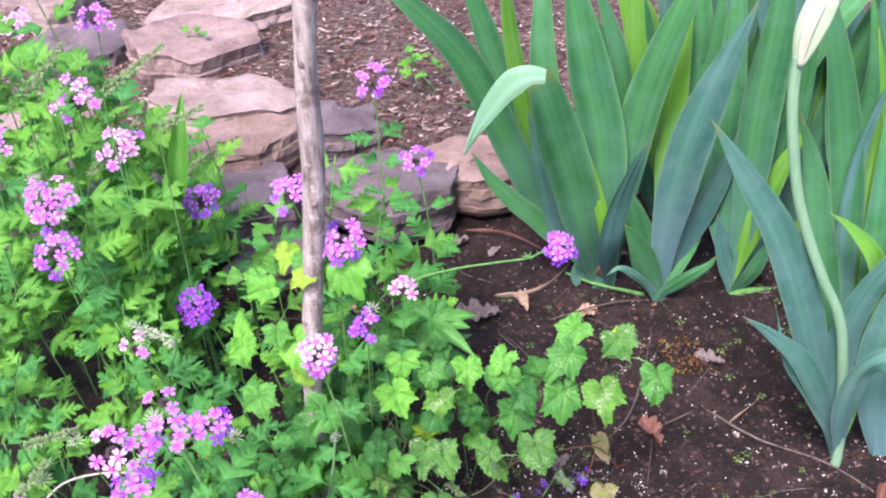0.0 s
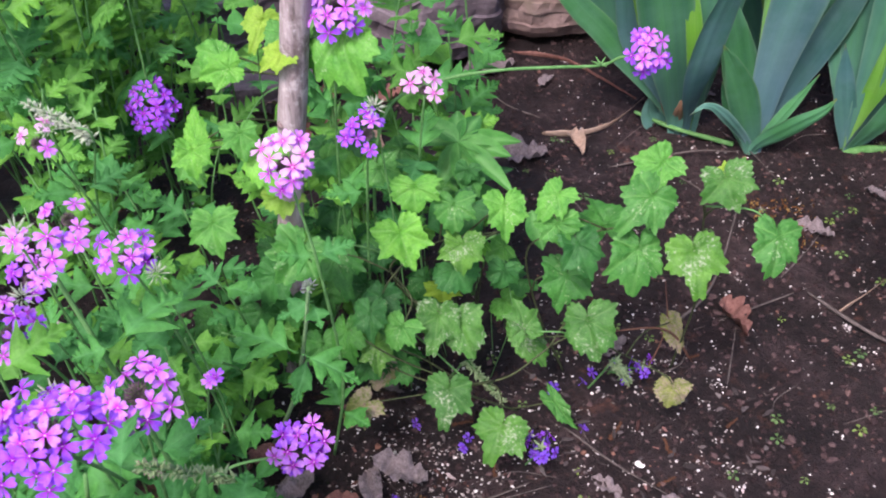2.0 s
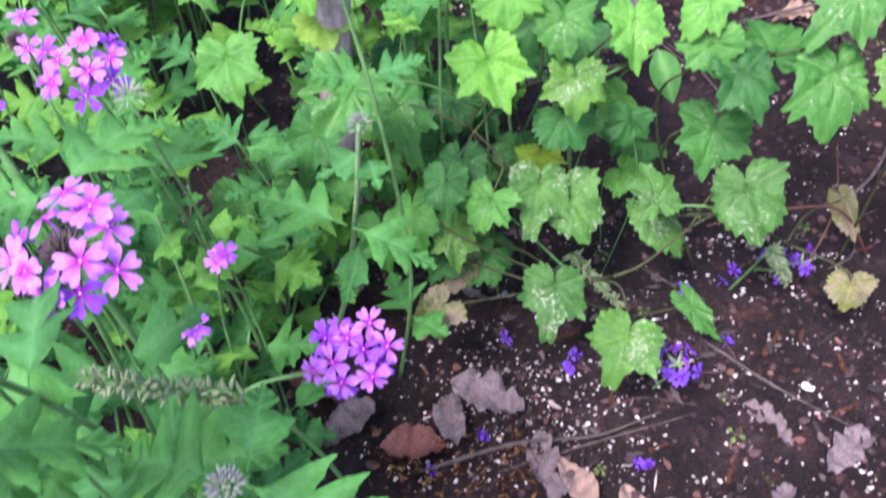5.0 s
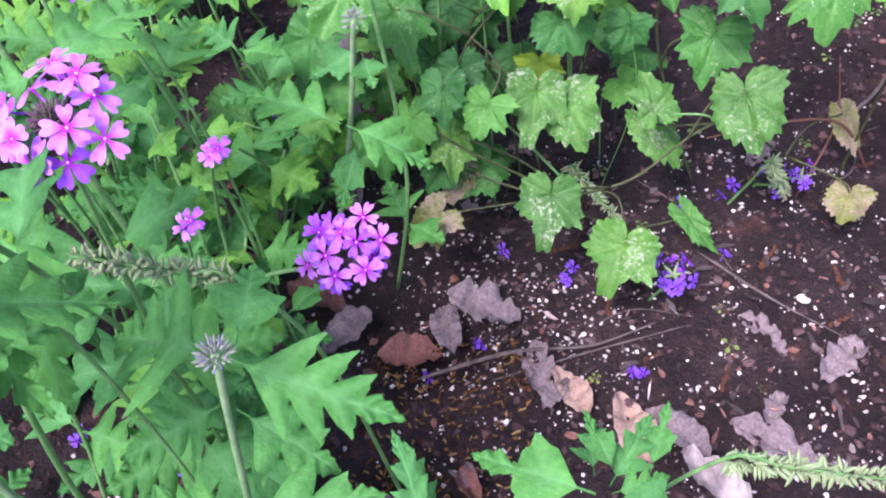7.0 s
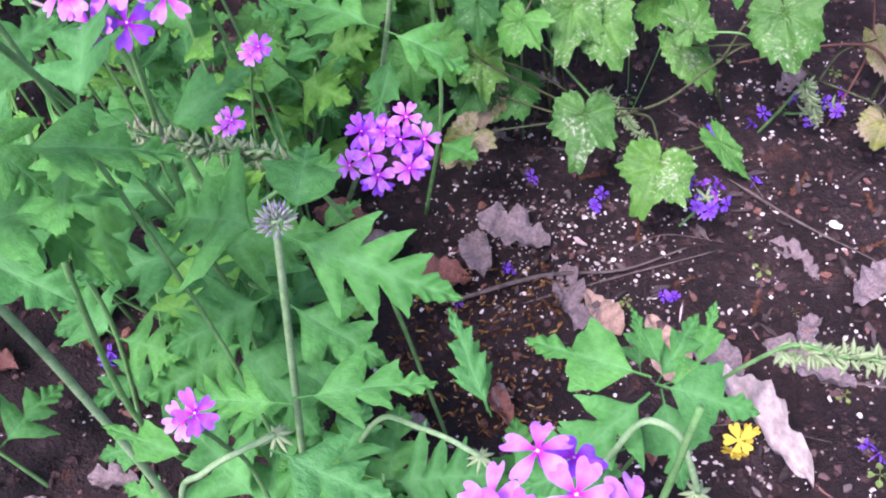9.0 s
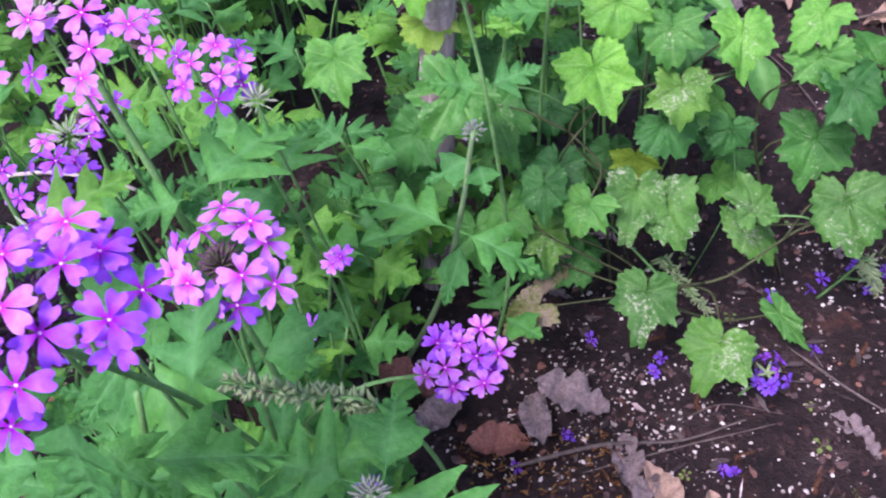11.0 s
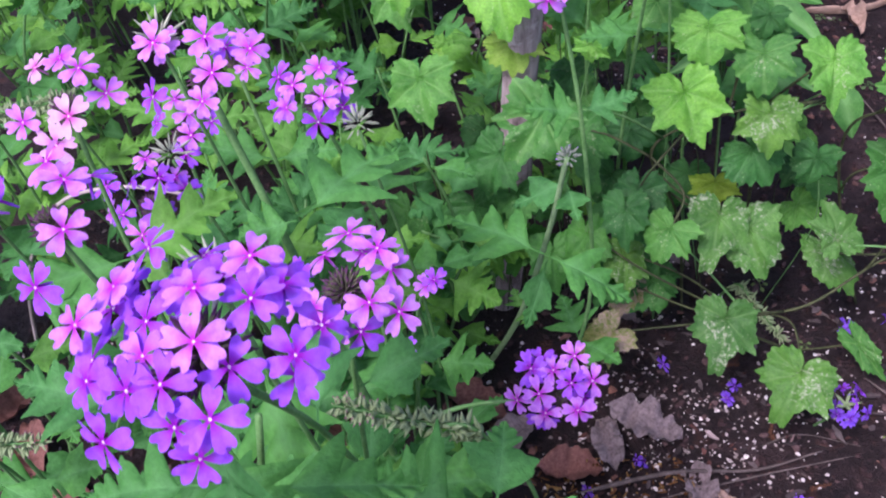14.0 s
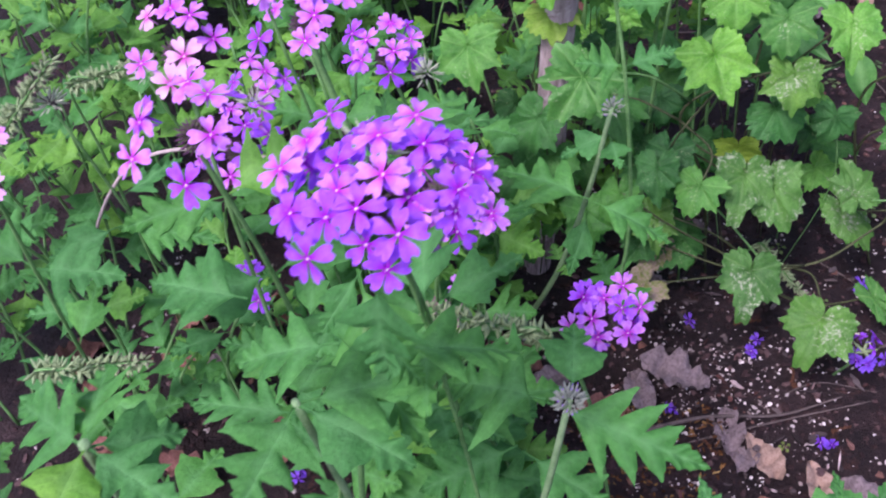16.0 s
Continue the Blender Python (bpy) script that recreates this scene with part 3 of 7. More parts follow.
def herb_leaf_mesh(name, seed, lobes=2, slim=1.0, cut_in=0.2, rows=56):
    """Leaf cut nearly to its midrib into forward-pointing lobes, each with a few teeth, 1 long and about 1 wide, its stalk at the origin."""
    r = random.Random(seed)
    bend, cup, side = r.uniform(0.05, 0.40), r.uniform(0.0, 0.25), r.uniform(-0.12, 0.12)
    verts, vein, faces = [], [], []
    cols = (0.0, 0.35, 0.68, 1.0)
    for s in (-1, 1):
        start = len(verts)
        off, deep = r.uniform(-0.10, 0.10), r.uniform(0.8, 1.25) * cut_in
        sizes = [r.uniform(0.84, 1.12) for _ in range(lobes + 3)]
        tips = [r.uniform(0.40, 0.60) for _ in range(lobes + 3)]
        crown = 0.62 + r.uniform(-0.05, 0.05)
        for i in range(rows + 1):
            v = i / rows
            if v < 0.16:
                reach, lean, phase, body = 0.013, 0.0, 0.5, 0.013
            else:
                b = (v - 0.16) / 0.84
                env = 0.60 * min(1.0, b / 0.10 + 0.25) * (1 - b) ** 0.95 + 0.003
                ph = b / crown * lobes + off * (b < crown)
                if b < crown:
                    k, phase = int(max(0.0, ph)), max(0.0, ph) % 1.0
                    # a broad lobe parted from the next by a narrow deep cut
                    w = (phase - tips[k]) / (1 - tips[k]) if phase > tips[k] else (tips[k] - phase) / tips[k]
                    lobe = (1 - w ** 1.35) ** 0.8
                    teeth = abs(((phase * 3.0 + 0.5) % 1.0) - 0.5) * 2
                    reach = env * sizes[k] * (deep + (1 - deep) * lobe * (0.80 + 0.24 * teeth))
                    body = env * deep
                else:
                    q = (b - crown) / (1 - crown)
                    phase = (q * 2.6) % 1.0
                    open_up = min(1.0, q / 0.12)
                    reach = env * sizes[-1] * (deep + (0.80 - deep) * open_up * (0.72 + 0.40 * (1 - phase)))
                    body = env * max(deep, 0.6 * open_up)
                lean = 0.36 + 0.30 * b
            for c in cols:
                u = reach * c
                x, y = s * u * slim, v * 0.94 + u * lean
                on = 1.0 if c == 0.0 else 0.5 * max(0.0, 1 - abs(phase - 0.5) / 0.16) * (1 - c * 0.7) + 0.06
                z = -bend * y * y + cup * abs(x) - 0.45 * x * x + side * x + 0.004 * (c > 0) + 0.05 * noise.noise(Vector((x * 4, y * 4, seed)))
                z += 0.030 * math.cos((phase - 0.5) * 6.283) * c * (v > 0.16)
                verts.append((x, y, z))
                vein.append(on)
        m = len(cols)
        for i in range(rows):
            for c in range(m - 1):
                a = start + i * m + c
                f = (a, a + 1, a + m + 1, a + m)
                faces.append(f if s > 0 else tuple(reversed(f)))
    return mesh_of(name, verts, faces, [HERB], attrs={"vein": vein})


HERB_MESH = [herb_leaf_mesh("verbena_leaf", s, l, w, d) for s, l, w, d in ((1, 2, 1.0, 0.22), (2, 2, 1.1, 0.14), (3, 3, 1.05, 0.18), (4, 3, 1.0, 0.26), (5, 2, 1.0, 0.18), (6, 2, 1.05, 0.11))]
HERB_SMALL = [herb_leaf_mesh("verbena_leaf_small", s, l, w, d, 40) for s, l, w, d in ((11, 2, 1.0, 0.20), (12, 1, 1.05, 0.22), (13, 2, 1.1, 0.14), (14, 1, 0.95, 0.18))]


def oval_leaf_mesh(name):
    verts, vein, faces = [], [], []
    n = 14
    for i in range(n + 1):
        u = i / n
        w = 0.5 * math.sin(math.pi * u ** 0.8) ** 0.9 if 0 < u < 1 else 0.0
        for c in (-1, -0.5, 0, 0.5, 1):
            verts.append((w * c, u, -0.25 * u * u + 0.22 * abs(w * c) + 0.01 * math.sin(20 * u)))
            vein.append(1.0 if c == 0 else 0.0)
    for i in range(n):
        for k in range(4):
            a = i * 5 + k
            faces.append((a, a + 1, a + 6, a + 5))
    return mesh_of(name, verts, faces, [OVAL], attrs={"vein": vein})


OVAL_MESH = oval_leaf_mesh("oval_leaf")
FACING = Vector((0.0, -0.6, 0.78))


def place_leaf(name, me, parent, a, b, width, up, mat=None, label="", thick=None):
    a, b = Vector(a), Vector(b)
    size = (b - a).length
    return part(name, me, parent, basis(a, b - a, up, width, size, thick or 0.5 * (width + size)), label, mat)


def stalk(parent, root, a, mat, r=0.0007, bow=0.25):
    root, a = Vector(root), Vector(a)
    mid = root.lerp(a, 0.55) + Vector((rng.uniform(-0.012, 0.012), rng.uniform(-0.012, 0.012), bow * (a - root).length * 0.4))
    part("stem", tube("stem", [root, mid, a], r * 1.3, r * 0.8, mat, 5, 5), parent)


def vine_leaf(plant, a, b, width, mat=None, eaten=False, thin=0.0007):
    a, b = Vector(a), Vector(b)
    up = FACING + Vector((rng.uniform(-0.3, 0.3), rng.uniform(-0.2, 0.25), rng.uniform(-0.1, 0.3)))
    me = VINE_HOLED if eaten else rng.choice(VINE_MESH)
    # the sheet of the leaf reaches a little behind its stalk
    place_leaf("leaf", me, plant, a, a.lerp(b, 0.88), width * 0.87, up, mat)
    run = RUNNER[plant.name]
    root = min(run, key=lambda q: (q - a).length + max(0.0, 0.05 - (q - a).length) * 1.5)
    if thin < 0.0006:
        root = Vector((a.x + rng.uniform(-0.015, 0.015), a.y + 0.035, 0.0))
    stalk(plant, root, a - Vector((0, 0, 0.0006)), STEM_VINE if rng.random() < 0.75 else STEM, thin)


RUNNER = {}


def runner(plant, *pts):
    line = smooth_line([plant.matrix_basis.translation, *pts], 8)
    RUNNER[plant.name] = line
    part("runner", mesh_of("runner", *tube_data(line, 0.0011, 0.0007, 6, 0.2), [STEM_VINE]), plant, label="thin hairy brown-green vine stem")
    return plant


def oval_leaf(plant, a, b, width):
    up = Vector((rng.uniform(-0.2, 0.2), -0.5, 0.8))
    place_leaf("leaf", OVAL_MESH, plant, a, b, width, up)
    stalk(plant, plant.matrix_basis.translation, a, STEM)


v1 = thing("vine_seedling", (0.03, 0.85, 0.0), "bright green vine with heart-shaped toothed leaves beside the stake", "vine", "vines")
runner(v1, (0.02, 0.84, 0.10), (0.0, 0.825, 0.17), (0.04, 0.825, 0.20), (0.09, 0.835, 0.205))
vine_leaf(v1, (0.013, 0.793, 0.241), (0.025, 0.767, 0.221), 0.038)
vine_leaf(v1, (0.059, 0.802, 0.223), (0.060, 0.780, 0.206), 0.032, VINE_PALE)
vine_leaf(v1, (0.052, 0.805, 0.194), (0.069, 0.787, 0.180), 0.040, VINE_DARK)
vine_leaf(v1, (0.052, 0.812, 0.253), (0.054, 0.791, 0.236), 0.030)
vine_leaf(v1, (0.089, 0.827, 0.241), (0.093, 0.800, 0.220), 0.029)
vine_leaf(v1, (0.041, 0.795, 0.153), (0.038, 0.766, 0.131), 0.034, VINE_PALE)
vine_leaf(v1, (0.057, 0.796, 0.144), (0.071, 0.766, 0.121), 0.035, VINE_PALE)
vine_leaf(v1, (0.015, 0.777, 0.156), (0.005, 0.758, 0.141), 0.030, VINE)
vine_leaf(v1, (-0.005, 0.806, 0.158), (-0.006, 0.778, 0.136), 0.033, VINE_DARK)
vine_leaf(v1, (-0.046, 0.828, 0.181), (-0.029, 0.798, 0.158), 0.033, VINE_DARK)
vine_leaf(v1, (-0.056, 0.781, 0.231), (-0.072, 0.753, 0.210), 0.043, VINE, True)
vine_leaf(v1, (0.023, 0.814, 0.266), (0.025, 0.795, 0.251), 0.035)
vine_leaf(v1, (-0.005, 0.831, 0.269), (0.007, 0.814, 0.255), 0.027, VINE)
v2 = thing("vine_seedling", (0.15, 0.87, 0.0), "bright green vine trailing heart-shaped leaves over the soil", "vine", "vines")
runner(v2, (0.12, 0.855, 0.10), (0.11, 0.845, 0.18), (0.15, 0.835, 0.205), (0.20, 0.835, 0.22))
vine_leaf(v2, (0.130, 0.827, 0.253), (0.113, 0.807, 0.238), 0.025)
vine_leaf(v2, (0.129, 0.817, 0.233), (0.135, 0.798, 0.219), 0.032)
vine_leaf(v2, (0.210, 0.864, 0.258), (0.180, 0.847, 0.245), 0.033)
vine_leaf(v2, (0.169, 0.847, 0.200), (0.162, 0.873, 0.220), 0.044, VINE_DARK)
vine_leaf(v2, (0.196, 0.808, 0.272), (0.171, 0.783, 0.253), 0.035)
vine_leaf(v2, (0.187, 0.791, 0.237), (0.188, 0.758, 0.212), 0.040)
vine_leaf(v2, (0.144, 0.808, 0.223), (0.158, 0.782, 0.204), 0.032, VINE_DARK)
vine_leaf(v2, (0.142, 0.837, 0.162), (0.133, 0.807, 0.139), 0.040, VINE_DARK)
v3 = thing("vine_seedling", (0.25, 0.88, 0.0), "pale green vine shoot with bleached toothed leaves", "vine", "vines")
runner(v3, (0.255, 0.86, 0.12), (0.24, 0.83, 0.22), (0.235, 0.815, 0.255))
vine_leaf(v3, (0.242, 0.811, 0.288), (0.251, 0.788, 0.270), 0.037, VINE_PALE)
vine_leaf(v3, (0.246, 0.816, 0.284), (0.235, 0.819, 0.287), 0.017, VINE_YELLOW)
vine_leaf(v3, (0.225, 0.786, 0.241), (0.232, 0.756, 0.218), 0.038, VINE_PALE)
vine_leaf(v3, (0.280, 0.784, 0.260), (0.280, 0.754, 0.237), 0.034)
v4 = thing("vine_seedling", (0.11, 0.82, 0.0), "low vine with pale mottled and fading leaves near the soil", "vine", "vines")
runner(v4, (0.06, 0.80, 0.05), (0.10, 0.79, 0.085), (0.15, 0.815, 0.11), (0.20, 0.84, 0.06))
vine_leaf(v4, (0.110, 0.797, 0.132), (0.102, 0.820, 0.150), 0.027, VINE_PALE)
vine_leaf(v4, (0.108, 0.829, 0.099), (0.136, 0.802, 0.078), 0.031, VINE_PALE)
vine_leaf(v4, (0.159, 0.806, 0.144), (0.167, 0.771, 0.117), 0.042, VINE_PALE)
vine_leaf(v4, (0.051, 0.765, 0.099), (0.049, 0.735, 0.076), 0.035, VINE_PALE)
vine_leaf(v4, (0.096, 0.744, 0.081), (0.084, 0.716, 0.060), 0.040, VINE_PALE)
vine_leaf(v4, (0.137, 0.804, 0.040), (0.162, 0.780, 0.021), 0.015)
vine_leaf(v4, (0.243, 0.886, 0.057), (0.257, 0.859, 0.037), 0.021, VINE_BROWN)
vine_leaf(v4, (0.241, 0.821, 0.047), (0.237, 0.802, 0.031), 0.031, VINE_BROWN)
vine_leaf(v4, (-0.013, 0.746, 0.095), (-0.036, 0.730, 0.078), 0.027, VINE_BROWN)
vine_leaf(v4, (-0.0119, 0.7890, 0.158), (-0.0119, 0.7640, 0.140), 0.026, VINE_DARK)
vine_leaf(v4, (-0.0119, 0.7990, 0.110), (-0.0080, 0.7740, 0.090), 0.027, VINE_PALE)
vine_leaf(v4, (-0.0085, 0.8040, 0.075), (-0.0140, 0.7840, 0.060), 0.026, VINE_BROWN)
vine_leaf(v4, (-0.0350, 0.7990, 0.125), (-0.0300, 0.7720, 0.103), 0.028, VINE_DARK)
v5 = thing("vine_seedling", (-0.085, 0.865, 0.0), "yellow-green vine climbing the grey wooden stake", "vine", "vines")
runner(v5, (-0.10, 0.862, 0.12), (-0.085, 0.86, 0.22), (-0.075, 0.862, 0.30), (-0.07, 0.862, 0.36))
vine_leaf(v5, (-0.040, 0.883, 0.350), (-0.026, 0.847, 0.323), 0.052)
vine_leaf(v5, (-0.103, 0.832, 0.349), (-0.130, 0.826, 0.344), 0.025)
vine_leaf(v5, (-0.066, 0.839, 0.359), (-0.087, 0.829, 0.351), 0.021, VINE_YELLOW)
vine_leaf(v5, (-0.154, 0.846, 0.260), (-0.142, 0.825, 0.243), 0.028)
vine_leaf(v5, (-0.145, 0.845, 0.267), (-0.158, 0.876, 0.291), 0.021)
vine_leaf(v5, (-0.090, 0.881, 0.361), (-0.096, 0.859, 0.345), 0.024, VINE_YELLOW)
vine_leaf(v5, (-0.070, 0.873, 0.355), (-0.061, 0.851, 0.339), 0.026)
vine_leaf(v5, (-0.090, 0.833, 0.282), (-0.079, 0.798, 0.255), 0.038)
vine_leaf(v5, (-0.141, 0.822, 0.286), (-0.137, 0.802, 0.270), 0.027)
vine_leaf(v5, (-0.105, 0.830, 0.297), (-0.101, 0.811, 0.282), 0.028)
vine_leaf(v5, (-0.030, 0.855, 0.371), (-0.015, 0.814, 0.339), 0.046)
vine_leaf(v5, (-0.070, 0.855, 0.367), (-0.064, 0.831, 0.349), 0.028)
vine_leaf(v5, (-0.114, 0.851, 0.346), (-0.134, 0.839, 0.337), 0.035)
o1 = thing("seedling_shrub", (0.06, 0.96, 0.0), "young shrub with smooth dark green oval leaves", "plant", "seedlings")
hub = Vector((0.048, 0.925, 0.222))
part("stem", tube("stem", [(0.06, 0.96, 0.0), (0.056, 0.945, 0.12), hub], 0.0014, 0.0010, STEM), o1)
for dx, up_by, w in ((0.018, 0.030, 0.019), (0.055, 0.014, 0.018), (0.046, -0.006, 0.020), (0.049, -0.040, 0.017), (0.014, -0.046, 0.022), (-0.014, -0.034, 0.018), (-0.052, 0.004, 0.016), (-0.026, 0.018, 0.018), (-0.004, 0.034, 0.017)):
    place_leaf("leaf", OVAL_MESH, o1, hub, hub + Vector((dx, up_by * 1.1, up_by * 0.35 + rng.uniform(-0.008, 0.006))), w, (rng.uniform(-0.2, 0.2), -0.3, 0.9))
for dx, up_by, w in ((0.034, 0.022, 0.016), (0.036, -0.024, 0.018), (-0.036, -0.018, 0.017), (-0.030, 0.026, 0.016)):
    low = hub + Vector((0.004, 0.012, -0.055))
    place_leaf("leaf", OVAL_MESH, o1, low, low + Vector((dx * 1.3, up_by * 1.2, up_by * 0.2)), w, (rng.uniform(-0.2, 0.2), -0.3, 0.9), OVAL)
oval_leaf(o1, (0.113, 0.914, 0.159), (0.124, 0.890, 0.135), 0.020)
oval_leaf(o1, (0.071, 0.948, 0.075), (0.107, 0.940, 0.070), 0.027)

# deeper vine leaves below the others, the shade there put into a darker green
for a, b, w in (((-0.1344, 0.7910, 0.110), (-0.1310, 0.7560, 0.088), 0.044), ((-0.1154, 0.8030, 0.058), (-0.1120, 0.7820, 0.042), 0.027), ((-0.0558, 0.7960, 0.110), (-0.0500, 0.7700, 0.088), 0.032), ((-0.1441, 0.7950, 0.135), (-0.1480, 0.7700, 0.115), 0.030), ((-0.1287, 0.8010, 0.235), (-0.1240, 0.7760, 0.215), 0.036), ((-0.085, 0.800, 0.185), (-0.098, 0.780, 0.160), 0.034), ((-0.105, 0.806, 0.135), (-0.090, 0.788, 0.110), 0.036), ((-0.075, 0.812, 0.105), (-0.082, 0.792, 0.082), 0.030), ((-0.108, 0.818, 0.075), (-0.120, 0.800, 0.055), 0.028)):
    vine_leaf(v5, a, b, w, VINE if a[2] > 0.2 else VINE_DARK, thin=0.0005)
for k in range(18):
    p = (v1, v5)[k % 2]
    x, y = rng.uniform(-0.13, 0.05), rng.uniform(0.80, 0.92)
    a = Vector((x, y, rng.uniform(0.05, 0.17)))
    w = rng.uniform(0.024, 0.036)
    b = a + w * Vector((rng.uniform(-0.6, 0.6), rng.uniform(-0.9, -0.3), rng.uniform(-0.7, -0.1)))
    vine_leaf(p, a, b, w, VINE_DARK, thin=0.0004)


# smaller leaves crowding between them round the foot of the stake, mostly shade-darkened
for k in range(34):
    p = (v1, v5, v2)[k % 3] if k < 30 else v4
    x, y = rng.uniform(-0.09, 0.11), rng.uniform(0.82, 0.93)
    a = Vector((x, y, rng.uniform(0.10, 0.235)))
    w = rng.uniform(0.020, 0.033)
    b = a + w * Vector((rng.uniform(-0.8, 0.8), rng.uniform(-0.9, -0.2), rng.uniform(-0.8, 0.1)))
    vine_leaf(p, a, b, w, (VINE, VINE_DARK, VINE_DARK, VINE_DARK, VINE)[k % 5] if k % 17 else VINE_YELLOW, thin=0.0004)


# ---------------------------------------------------------------- flowers
def floret_mesh(name, seed):
    """Five notched petals round a pale eye on a thin tube; radius 1, facing +z."""
    r = random.Random(seed)
    verts, faces, mats = [], [], []
    rows = [(0.05, 0.05), (0.22, 0.10), (0.42, 0.215), (0.62, 0.305), (0.82, 0.345), (0.95, 0.31), (1.03, 0.18)]
    for k in range(5):
        turn = 2 * math.pi * (k + r.uniform(-0.09, 0.09)) / 5
        size, curl, twist, slim = r.uniform(0.88, 1.08), r.uniform(-0.25, 0.45), r.uniform(-0.3, 0.3), r.uniform(0.85, 1.08)
        start = len(verts)
        for q, w in rows:
            for c in (-1.0, -0.5, 0.0, 0.5, 1.0):
                y = q * size - (0.17 if q > 1 and c == 0 else 0.05 if q > 0.9 and c == 0 else 0.0)
                x = w * c * slim + (0.05 * (c > 0) - 0.05 * (c < 0)) * (q > 1)
                z = 0.06 - curl * q * q * 0.55 + 0.13 * abs(c) * q * (1 - 0.5 * q) + twist * x
                verts.append((x * math.cos(turn) - y * math.sin(turn), x * math.sin(turn) + y * math.cos(turn), z))
        for i in range(len(rows) - 1):
            for c in range(4):
                a = start + i * 5 + c
                faces.append((a, a + 1, a + 6, a + 5))
                mats.append(0)
    start = len(verts)
    for h, rr in ((0.045, 0.10), (-0.2, 0.06), (-0.45, 0.06), (-0.8, 0.04)):
        for k in range(6):
            verts.append((rr * math.cos(k * math.pi / 3), rr * math.sin(k * math.pi / 3), h))
    for i in range(3):
        for k in range(6):
            k2 = (k + 1) % 6
            faces.append((start + i * 6 + k2, start + i * 6 + k, start + (i + 1) * 6 + k, start + (i + 1) * 6 + k2))
            mats.append(0)
    faces.append(tuple(start + k for k in range(6)))
    mats.append(1)
    return mesh_of(name, verts, faces, [PETAL[0], EYE_WHITE], face_mats=mats)


FLORET = [floret_mesh("floret", s) for s in (1, 2, 3, 4, 5, 6)]


def spiky_mesh(name, count, seed, reach, thick, mats, spread=1.0, dome=0.45, long_axis=0.0):
    """A tuft of narrow pointed calyces round the origin, pointing mostly to +z."""
    r = random.Random(seed)
    verts, faces, fm = [], [], []
    for k in range(count):
        u = (k + 0.5) / count
        el = math.acos(1 - u * (1 + dome)) * spread
        az = k * 2.399963
        d = Vector((math.sin(el) * math.cos(az), math.sin(el) * math.sin(az), math.cos(el)))
        o = d * 0.15 * reach - Vector((0, 0, long_axis * u))
        l = reach * r.uniform(0.75, 1.05)
        a = d.orthogonal().normalized()
        b = d.cross(a)
        s = len(verts)
        for q, w in ((0.0, 0.5), (0.35, 1.0), (0.75, 0.75)):
            for c in range(4):
                verts.append(o + d * l * q + thick * w * (math.cos(c * math.pi / 2) * a + math.sin(c * math.pi / 2) * b))
        verts.append(o + d * l)
        for i in range(2):
            for c in range(4):
                c2 = (c + 1) % 4
                faces.append((s + i * 4 + c, s + i * 4 + c2, s + i * 4 + 4 + c2, s + i * 4 + 4 + c))
                fm.append(0)
        for c in range(4):
            faces.append((s + 8 + c, s + 8 + (c + 1) % 4, s + 12))
            fm.append(len(mats) - 1)
    return mesh_of(name, verts, faces, mats, face_mats=fm)


CORE = spiky_mesh("flower_head", 120, 5, 0.62, 0.045, [CALYX_CORE, CALYX_DARK])


def pod_mesh(name, mats):
    verts, faces, fm = [], [], []
    rows = ((0.0, 0.08), (0.25, 0.21), (0.6, 0.19), (0.85, 0.10))
    for q, w in rows:
        for c in range(5):
            verts.append((w * math.cos(c * 1.2566), w * math.sin(c * 1.2566), q))
    verts.append((0, 0, 1.08))
    for i in range(3):
        for c in range(5):
            c2 = (c + 1) % 5
            faces.append((i * 5 + c, i * 5 + c2, i * 5 + 5 + c2, i * 5 + 5 + c))
            fm.append(0)
    for c in range(5):
        faces.append((15 + c, 15 + (c + 1) % 5, 20))
        fm.append(len(mats) - 1)
    return mesh_of(name, verts, faces, mats, face_mats=fm)


CALYX_PALE = plain_material("calyx_pale_fuzzy", (0.34, 0.44, 0.27), (0.58, 0.66, 0.50), 0.85, 12.0, 0.4, 0.15)
POD_PALE = pod_mesh("calyx", [CALYX_PALE])
POD, POD_TIP = pod_mesh("pod", [SEED]), pod_mesh("pod", [SEED, SEED_TIP])


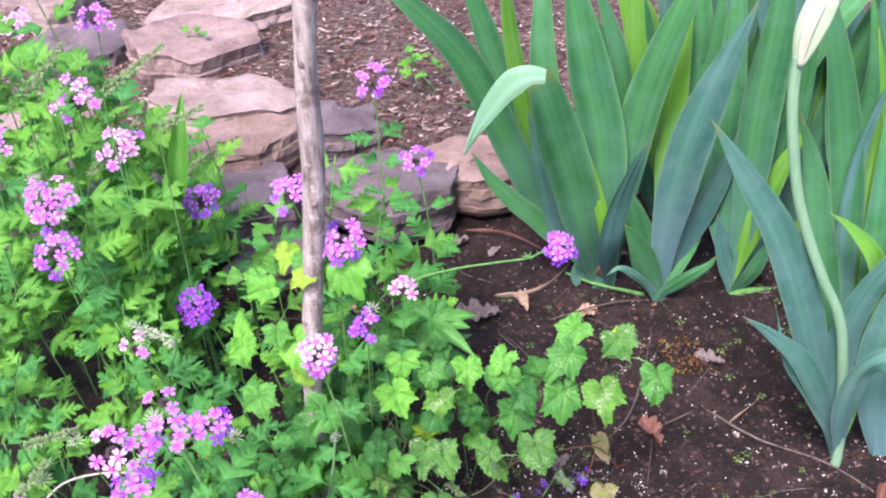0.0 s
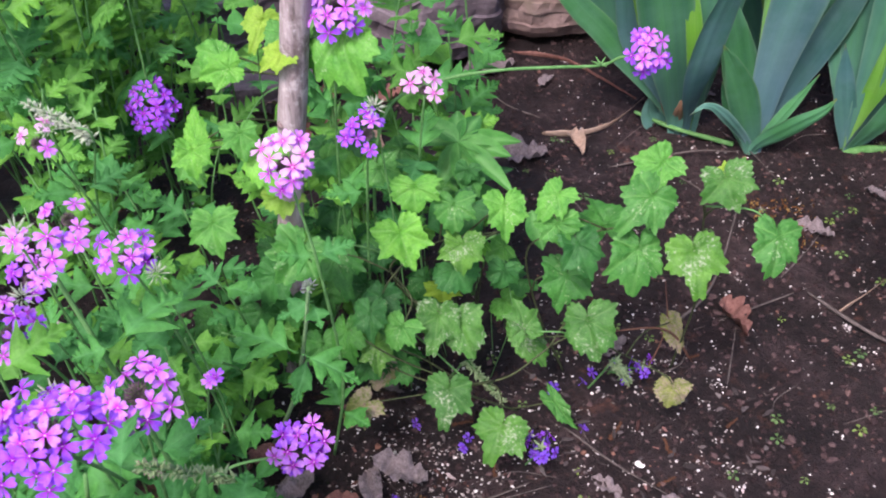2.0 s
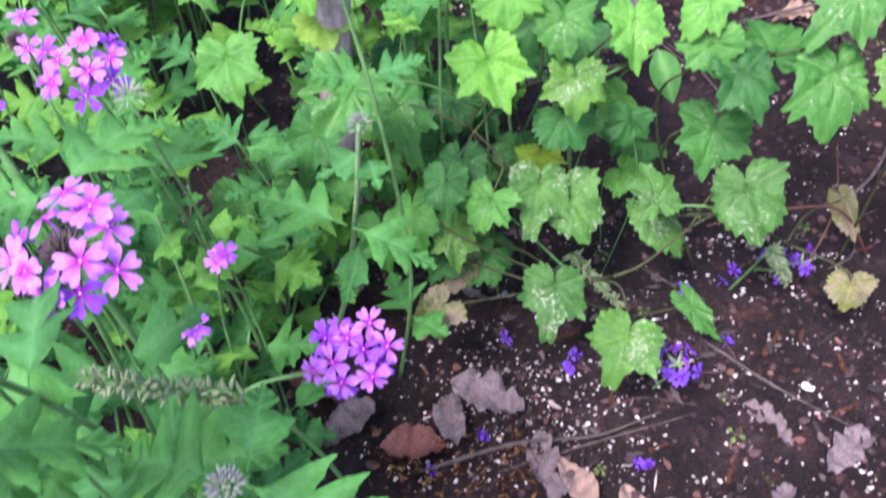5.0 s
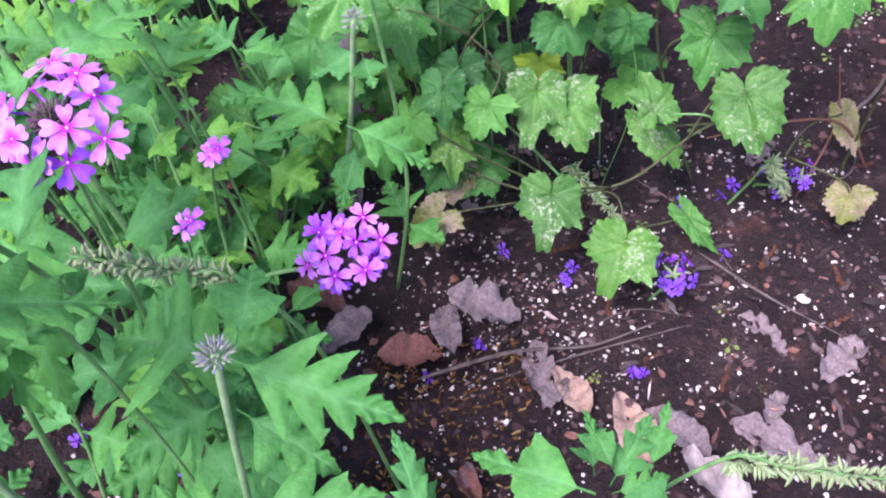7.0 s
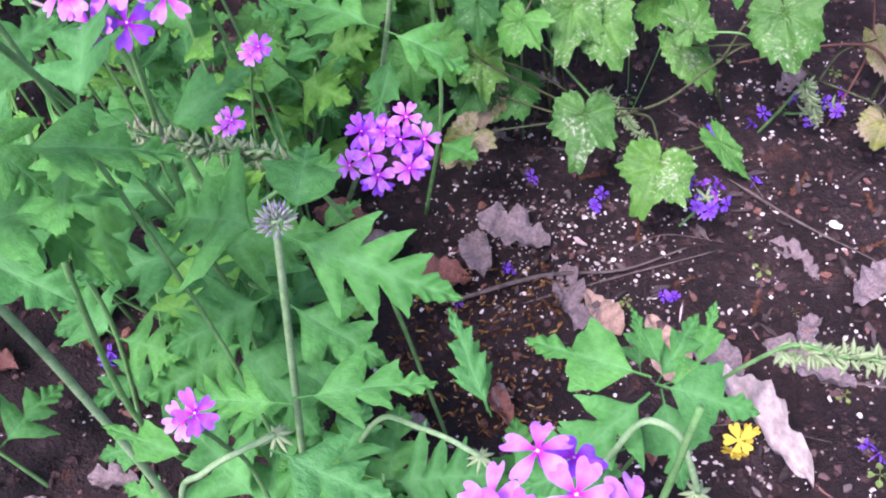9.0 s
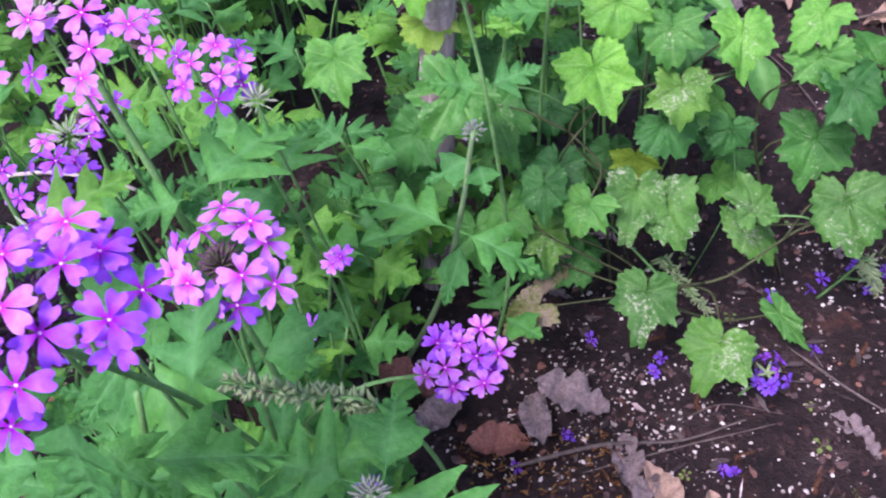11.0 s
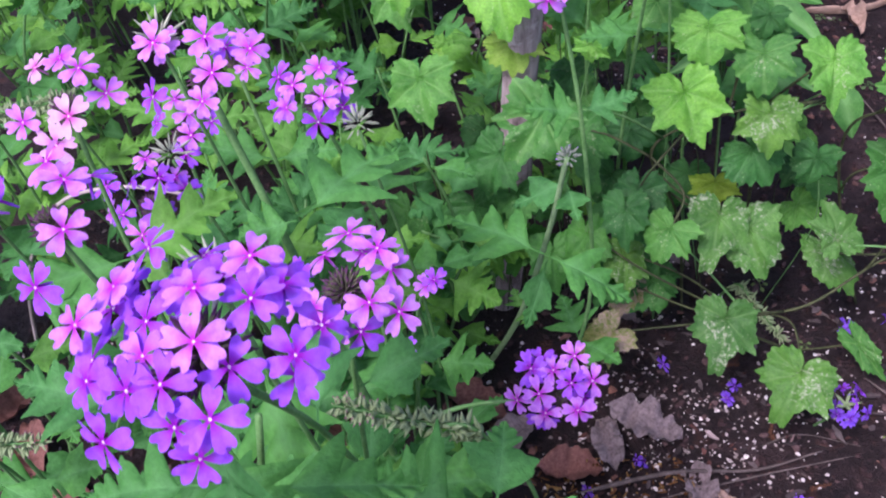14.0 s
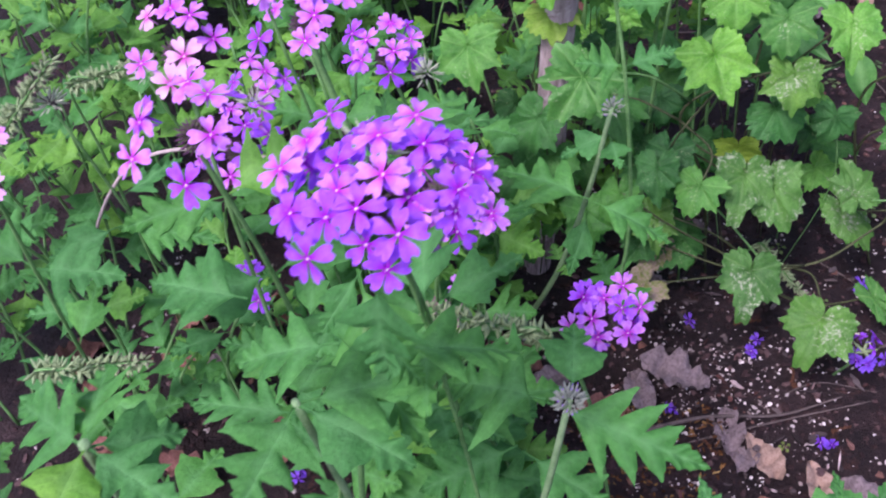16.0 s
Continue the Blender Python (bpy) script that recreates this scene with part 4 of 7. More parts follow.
def flower_head(plant, c, r=0.0155, count=18, tone=0, axis=(0.0, -0.25, 1.0), low=25, high=98, petal=0.0068, mixed=0.3, second=1, bare=0.0, squash=1.0):
    """Domed head of florets round a dark bud centre."""
    c, ax = Vector(c), Vector(axis).normalized()
    core_size = 0.74 if count > 14 else 0.56
    core = part("flower_head", CORE, plant, basis(c - ax * r * 0.12, ax.orthogonal(), ax, r * core_size, r * core_size, r * core_size), "hairy green calyces round dark violet buds")
    side = ax.orthogonal().normalized()
    other = ax.cross(side)
    count = max(3, round(count * 0.88))
    if c.y > 0.88 and count > 6:
        petal, count = 0.0066, round(count * 0.95)
    for k in range(count):
        u = (k + 0.5) / count
        lo, hi = math.cos(math.radians(low)), math.cos(math.radians(high))
        el = math.acos(lo + (hi - lo) * u)
        az = k * 2.399963 + rng.uniform(-0.2, 0.2)
        if bare and (math.sin(az) > 1 - 2 * bare):
            continue
        d = ax * math.cos(el) + (side * math.cos(az) + other * math.sin(az)) * math.sin(el)
        if rng.random() < 0.10:
            continue
        at = c + d * r * rng.uniform(0.72, 1.20)
        at.z = c.z + (at.z - c.z) * squash
        n = (0.5 * d + 0.55 * ax + Vector((rng.uniform(-0.22, 0.22), rng.uniform(-0.55, -0.05), rng.uniform(-0.1, 0.35)))).normalized()
        s = petal * rng.uniform(1.0, 1.2)
        turn = Matrix.Rotation(rng.uniform(0, 6.28), 4, "Z")
        # lower florets take the second tone; where violet, it paints the head's shaded side
        mat = PETAL[second] if (u > 1 - mixed or rng.random() < mixed * 0.3) else PETAL[tone]
        part("floret", rng.choice(FLORET), core, basis(at, n.orthogonal(), n, s, s, s) @ turn, "", mat)
    return core


def herb_leaf(plant, a, b, width, mat=None, me=None):
    up = Vector((rng.uniform(-0.25, 0.25), rng.uniform(-0.6, -0.1), 0.85))
    small = (Vector(b) - Vector(a)).length < 0.046
    place_leaf("leaf", me or rng.choice(HERB_SMALL if small else HERB_MESH), plant, a, b, width * (1.08 if small else 1.02), up, mat if mat else (HERB_LIGHT if rng.random() < 0.02 else HERB))


def shoot(foot, tip, pairs=4, size=0.045, start=0.25, light=0.2, stem=0.0010, label="", bow=None, stem_mat=None, end=0.98):
    """A verbena stem from the soil to its tip with opposite pairs of cut leaves."""
    foot, tip = Vector(foot), Vector(tip)
    plant = thing("verbena", foot, label or "leafy green verbena shoot with deeply cut leaves", "flower plant", "verbena plants")
    bow = Vector(bow) if bow else Vector((rng.uniform(-0.028, 0.028), rng.uniform(-0.028, 0.028), 0))
    line_pts = [foot, foot.lerp(tip, 0.4) + bow, foot.lerp(tip, 0.75) + bow * 0.7, tip]
    line = smooth_line(line_pts, 6)
    part("stem", mesh_of("stem", *tube_data(line, stem * 1.2, stem * 0.8, 8), [stem_mat or STEM]), plant)
    az = rng.uniform(0, 3.14)
    for k in range(pairs):
        u = start + (end - start) * k / max(1, pairs - 1) if pairs > 1 else start
        i = min(len(line) - 1, int(u * (len(line) - 1)))
        p = line[i]
        az += 1.35 + rng.uniform(-0.3, 0.3)
        s = size * (1.0 - 0.35 * abs(u - 0.55)) * rng.uniform(0.85, 1.15)
        for half_turn in (0, math.pi):
            w = az + half_turn + rng.uniform(-0.25, 0.25)
            d = Vector((math.cos(w), math.sin(w), rng.uniform(0.05, 0.65)))
            b = p + d.normalized() * s * rng.uniform(0.85, 1.1)
            herb_leaf(plant, p, b, s * rng.uniform(0.62, 0.86), HERB_LIGHT if rng.random() < light else HERB)
    return plant


def flowering(foot, tip, pairs=4, size=0.045, start=0.3, stem=0.0011, bow=None, **head):
    plant = shoot(foot, Vector(tip) - Vector((0, 0, 0.004)), pairs, size, start, light=0.07, stem=stem, bow=bow, end=0.74, label="verbena stem with cut leaves and a lilac flower head")
    flower_head(plant, tip, **head)
    return plant


# flower heads standing nearest, then outwards
s_near = flowering((-0.105, 0.585, 0.0), (-0.0740, 0.4570, 0.4310), 3, 0.05, 0.25, bow=(0.0, 0.030, 0.0), tone=0, second=1, count=38, r=0.0200, low=8, high=100, axis=(-0.02, -0.1, 1), mixed=0.68, petal=0.0052, squash=0.72)
part("seed_scrap", mesh_of("seed_scrap", [Vector((0.0013 * math.cos(a) * math.sin(e), 0.0013 * math.sin(a) * math.sin(e), 0.0013 * math.cos(e))) + Vector((-0.0875, 0.4630, 0.4295)) for e in (0.3, 0.9, 1.57, 2.2, 2.9) for a in (0, 1.05, 2.1, 3.14, 4.2, 5.2)], [(i * 6 + k, i * 6 + (k + 1) % 6, i * 6 + 6 + (k + 1) % 6, i * 6 + 6 + k) for i in range(4) for k in range(6)] + [(0, 1, 2, 3, 4, 5), (29, 28, 27, 26, 25, 24)], [EYE_WHITE]), s_near, label="small white bead on the flower")
for a, b, w in (((-0.0890, 0.4720, 0.3690), (-0.0690, 0.4640, 0.3500), 0.020), ((-0.0950, 0.4660, 0.3650), (-0.1304, 0.4628, 0.3596), 0.026), ((-0.0820, 0.4700, 0.3600), (-0.0420, 0.4860, 0.3500), 0.024), ((-0.0775, 0.4590, 0.4020), (-0.0795, 0.4480, 0.3660), 0.026)):
    herb_leaf(s_near, a, b, w, HERB, HERB_MESH[4])
flowering((-0.12, 0.60, 0.0), (-0.0822, 0.5408, 0.3529), 3, 0.05, 0.25, tone=0, count=18, r=0.0160, low=46, high=106, axis=(0.02, -0.22, 1), mixed=0.15, petal=0.0064)
flowering((-0.09, 0.63, 0.0), (-0.0300, 0.6140, 0.2125), 1, 0.04, 0.3, tone=0, count=15, r=0.0155, low=14, high=108, axis=(0.1, -0.55, 0.75), mixed=0.25, petal=0.0064, bow=(-0.05, -0.01, 0.05))
flowering((0.04, 0.44, 0.0), (0.0440, 0.3890, 0.3620), 2, 0.045, 0.3, tone=0, count=11, r=0.0135, low=8, high=95, axis=(0.05, -0.05, 1), petal=0.0053, mixed=0.2)
flowering((-0.19, 0.58, 0.0), (-0.1545, 0.5240, 0.3880), 2, 0.045, 0.3, tone=0, count=10, r=0.0175, low=45, high=100, axis=(-0.1, -0.2, 1), petal=0.0064, mixed=0.4, second=1)
flowering((-0.22, 0.66, 0.0), (-0.2008, 0.6061, 0.3593), 2, 0.045, 0.3, tone=0, second=2, count=9, r=0.019, low=30, high=90, axis=(0.1, -0.2, 1), petal=0.0062, mixed=0.3)
flowering((-0.105, 0.635, 0.0), (-0.1469, 0.6098, 0.3735), 1, 0.03, 0.3, stem=0.0017, bow=(0.012, -0.012, 0.0), tone=0, count=11, r=0.0165, low=20, high=100, petal=0.0062, mixed=0.25)
flowering((-0.22, 0.74, 0.0), (-0.2145, 0.6897, 0.2763), 2, 0.045, 0.3, tone=0, count=9, r=0.016, low=30, high=90, petal=0.0062, mixed=0.4)
flowering((-0.20, 0.68, 0.0), (-0.2057, 0.6360, 0.2837), 2, 0.045, 0.3, tone=1, second=0, count=11, r=0.016, low=35, high=95, petal=0.006, mixed=0.3)
flowering((-0.12, 0.72, 0.0), (-0.1400, 0.6790, 0.3100), 2, 0.045, 0.3, tone=0, count=12, r=0.016, low=20, high=95, petal=0.0062, mixed=0.5)
flowering((-0.05, 0.76, 0.0), (-0.043, 0.718, 0.356), 2, 0.04, 0.25, tone=2, second=0, count=15, r=0.0150, low=6, high=95, axis=(0, -0.5, 0.8), petal=0.0066, mixed=0.45)
flowering((-0.02, 0.84, 0.0), (-0.005, 0.795, 0.325), 2, 0.04, 0.25, tone=0, count=11, r=0.014, low=20, high=95, axis=(0, -0.4, 0.8), petal=0.0058, mixed=0.4)
flowering((-0.25, 1.06, 0.0), (-0.245, 1.015, 0.183), 2, 0.05, 0.3, tone=1, second=1, count=26, r=0.021, low=5, high=100, axis=(0, -0.6, 0.8), petal=0.0072)
flowering((0.03, 0.90, 0.0), (0.029, 0.849, 0.325), 3, 0.045, 0.25, tone=2, second=2, count=4, r=0.012, low=40, high=80, axis=(0.1, -0.4, 0.8), petal=0.0070, mixed=0)
flowering((-0.02, 0.92, 0.0), (-0.029, 0.855, 0.385), 3, 0.045, 0.3, tone=0, count=18, r=0.019, low=15, high=98, axis=(0, -0.5, 0.8), petal=0.007)
flowering((-0.10, 1.02, 0.0), (-0.098, 0.968, 0.370), 3, 0.05, 0.3, tone=0, count=16, r=0.019, low=10, high=95, axis=(0, -0.4, 0.8), petal=0.0072)
flowering((-0.31, 1.07, 0.0), (-0.296, 1.035, 0.402), 4, 0.055, 0.3, tone=2, second=0, count=18, r=0.022, low=25, high=95, axis=(0, -0.5, 0.8), petal=0.0078)
flowering((-0.36, 1.14, 0.0), (-0.360, 1.10, 0.430), 4, 0.055, 0.3, tone=2, second=0, count=18, r=0.024, low=25, high=95, axis=(0, -0.5, 0.8), petal=0.0078)
flowering((-0.35, 0.98, 0.0), (-0.349, 0.937, 0.392), 4, 0.05, 0.3, tone=0, second=2, count=26, r=0.025, low=10, high=98, axis=(0, -0.5, 0.8), petal=0.0075)
flowering((-0.34, 0.95, 0.0), (-0.347, 0.912, 0.345), 3, 0.05, 0.3, tone=0, second=1, count=18, r=0.022, low=20, high=98, axis=(0, -0.6, 0.7), petal=0.0072)
flowering((-0.24, 1.13, 0.0), (-0.236, 1.094, 0.287), 3, 0.05, 0.3, tone=0, second=1, count=16, r=0.020, low=15, high=95, axis=(0, -0.5, 0.8), petal=0.0072, mixed=0.5)
flowering((-0.02, 1.18, 0.0), (-0.018, 1.20, 0.385), 5, 0.05, 0.35, tone=0, count=11, r=0.021, low=20, high=95, axis=(0, -0.4, 0.8), petal=0.0078)
flowering((0.03, 1.10, 0.0), (0.035, 1.09, 0.335), 4, 0.05, 0.35, tone=0, second=1, count=10, r=0.017, low=25, high=95, axis=(0, -0.4, 0.8), petal=0.0075)
flowering((-0.24, 0.85, 0.0), (-0.246, 0.803, 0.300), 3, 0.045, 0.3, tone=2, second=0, count=3, r=0.015, low=40, high=80, petal=0.007)
flowering((-0.20, 0.78, 0.0), (-0.205, 0.74, 0.285), 3, 0.045, 0.3, tone=0, second=0, count=4, r=0.016, low=40, high=90, petal=0.0068)
flowering((-0.47, 1.12, 0.0), (-0.470, 1.08, 0.380), 4, 0.055, 0.3, tone=0, second=2, count=16, r=0.022, low=20, high=95, axis=(0, -0.5, 0.8), petal=0.0078)
flowering((-0.30, 0.60, 0.0), (-0.2723, 0.5589, 0.3345), 3, 0.045, 0.3, tone=2, second=0, count=5, r=0.015, low=30, high=90, petal=0.0064)

flowering((-0.56, 1.42, 0.0), (-0.545, 1.40, 0.400), 4, 0.055, 0.4, tone=2, second=2, count=18, r=0.022, low=20, high=98, axis=(0, -0.5, 0.8))
flowering((-0.42, 1.36, 0.0), (-0.405, 1.34, 0.430), 4, 0.055, 0.4, tone=0, second=2, count=14, r=0.020, low=20, high=98, axis=(0, -0.5, 0.8))
flowering((-0.25, 0.66, 0.0), (-0.2170, 0.6250, 0.1950), 2, 0.04, 0.3, tone=1, second=3, count=8, r=0.014, low=30, high=100, mixed=0.5, petal=0.0058)

# pale spent calyces left on older stems
for x, y, z in ((-0.0815, 0.482, 0.421), (-0.118, 0.668, 0.308), (-0.232, 0.80, 0.314), (-0.262, 0.60, 0.335), (-0.31, 0.545, 0.310), (-0.355, 0.93, 0.425), (0.0, 0.80, 0.342), (-0.20, 0.655, 0.296), (-0.165, 0.62, 0.380), (-0.28, 0.70, 0.276)):
    old = thing("verbena", (x + 0.01, y + 0.04, 0.0), "spent verbena stem with pale dry calyces", "flower plant", "verbena plants")
    part("stem", tube("stem", [(x + 0.01, y + 0.04, 0.0), (x + 0.008, y + 0.03, z * 0.5), (x, y, z - 0.004)], 0.0009, 0.0007, STEM), old)
    for k in range(30):
        el, az = math.acos(1 - 1.3 * (k + 0.5) / 30), k * 2.4
        d = Vector((math.sin(el) * math.cos(az), math.sin(el) * math.sin(az), math.cos(el)))
        l = rng.uniform(0.0040, 0.0070)
        part("calyx", POD_PALE, old, basis(Vector((x, y, z)) + d * rng.uniform(0.0015, 0.005), d.orthogonal(), d, l * 0.42, l * 0.42, l))

# pale hairy stems nodding among the leaves
for pts in ([(0.058, 0.479, 0.2), (0.063, 0.474, 0.235), (0.07, 0.475, 0.25), (0.079, 0.472, 0.25), (0.084, 0.467, 0.24), (0.088, 0.466, 0.225)],
            [(-0.073, 0.455, 0.22), (-0.061, 0.452, 0.24), (-0.05, 0.454, 0.25), (-0.038, 0.462, 0.25)],
            [(-0.023, 0.514, 0.17), (-0.006, 0.503, 0.185), (0.005, 0.497, 0.19), (0.018, 0.493, 0.185)]):
    pts = [Vector(q) for q in pts]
    back = pts[0] + (pts[0] - pts[1]) * 1.2 - Vector((0, 0, 0.04))
    end = back + (pts[0] - pts[1]) * 0.6
    old = thing("verbena", (end[0], end[1], 0.0), "pale hairy verbena stem nodding among the leaves", "flower plant", "verbena plants")
    part("stem", tube("stem", [(end[0], end[1], 0.0), (end[0], end[1], back.z * 0.5), back, *pts], 0.0012, 0.0010, STEM_PALE, 6, 8, 0.25), old)
    for k in range(9):
        d = Vector((math.sin(k * 2.4), math.cos(k * 2.4), -0.6)).normalized()
        part("calyx", POD, old, basis(Vector(pts[-1]), d.orthogonal(), d, 0.004, 0.004, 0.0065))

# two lone florets on short stems and the long bent stem by the iris
for c, root in (((-0.1008, 0.6192, 0.2202), (-0.1242, 0.6532, 0.1282)), ((-0.0910, 0.6435, 0.2395), (-0.1139, 0.6728, 0.1384)), ((-0.0489, 0.4418, 0.2935), (-0.0633, 0.4823, 0.1675))):
    p = thing("verbena_sprig", (root[0], root[1], 0.0), "single lilac floret on a thin green sprig", "flower", "verbena sprigs")
    part("stem", tube("stem", [(root[0], root[1], 0.0), root, (Vector(root) + Vector(c)) / 2 + Vector((0, 0, 0.01)), c], 0.001, 0.0008, STEM), p)
    for k in range(2):
        n = Vector((rng.uniform(-0.4, 0.4), -0.7, 0.7)).normalized()
        part("floret", rng.choice(FLORET), p, basis(Vector(c) + Vector((0.004 * k, 0, 0.004 * k)), n.orthogonal(), n, 0.006, 0.006, 0.006), "", PETAL[k % 2])
bent = thing("verbena", (-0.012, 0.885, 0.0), "long bent verbena stem with a violet head above the soil", "flower plant", "verbena plants")
part("stem", tube("stem", [(-0.012, 0.885, 0.0), (-0.020, 0.888, 0.18), (-0.006, 0.894, 0.272), (0.032, 0.908, 0.292), (0.077, 0.928, 0.291), (0.12, 0.946, 0.284), (0.163, 0.964, 0.276), (0.178, 0.958, 0.288), (0.192, 0.948, 0.292)], 0.0014, 0.0012, STEM, 8, 8), bent)
flower_head(bent, (0.198, 0.953, 0.297), r=0.015, count=16, tone=0, second=1, axis=(0.3, -0.6, 0.7), low=10, high=100, petal=0.0068, mixed=0.6)
for k in range(6):
    d = Vector((math.cos(k * 1.05), math.sin(k * 1.05), 0.35)).normalized()
    part("bract", POD, bent, basis((0.163, 0.964, 0.277), d.orthogonal(), d, 0.004, 0.004, 0.009), mat=STEM)

# bud heads and their leaf pairs
s = shoot((-0.105, 0.770, 0.0), (-0.0365, 0.7070, 0.2640), 1, 0.02, 0.4, label="verbena stem with a cluster of closed violet buds", stem=0.0016, stem_mat=STEM_PALE, bow=(0.008, -0.008, 0.0))
BUD, BUD_GREY = pod_mesh("bud", [CALYX, PETAL[1]]), pod_mesh("bud", [CALYX])


def bud_cluster(plant, c, r=0.0105, count=30):
    """Fuzzy grey-green tuft of upright calyces, some with a violet tip."""
    for k in range(count):
        u = (k + 0.5) / count
        el, az = 1.6 * u ** 0.6, k * 2.4
        d = Vector((math.sin(el) * math.cos(az), math.sin(el) * math.sin(az), math.cos(el)))
        l = r * rng.uniform(0.30, 0.46)
        part("bud", BUD if k % 4 == 0 else BUD_GREY, plant, basis(Vector(c) + d * r * rng.uniform(0.15, 0.5) - Vector((0, 0, 0.3 * r * u)), d.orthogonal(), d + Vector((0, 0, 0.4)), l * 0.75, l * 0.75, l), "grey-green bud tipped violet" if k == 0 else "")


bud_cluster(s, (-0.0365, 0.7070, 0.2640), 0.0086, 34)
herb_leaf(s, (-0.1200, 0.6000, 0.3200), (-0.0950, 0.6500, 0.3270), 0.040, HERB, HERB_MESH[5])
herb_leaf(s, (-0.1210, 0.5990, 0.3190), (-0.1440, 0.5900, 0.3180), 0.024)
herb_leaf(s, (-0.135, 0.632, 0.292), (-0.134, 0.661, 0.309), 0.014)
herb_leaf(s, (-0.0448, 0.688, 0.218), (-0.0952, 0.7023, 0.2342), 0.036, HERB, HERB_MESH[1])
herb_leaf(s, (-0.0439, 0.6899, 0.2152), (0.0017, 0.6785, 0.2066), 0.034, HERB, HERB_MESH[4])
herb_leaf(s, (-0.049, 0.726, 0.174), (-0.056, 0.691, 0.154), 0.022)
herb_leaf(s, (-0.038, 0.721, 0.236), (-0.065, 0.708, 0.228), 0.023)
herb_leaf(s, (-0.038, 0.718, 0.236), (-0.030, 0.702, 0.227), 0.021)
s = shoot((-0.090, 0.555, 0.0), (-0.0350, 0.4980, 0.3060), 1, 0.02, 0.35, label="verbena stem with a cluster of closed violet buds", stem=0.0015, stem_mat=STEM_PALE, bow=(0.004, -0.012, 0.0))
bud_cluster(s, (-0.0350, 0.4980, 0.3060), 0.0084, 60)
herb_leaf(s, (-0.0360, 0.5121, 0.2892), (-0.0370, 0.5460, 0.2950), 0.030)
herb_leaf(s, (-0.045, 0.513, 0.284), (-0.087, 0.521, 0.285), 0.044, HERB, HERB_MESH[5])
herb_leaf(s, (-0.045, 0.516, 0.278), (0.018, 0.504, 0.264), 0.036, HERB, HERB_MESH[3])
herb_leaf(s, (-0.119, 0.546, 0.308), (-0.088, 0.488, 0.276), 0.044)
herb_leaf(s, (-0.128, 0.545, 0.294), (-0.137, 0.514, 0.276), 0.027)
herb_leaf(s, (-0.060, 0.533, 0.222), (-0.102, 0.511, 0.210), 0.036)
herb_leaf(s, (-0.058, 0.534, 0.216), (-0.014, 0.516, 0.205), 0.034)
herb_leaf(s, (-0.027, 0.438, 0.288), (0.009, 0.428, 0.283), 0.023)
herb_leaf(s, (-0.046, 0.435, 0.286), (-0.074, 0.441, 0.289), 0.013)
herb_leaf(s, (-0.045, 0.492, 0.219), (0.005, 0.504, 0.225), 0.025)
herb_leaf(s, (-0.047, 0.494, 0.211), (-0.095, 0.495, 0.211), 0.026)
herb_leaf(s, (-0.069, 0.541, 0.166), (-0.036, 0.525, 0.157), 0.025)
s = shoot((-0.13, 0.50, 0.0), (-0.1188, 0.4741, 0.3230), 1, 0.03, 0.35, label="verbena shoot with broad soft cut leaves", stem=0.0017, stem_mat=STEM_PALE)
for tip, w in (((-0.1230, 0.5140, 0.3080), 0.030), ((-0.0720, 0.4980, 0.3220), 0.038), ((-0.1250, 0.4340, 0.3220), 0.034), ((-0.0755, 0.4600, 0.3190), 0.034)):
    herb_leaf(s, (-0.1188, 0.4741, 0.3210), tip, w)
s = shoot((-0.19, 0.47, 0.0), (-0.1649, 0.4358, 0.3470), 1, 0.03, 0.35, label="tall verbena shoot with broad soft cut leaves", stem=0.0022, stem_mat=STEM_PALE)
for tip, w in (((-0.1760, 0.4700, 0.3444), 0.030), ((-0.1420, 0.4560, 0.3320), 0.026), ((-0.1980, 0.4500, 0.3440), 0.030), ((-0.1638, 0.4090, 0.3500), 0.028), ((-0.1310, 0.4230, 0.3430), 0.026)):
    herb_leaf(s, (-0.1649, 0.4358, 0.3450), tip, w)
s = shoot((0.07, 0.53, 0.0), (0.0830, 0.4690, 0.2700), 1, 0.02, 0.3, label="verbena shoot with broad cut leaves over the soil", stem=0.0014)
herb_leaf(s, (0.074, 0.502, 0.231), (0.030, 0.512, 0.236), 0.030)
herb_leaf(s, (0.082, 0.538, 0.168), (0.099, 0.565, 0.184), 0.019)
herb_leaf(s, (0.076, 0.541, 0.170), (0.073, 0.563, 0.183), 0.016)
herb_leaf(s, (0.075, 0.499, 0.232), (0.110, 0.492, 0.229), 0.030)
herb_leaf(s, (0.073, 0.494, 0.235), (0.045, 0.470, 0.222), 0.030)
herb_leaf(s, (0.078, 0.504, 0.221), (0.087, 0.474, 0.204), 0.030)
herb_leaf(s, (0.081, 0.518, 0.201), (0.103, 0.525, 0.205), 0.016)
herb_leaf(s, (0.067, 0.484, 0.216), (0.031, 0.469, 0.207), 0.026)
herb_leaf(s, (0.024, 0.483, 0.232), (0.010, 0.510, 0.247), 0.013)
herb_leaf(s, (0.024, 0.475, 0.249), (0.009, 0.504, 0.265), 0.012)
herb_leaf(s, (0.084, 0.537, 0.179), (0.070, 0.560, 0.192), 0.015)
herb_leaf(s, (0.098, 0.545, 0.168), (0.105, 0.572, 0.183), 0.016)
s = shoot((-0.14, 0.56, 0.0), (-0.1028, 0.5091, 0.3303), 1, 0.03, 0.3, label="verbena shoot with broad dark green cut leaves", stem=0.0014)
herb_leaf(s, (-0.143, 0.515, 0.253), (-0.196, 0.517, 0.254), 0.030)
herb_leaf(s, (-0.113, 0.504, 0.321), (-0.075, 0.474, 0.304), 0.025)
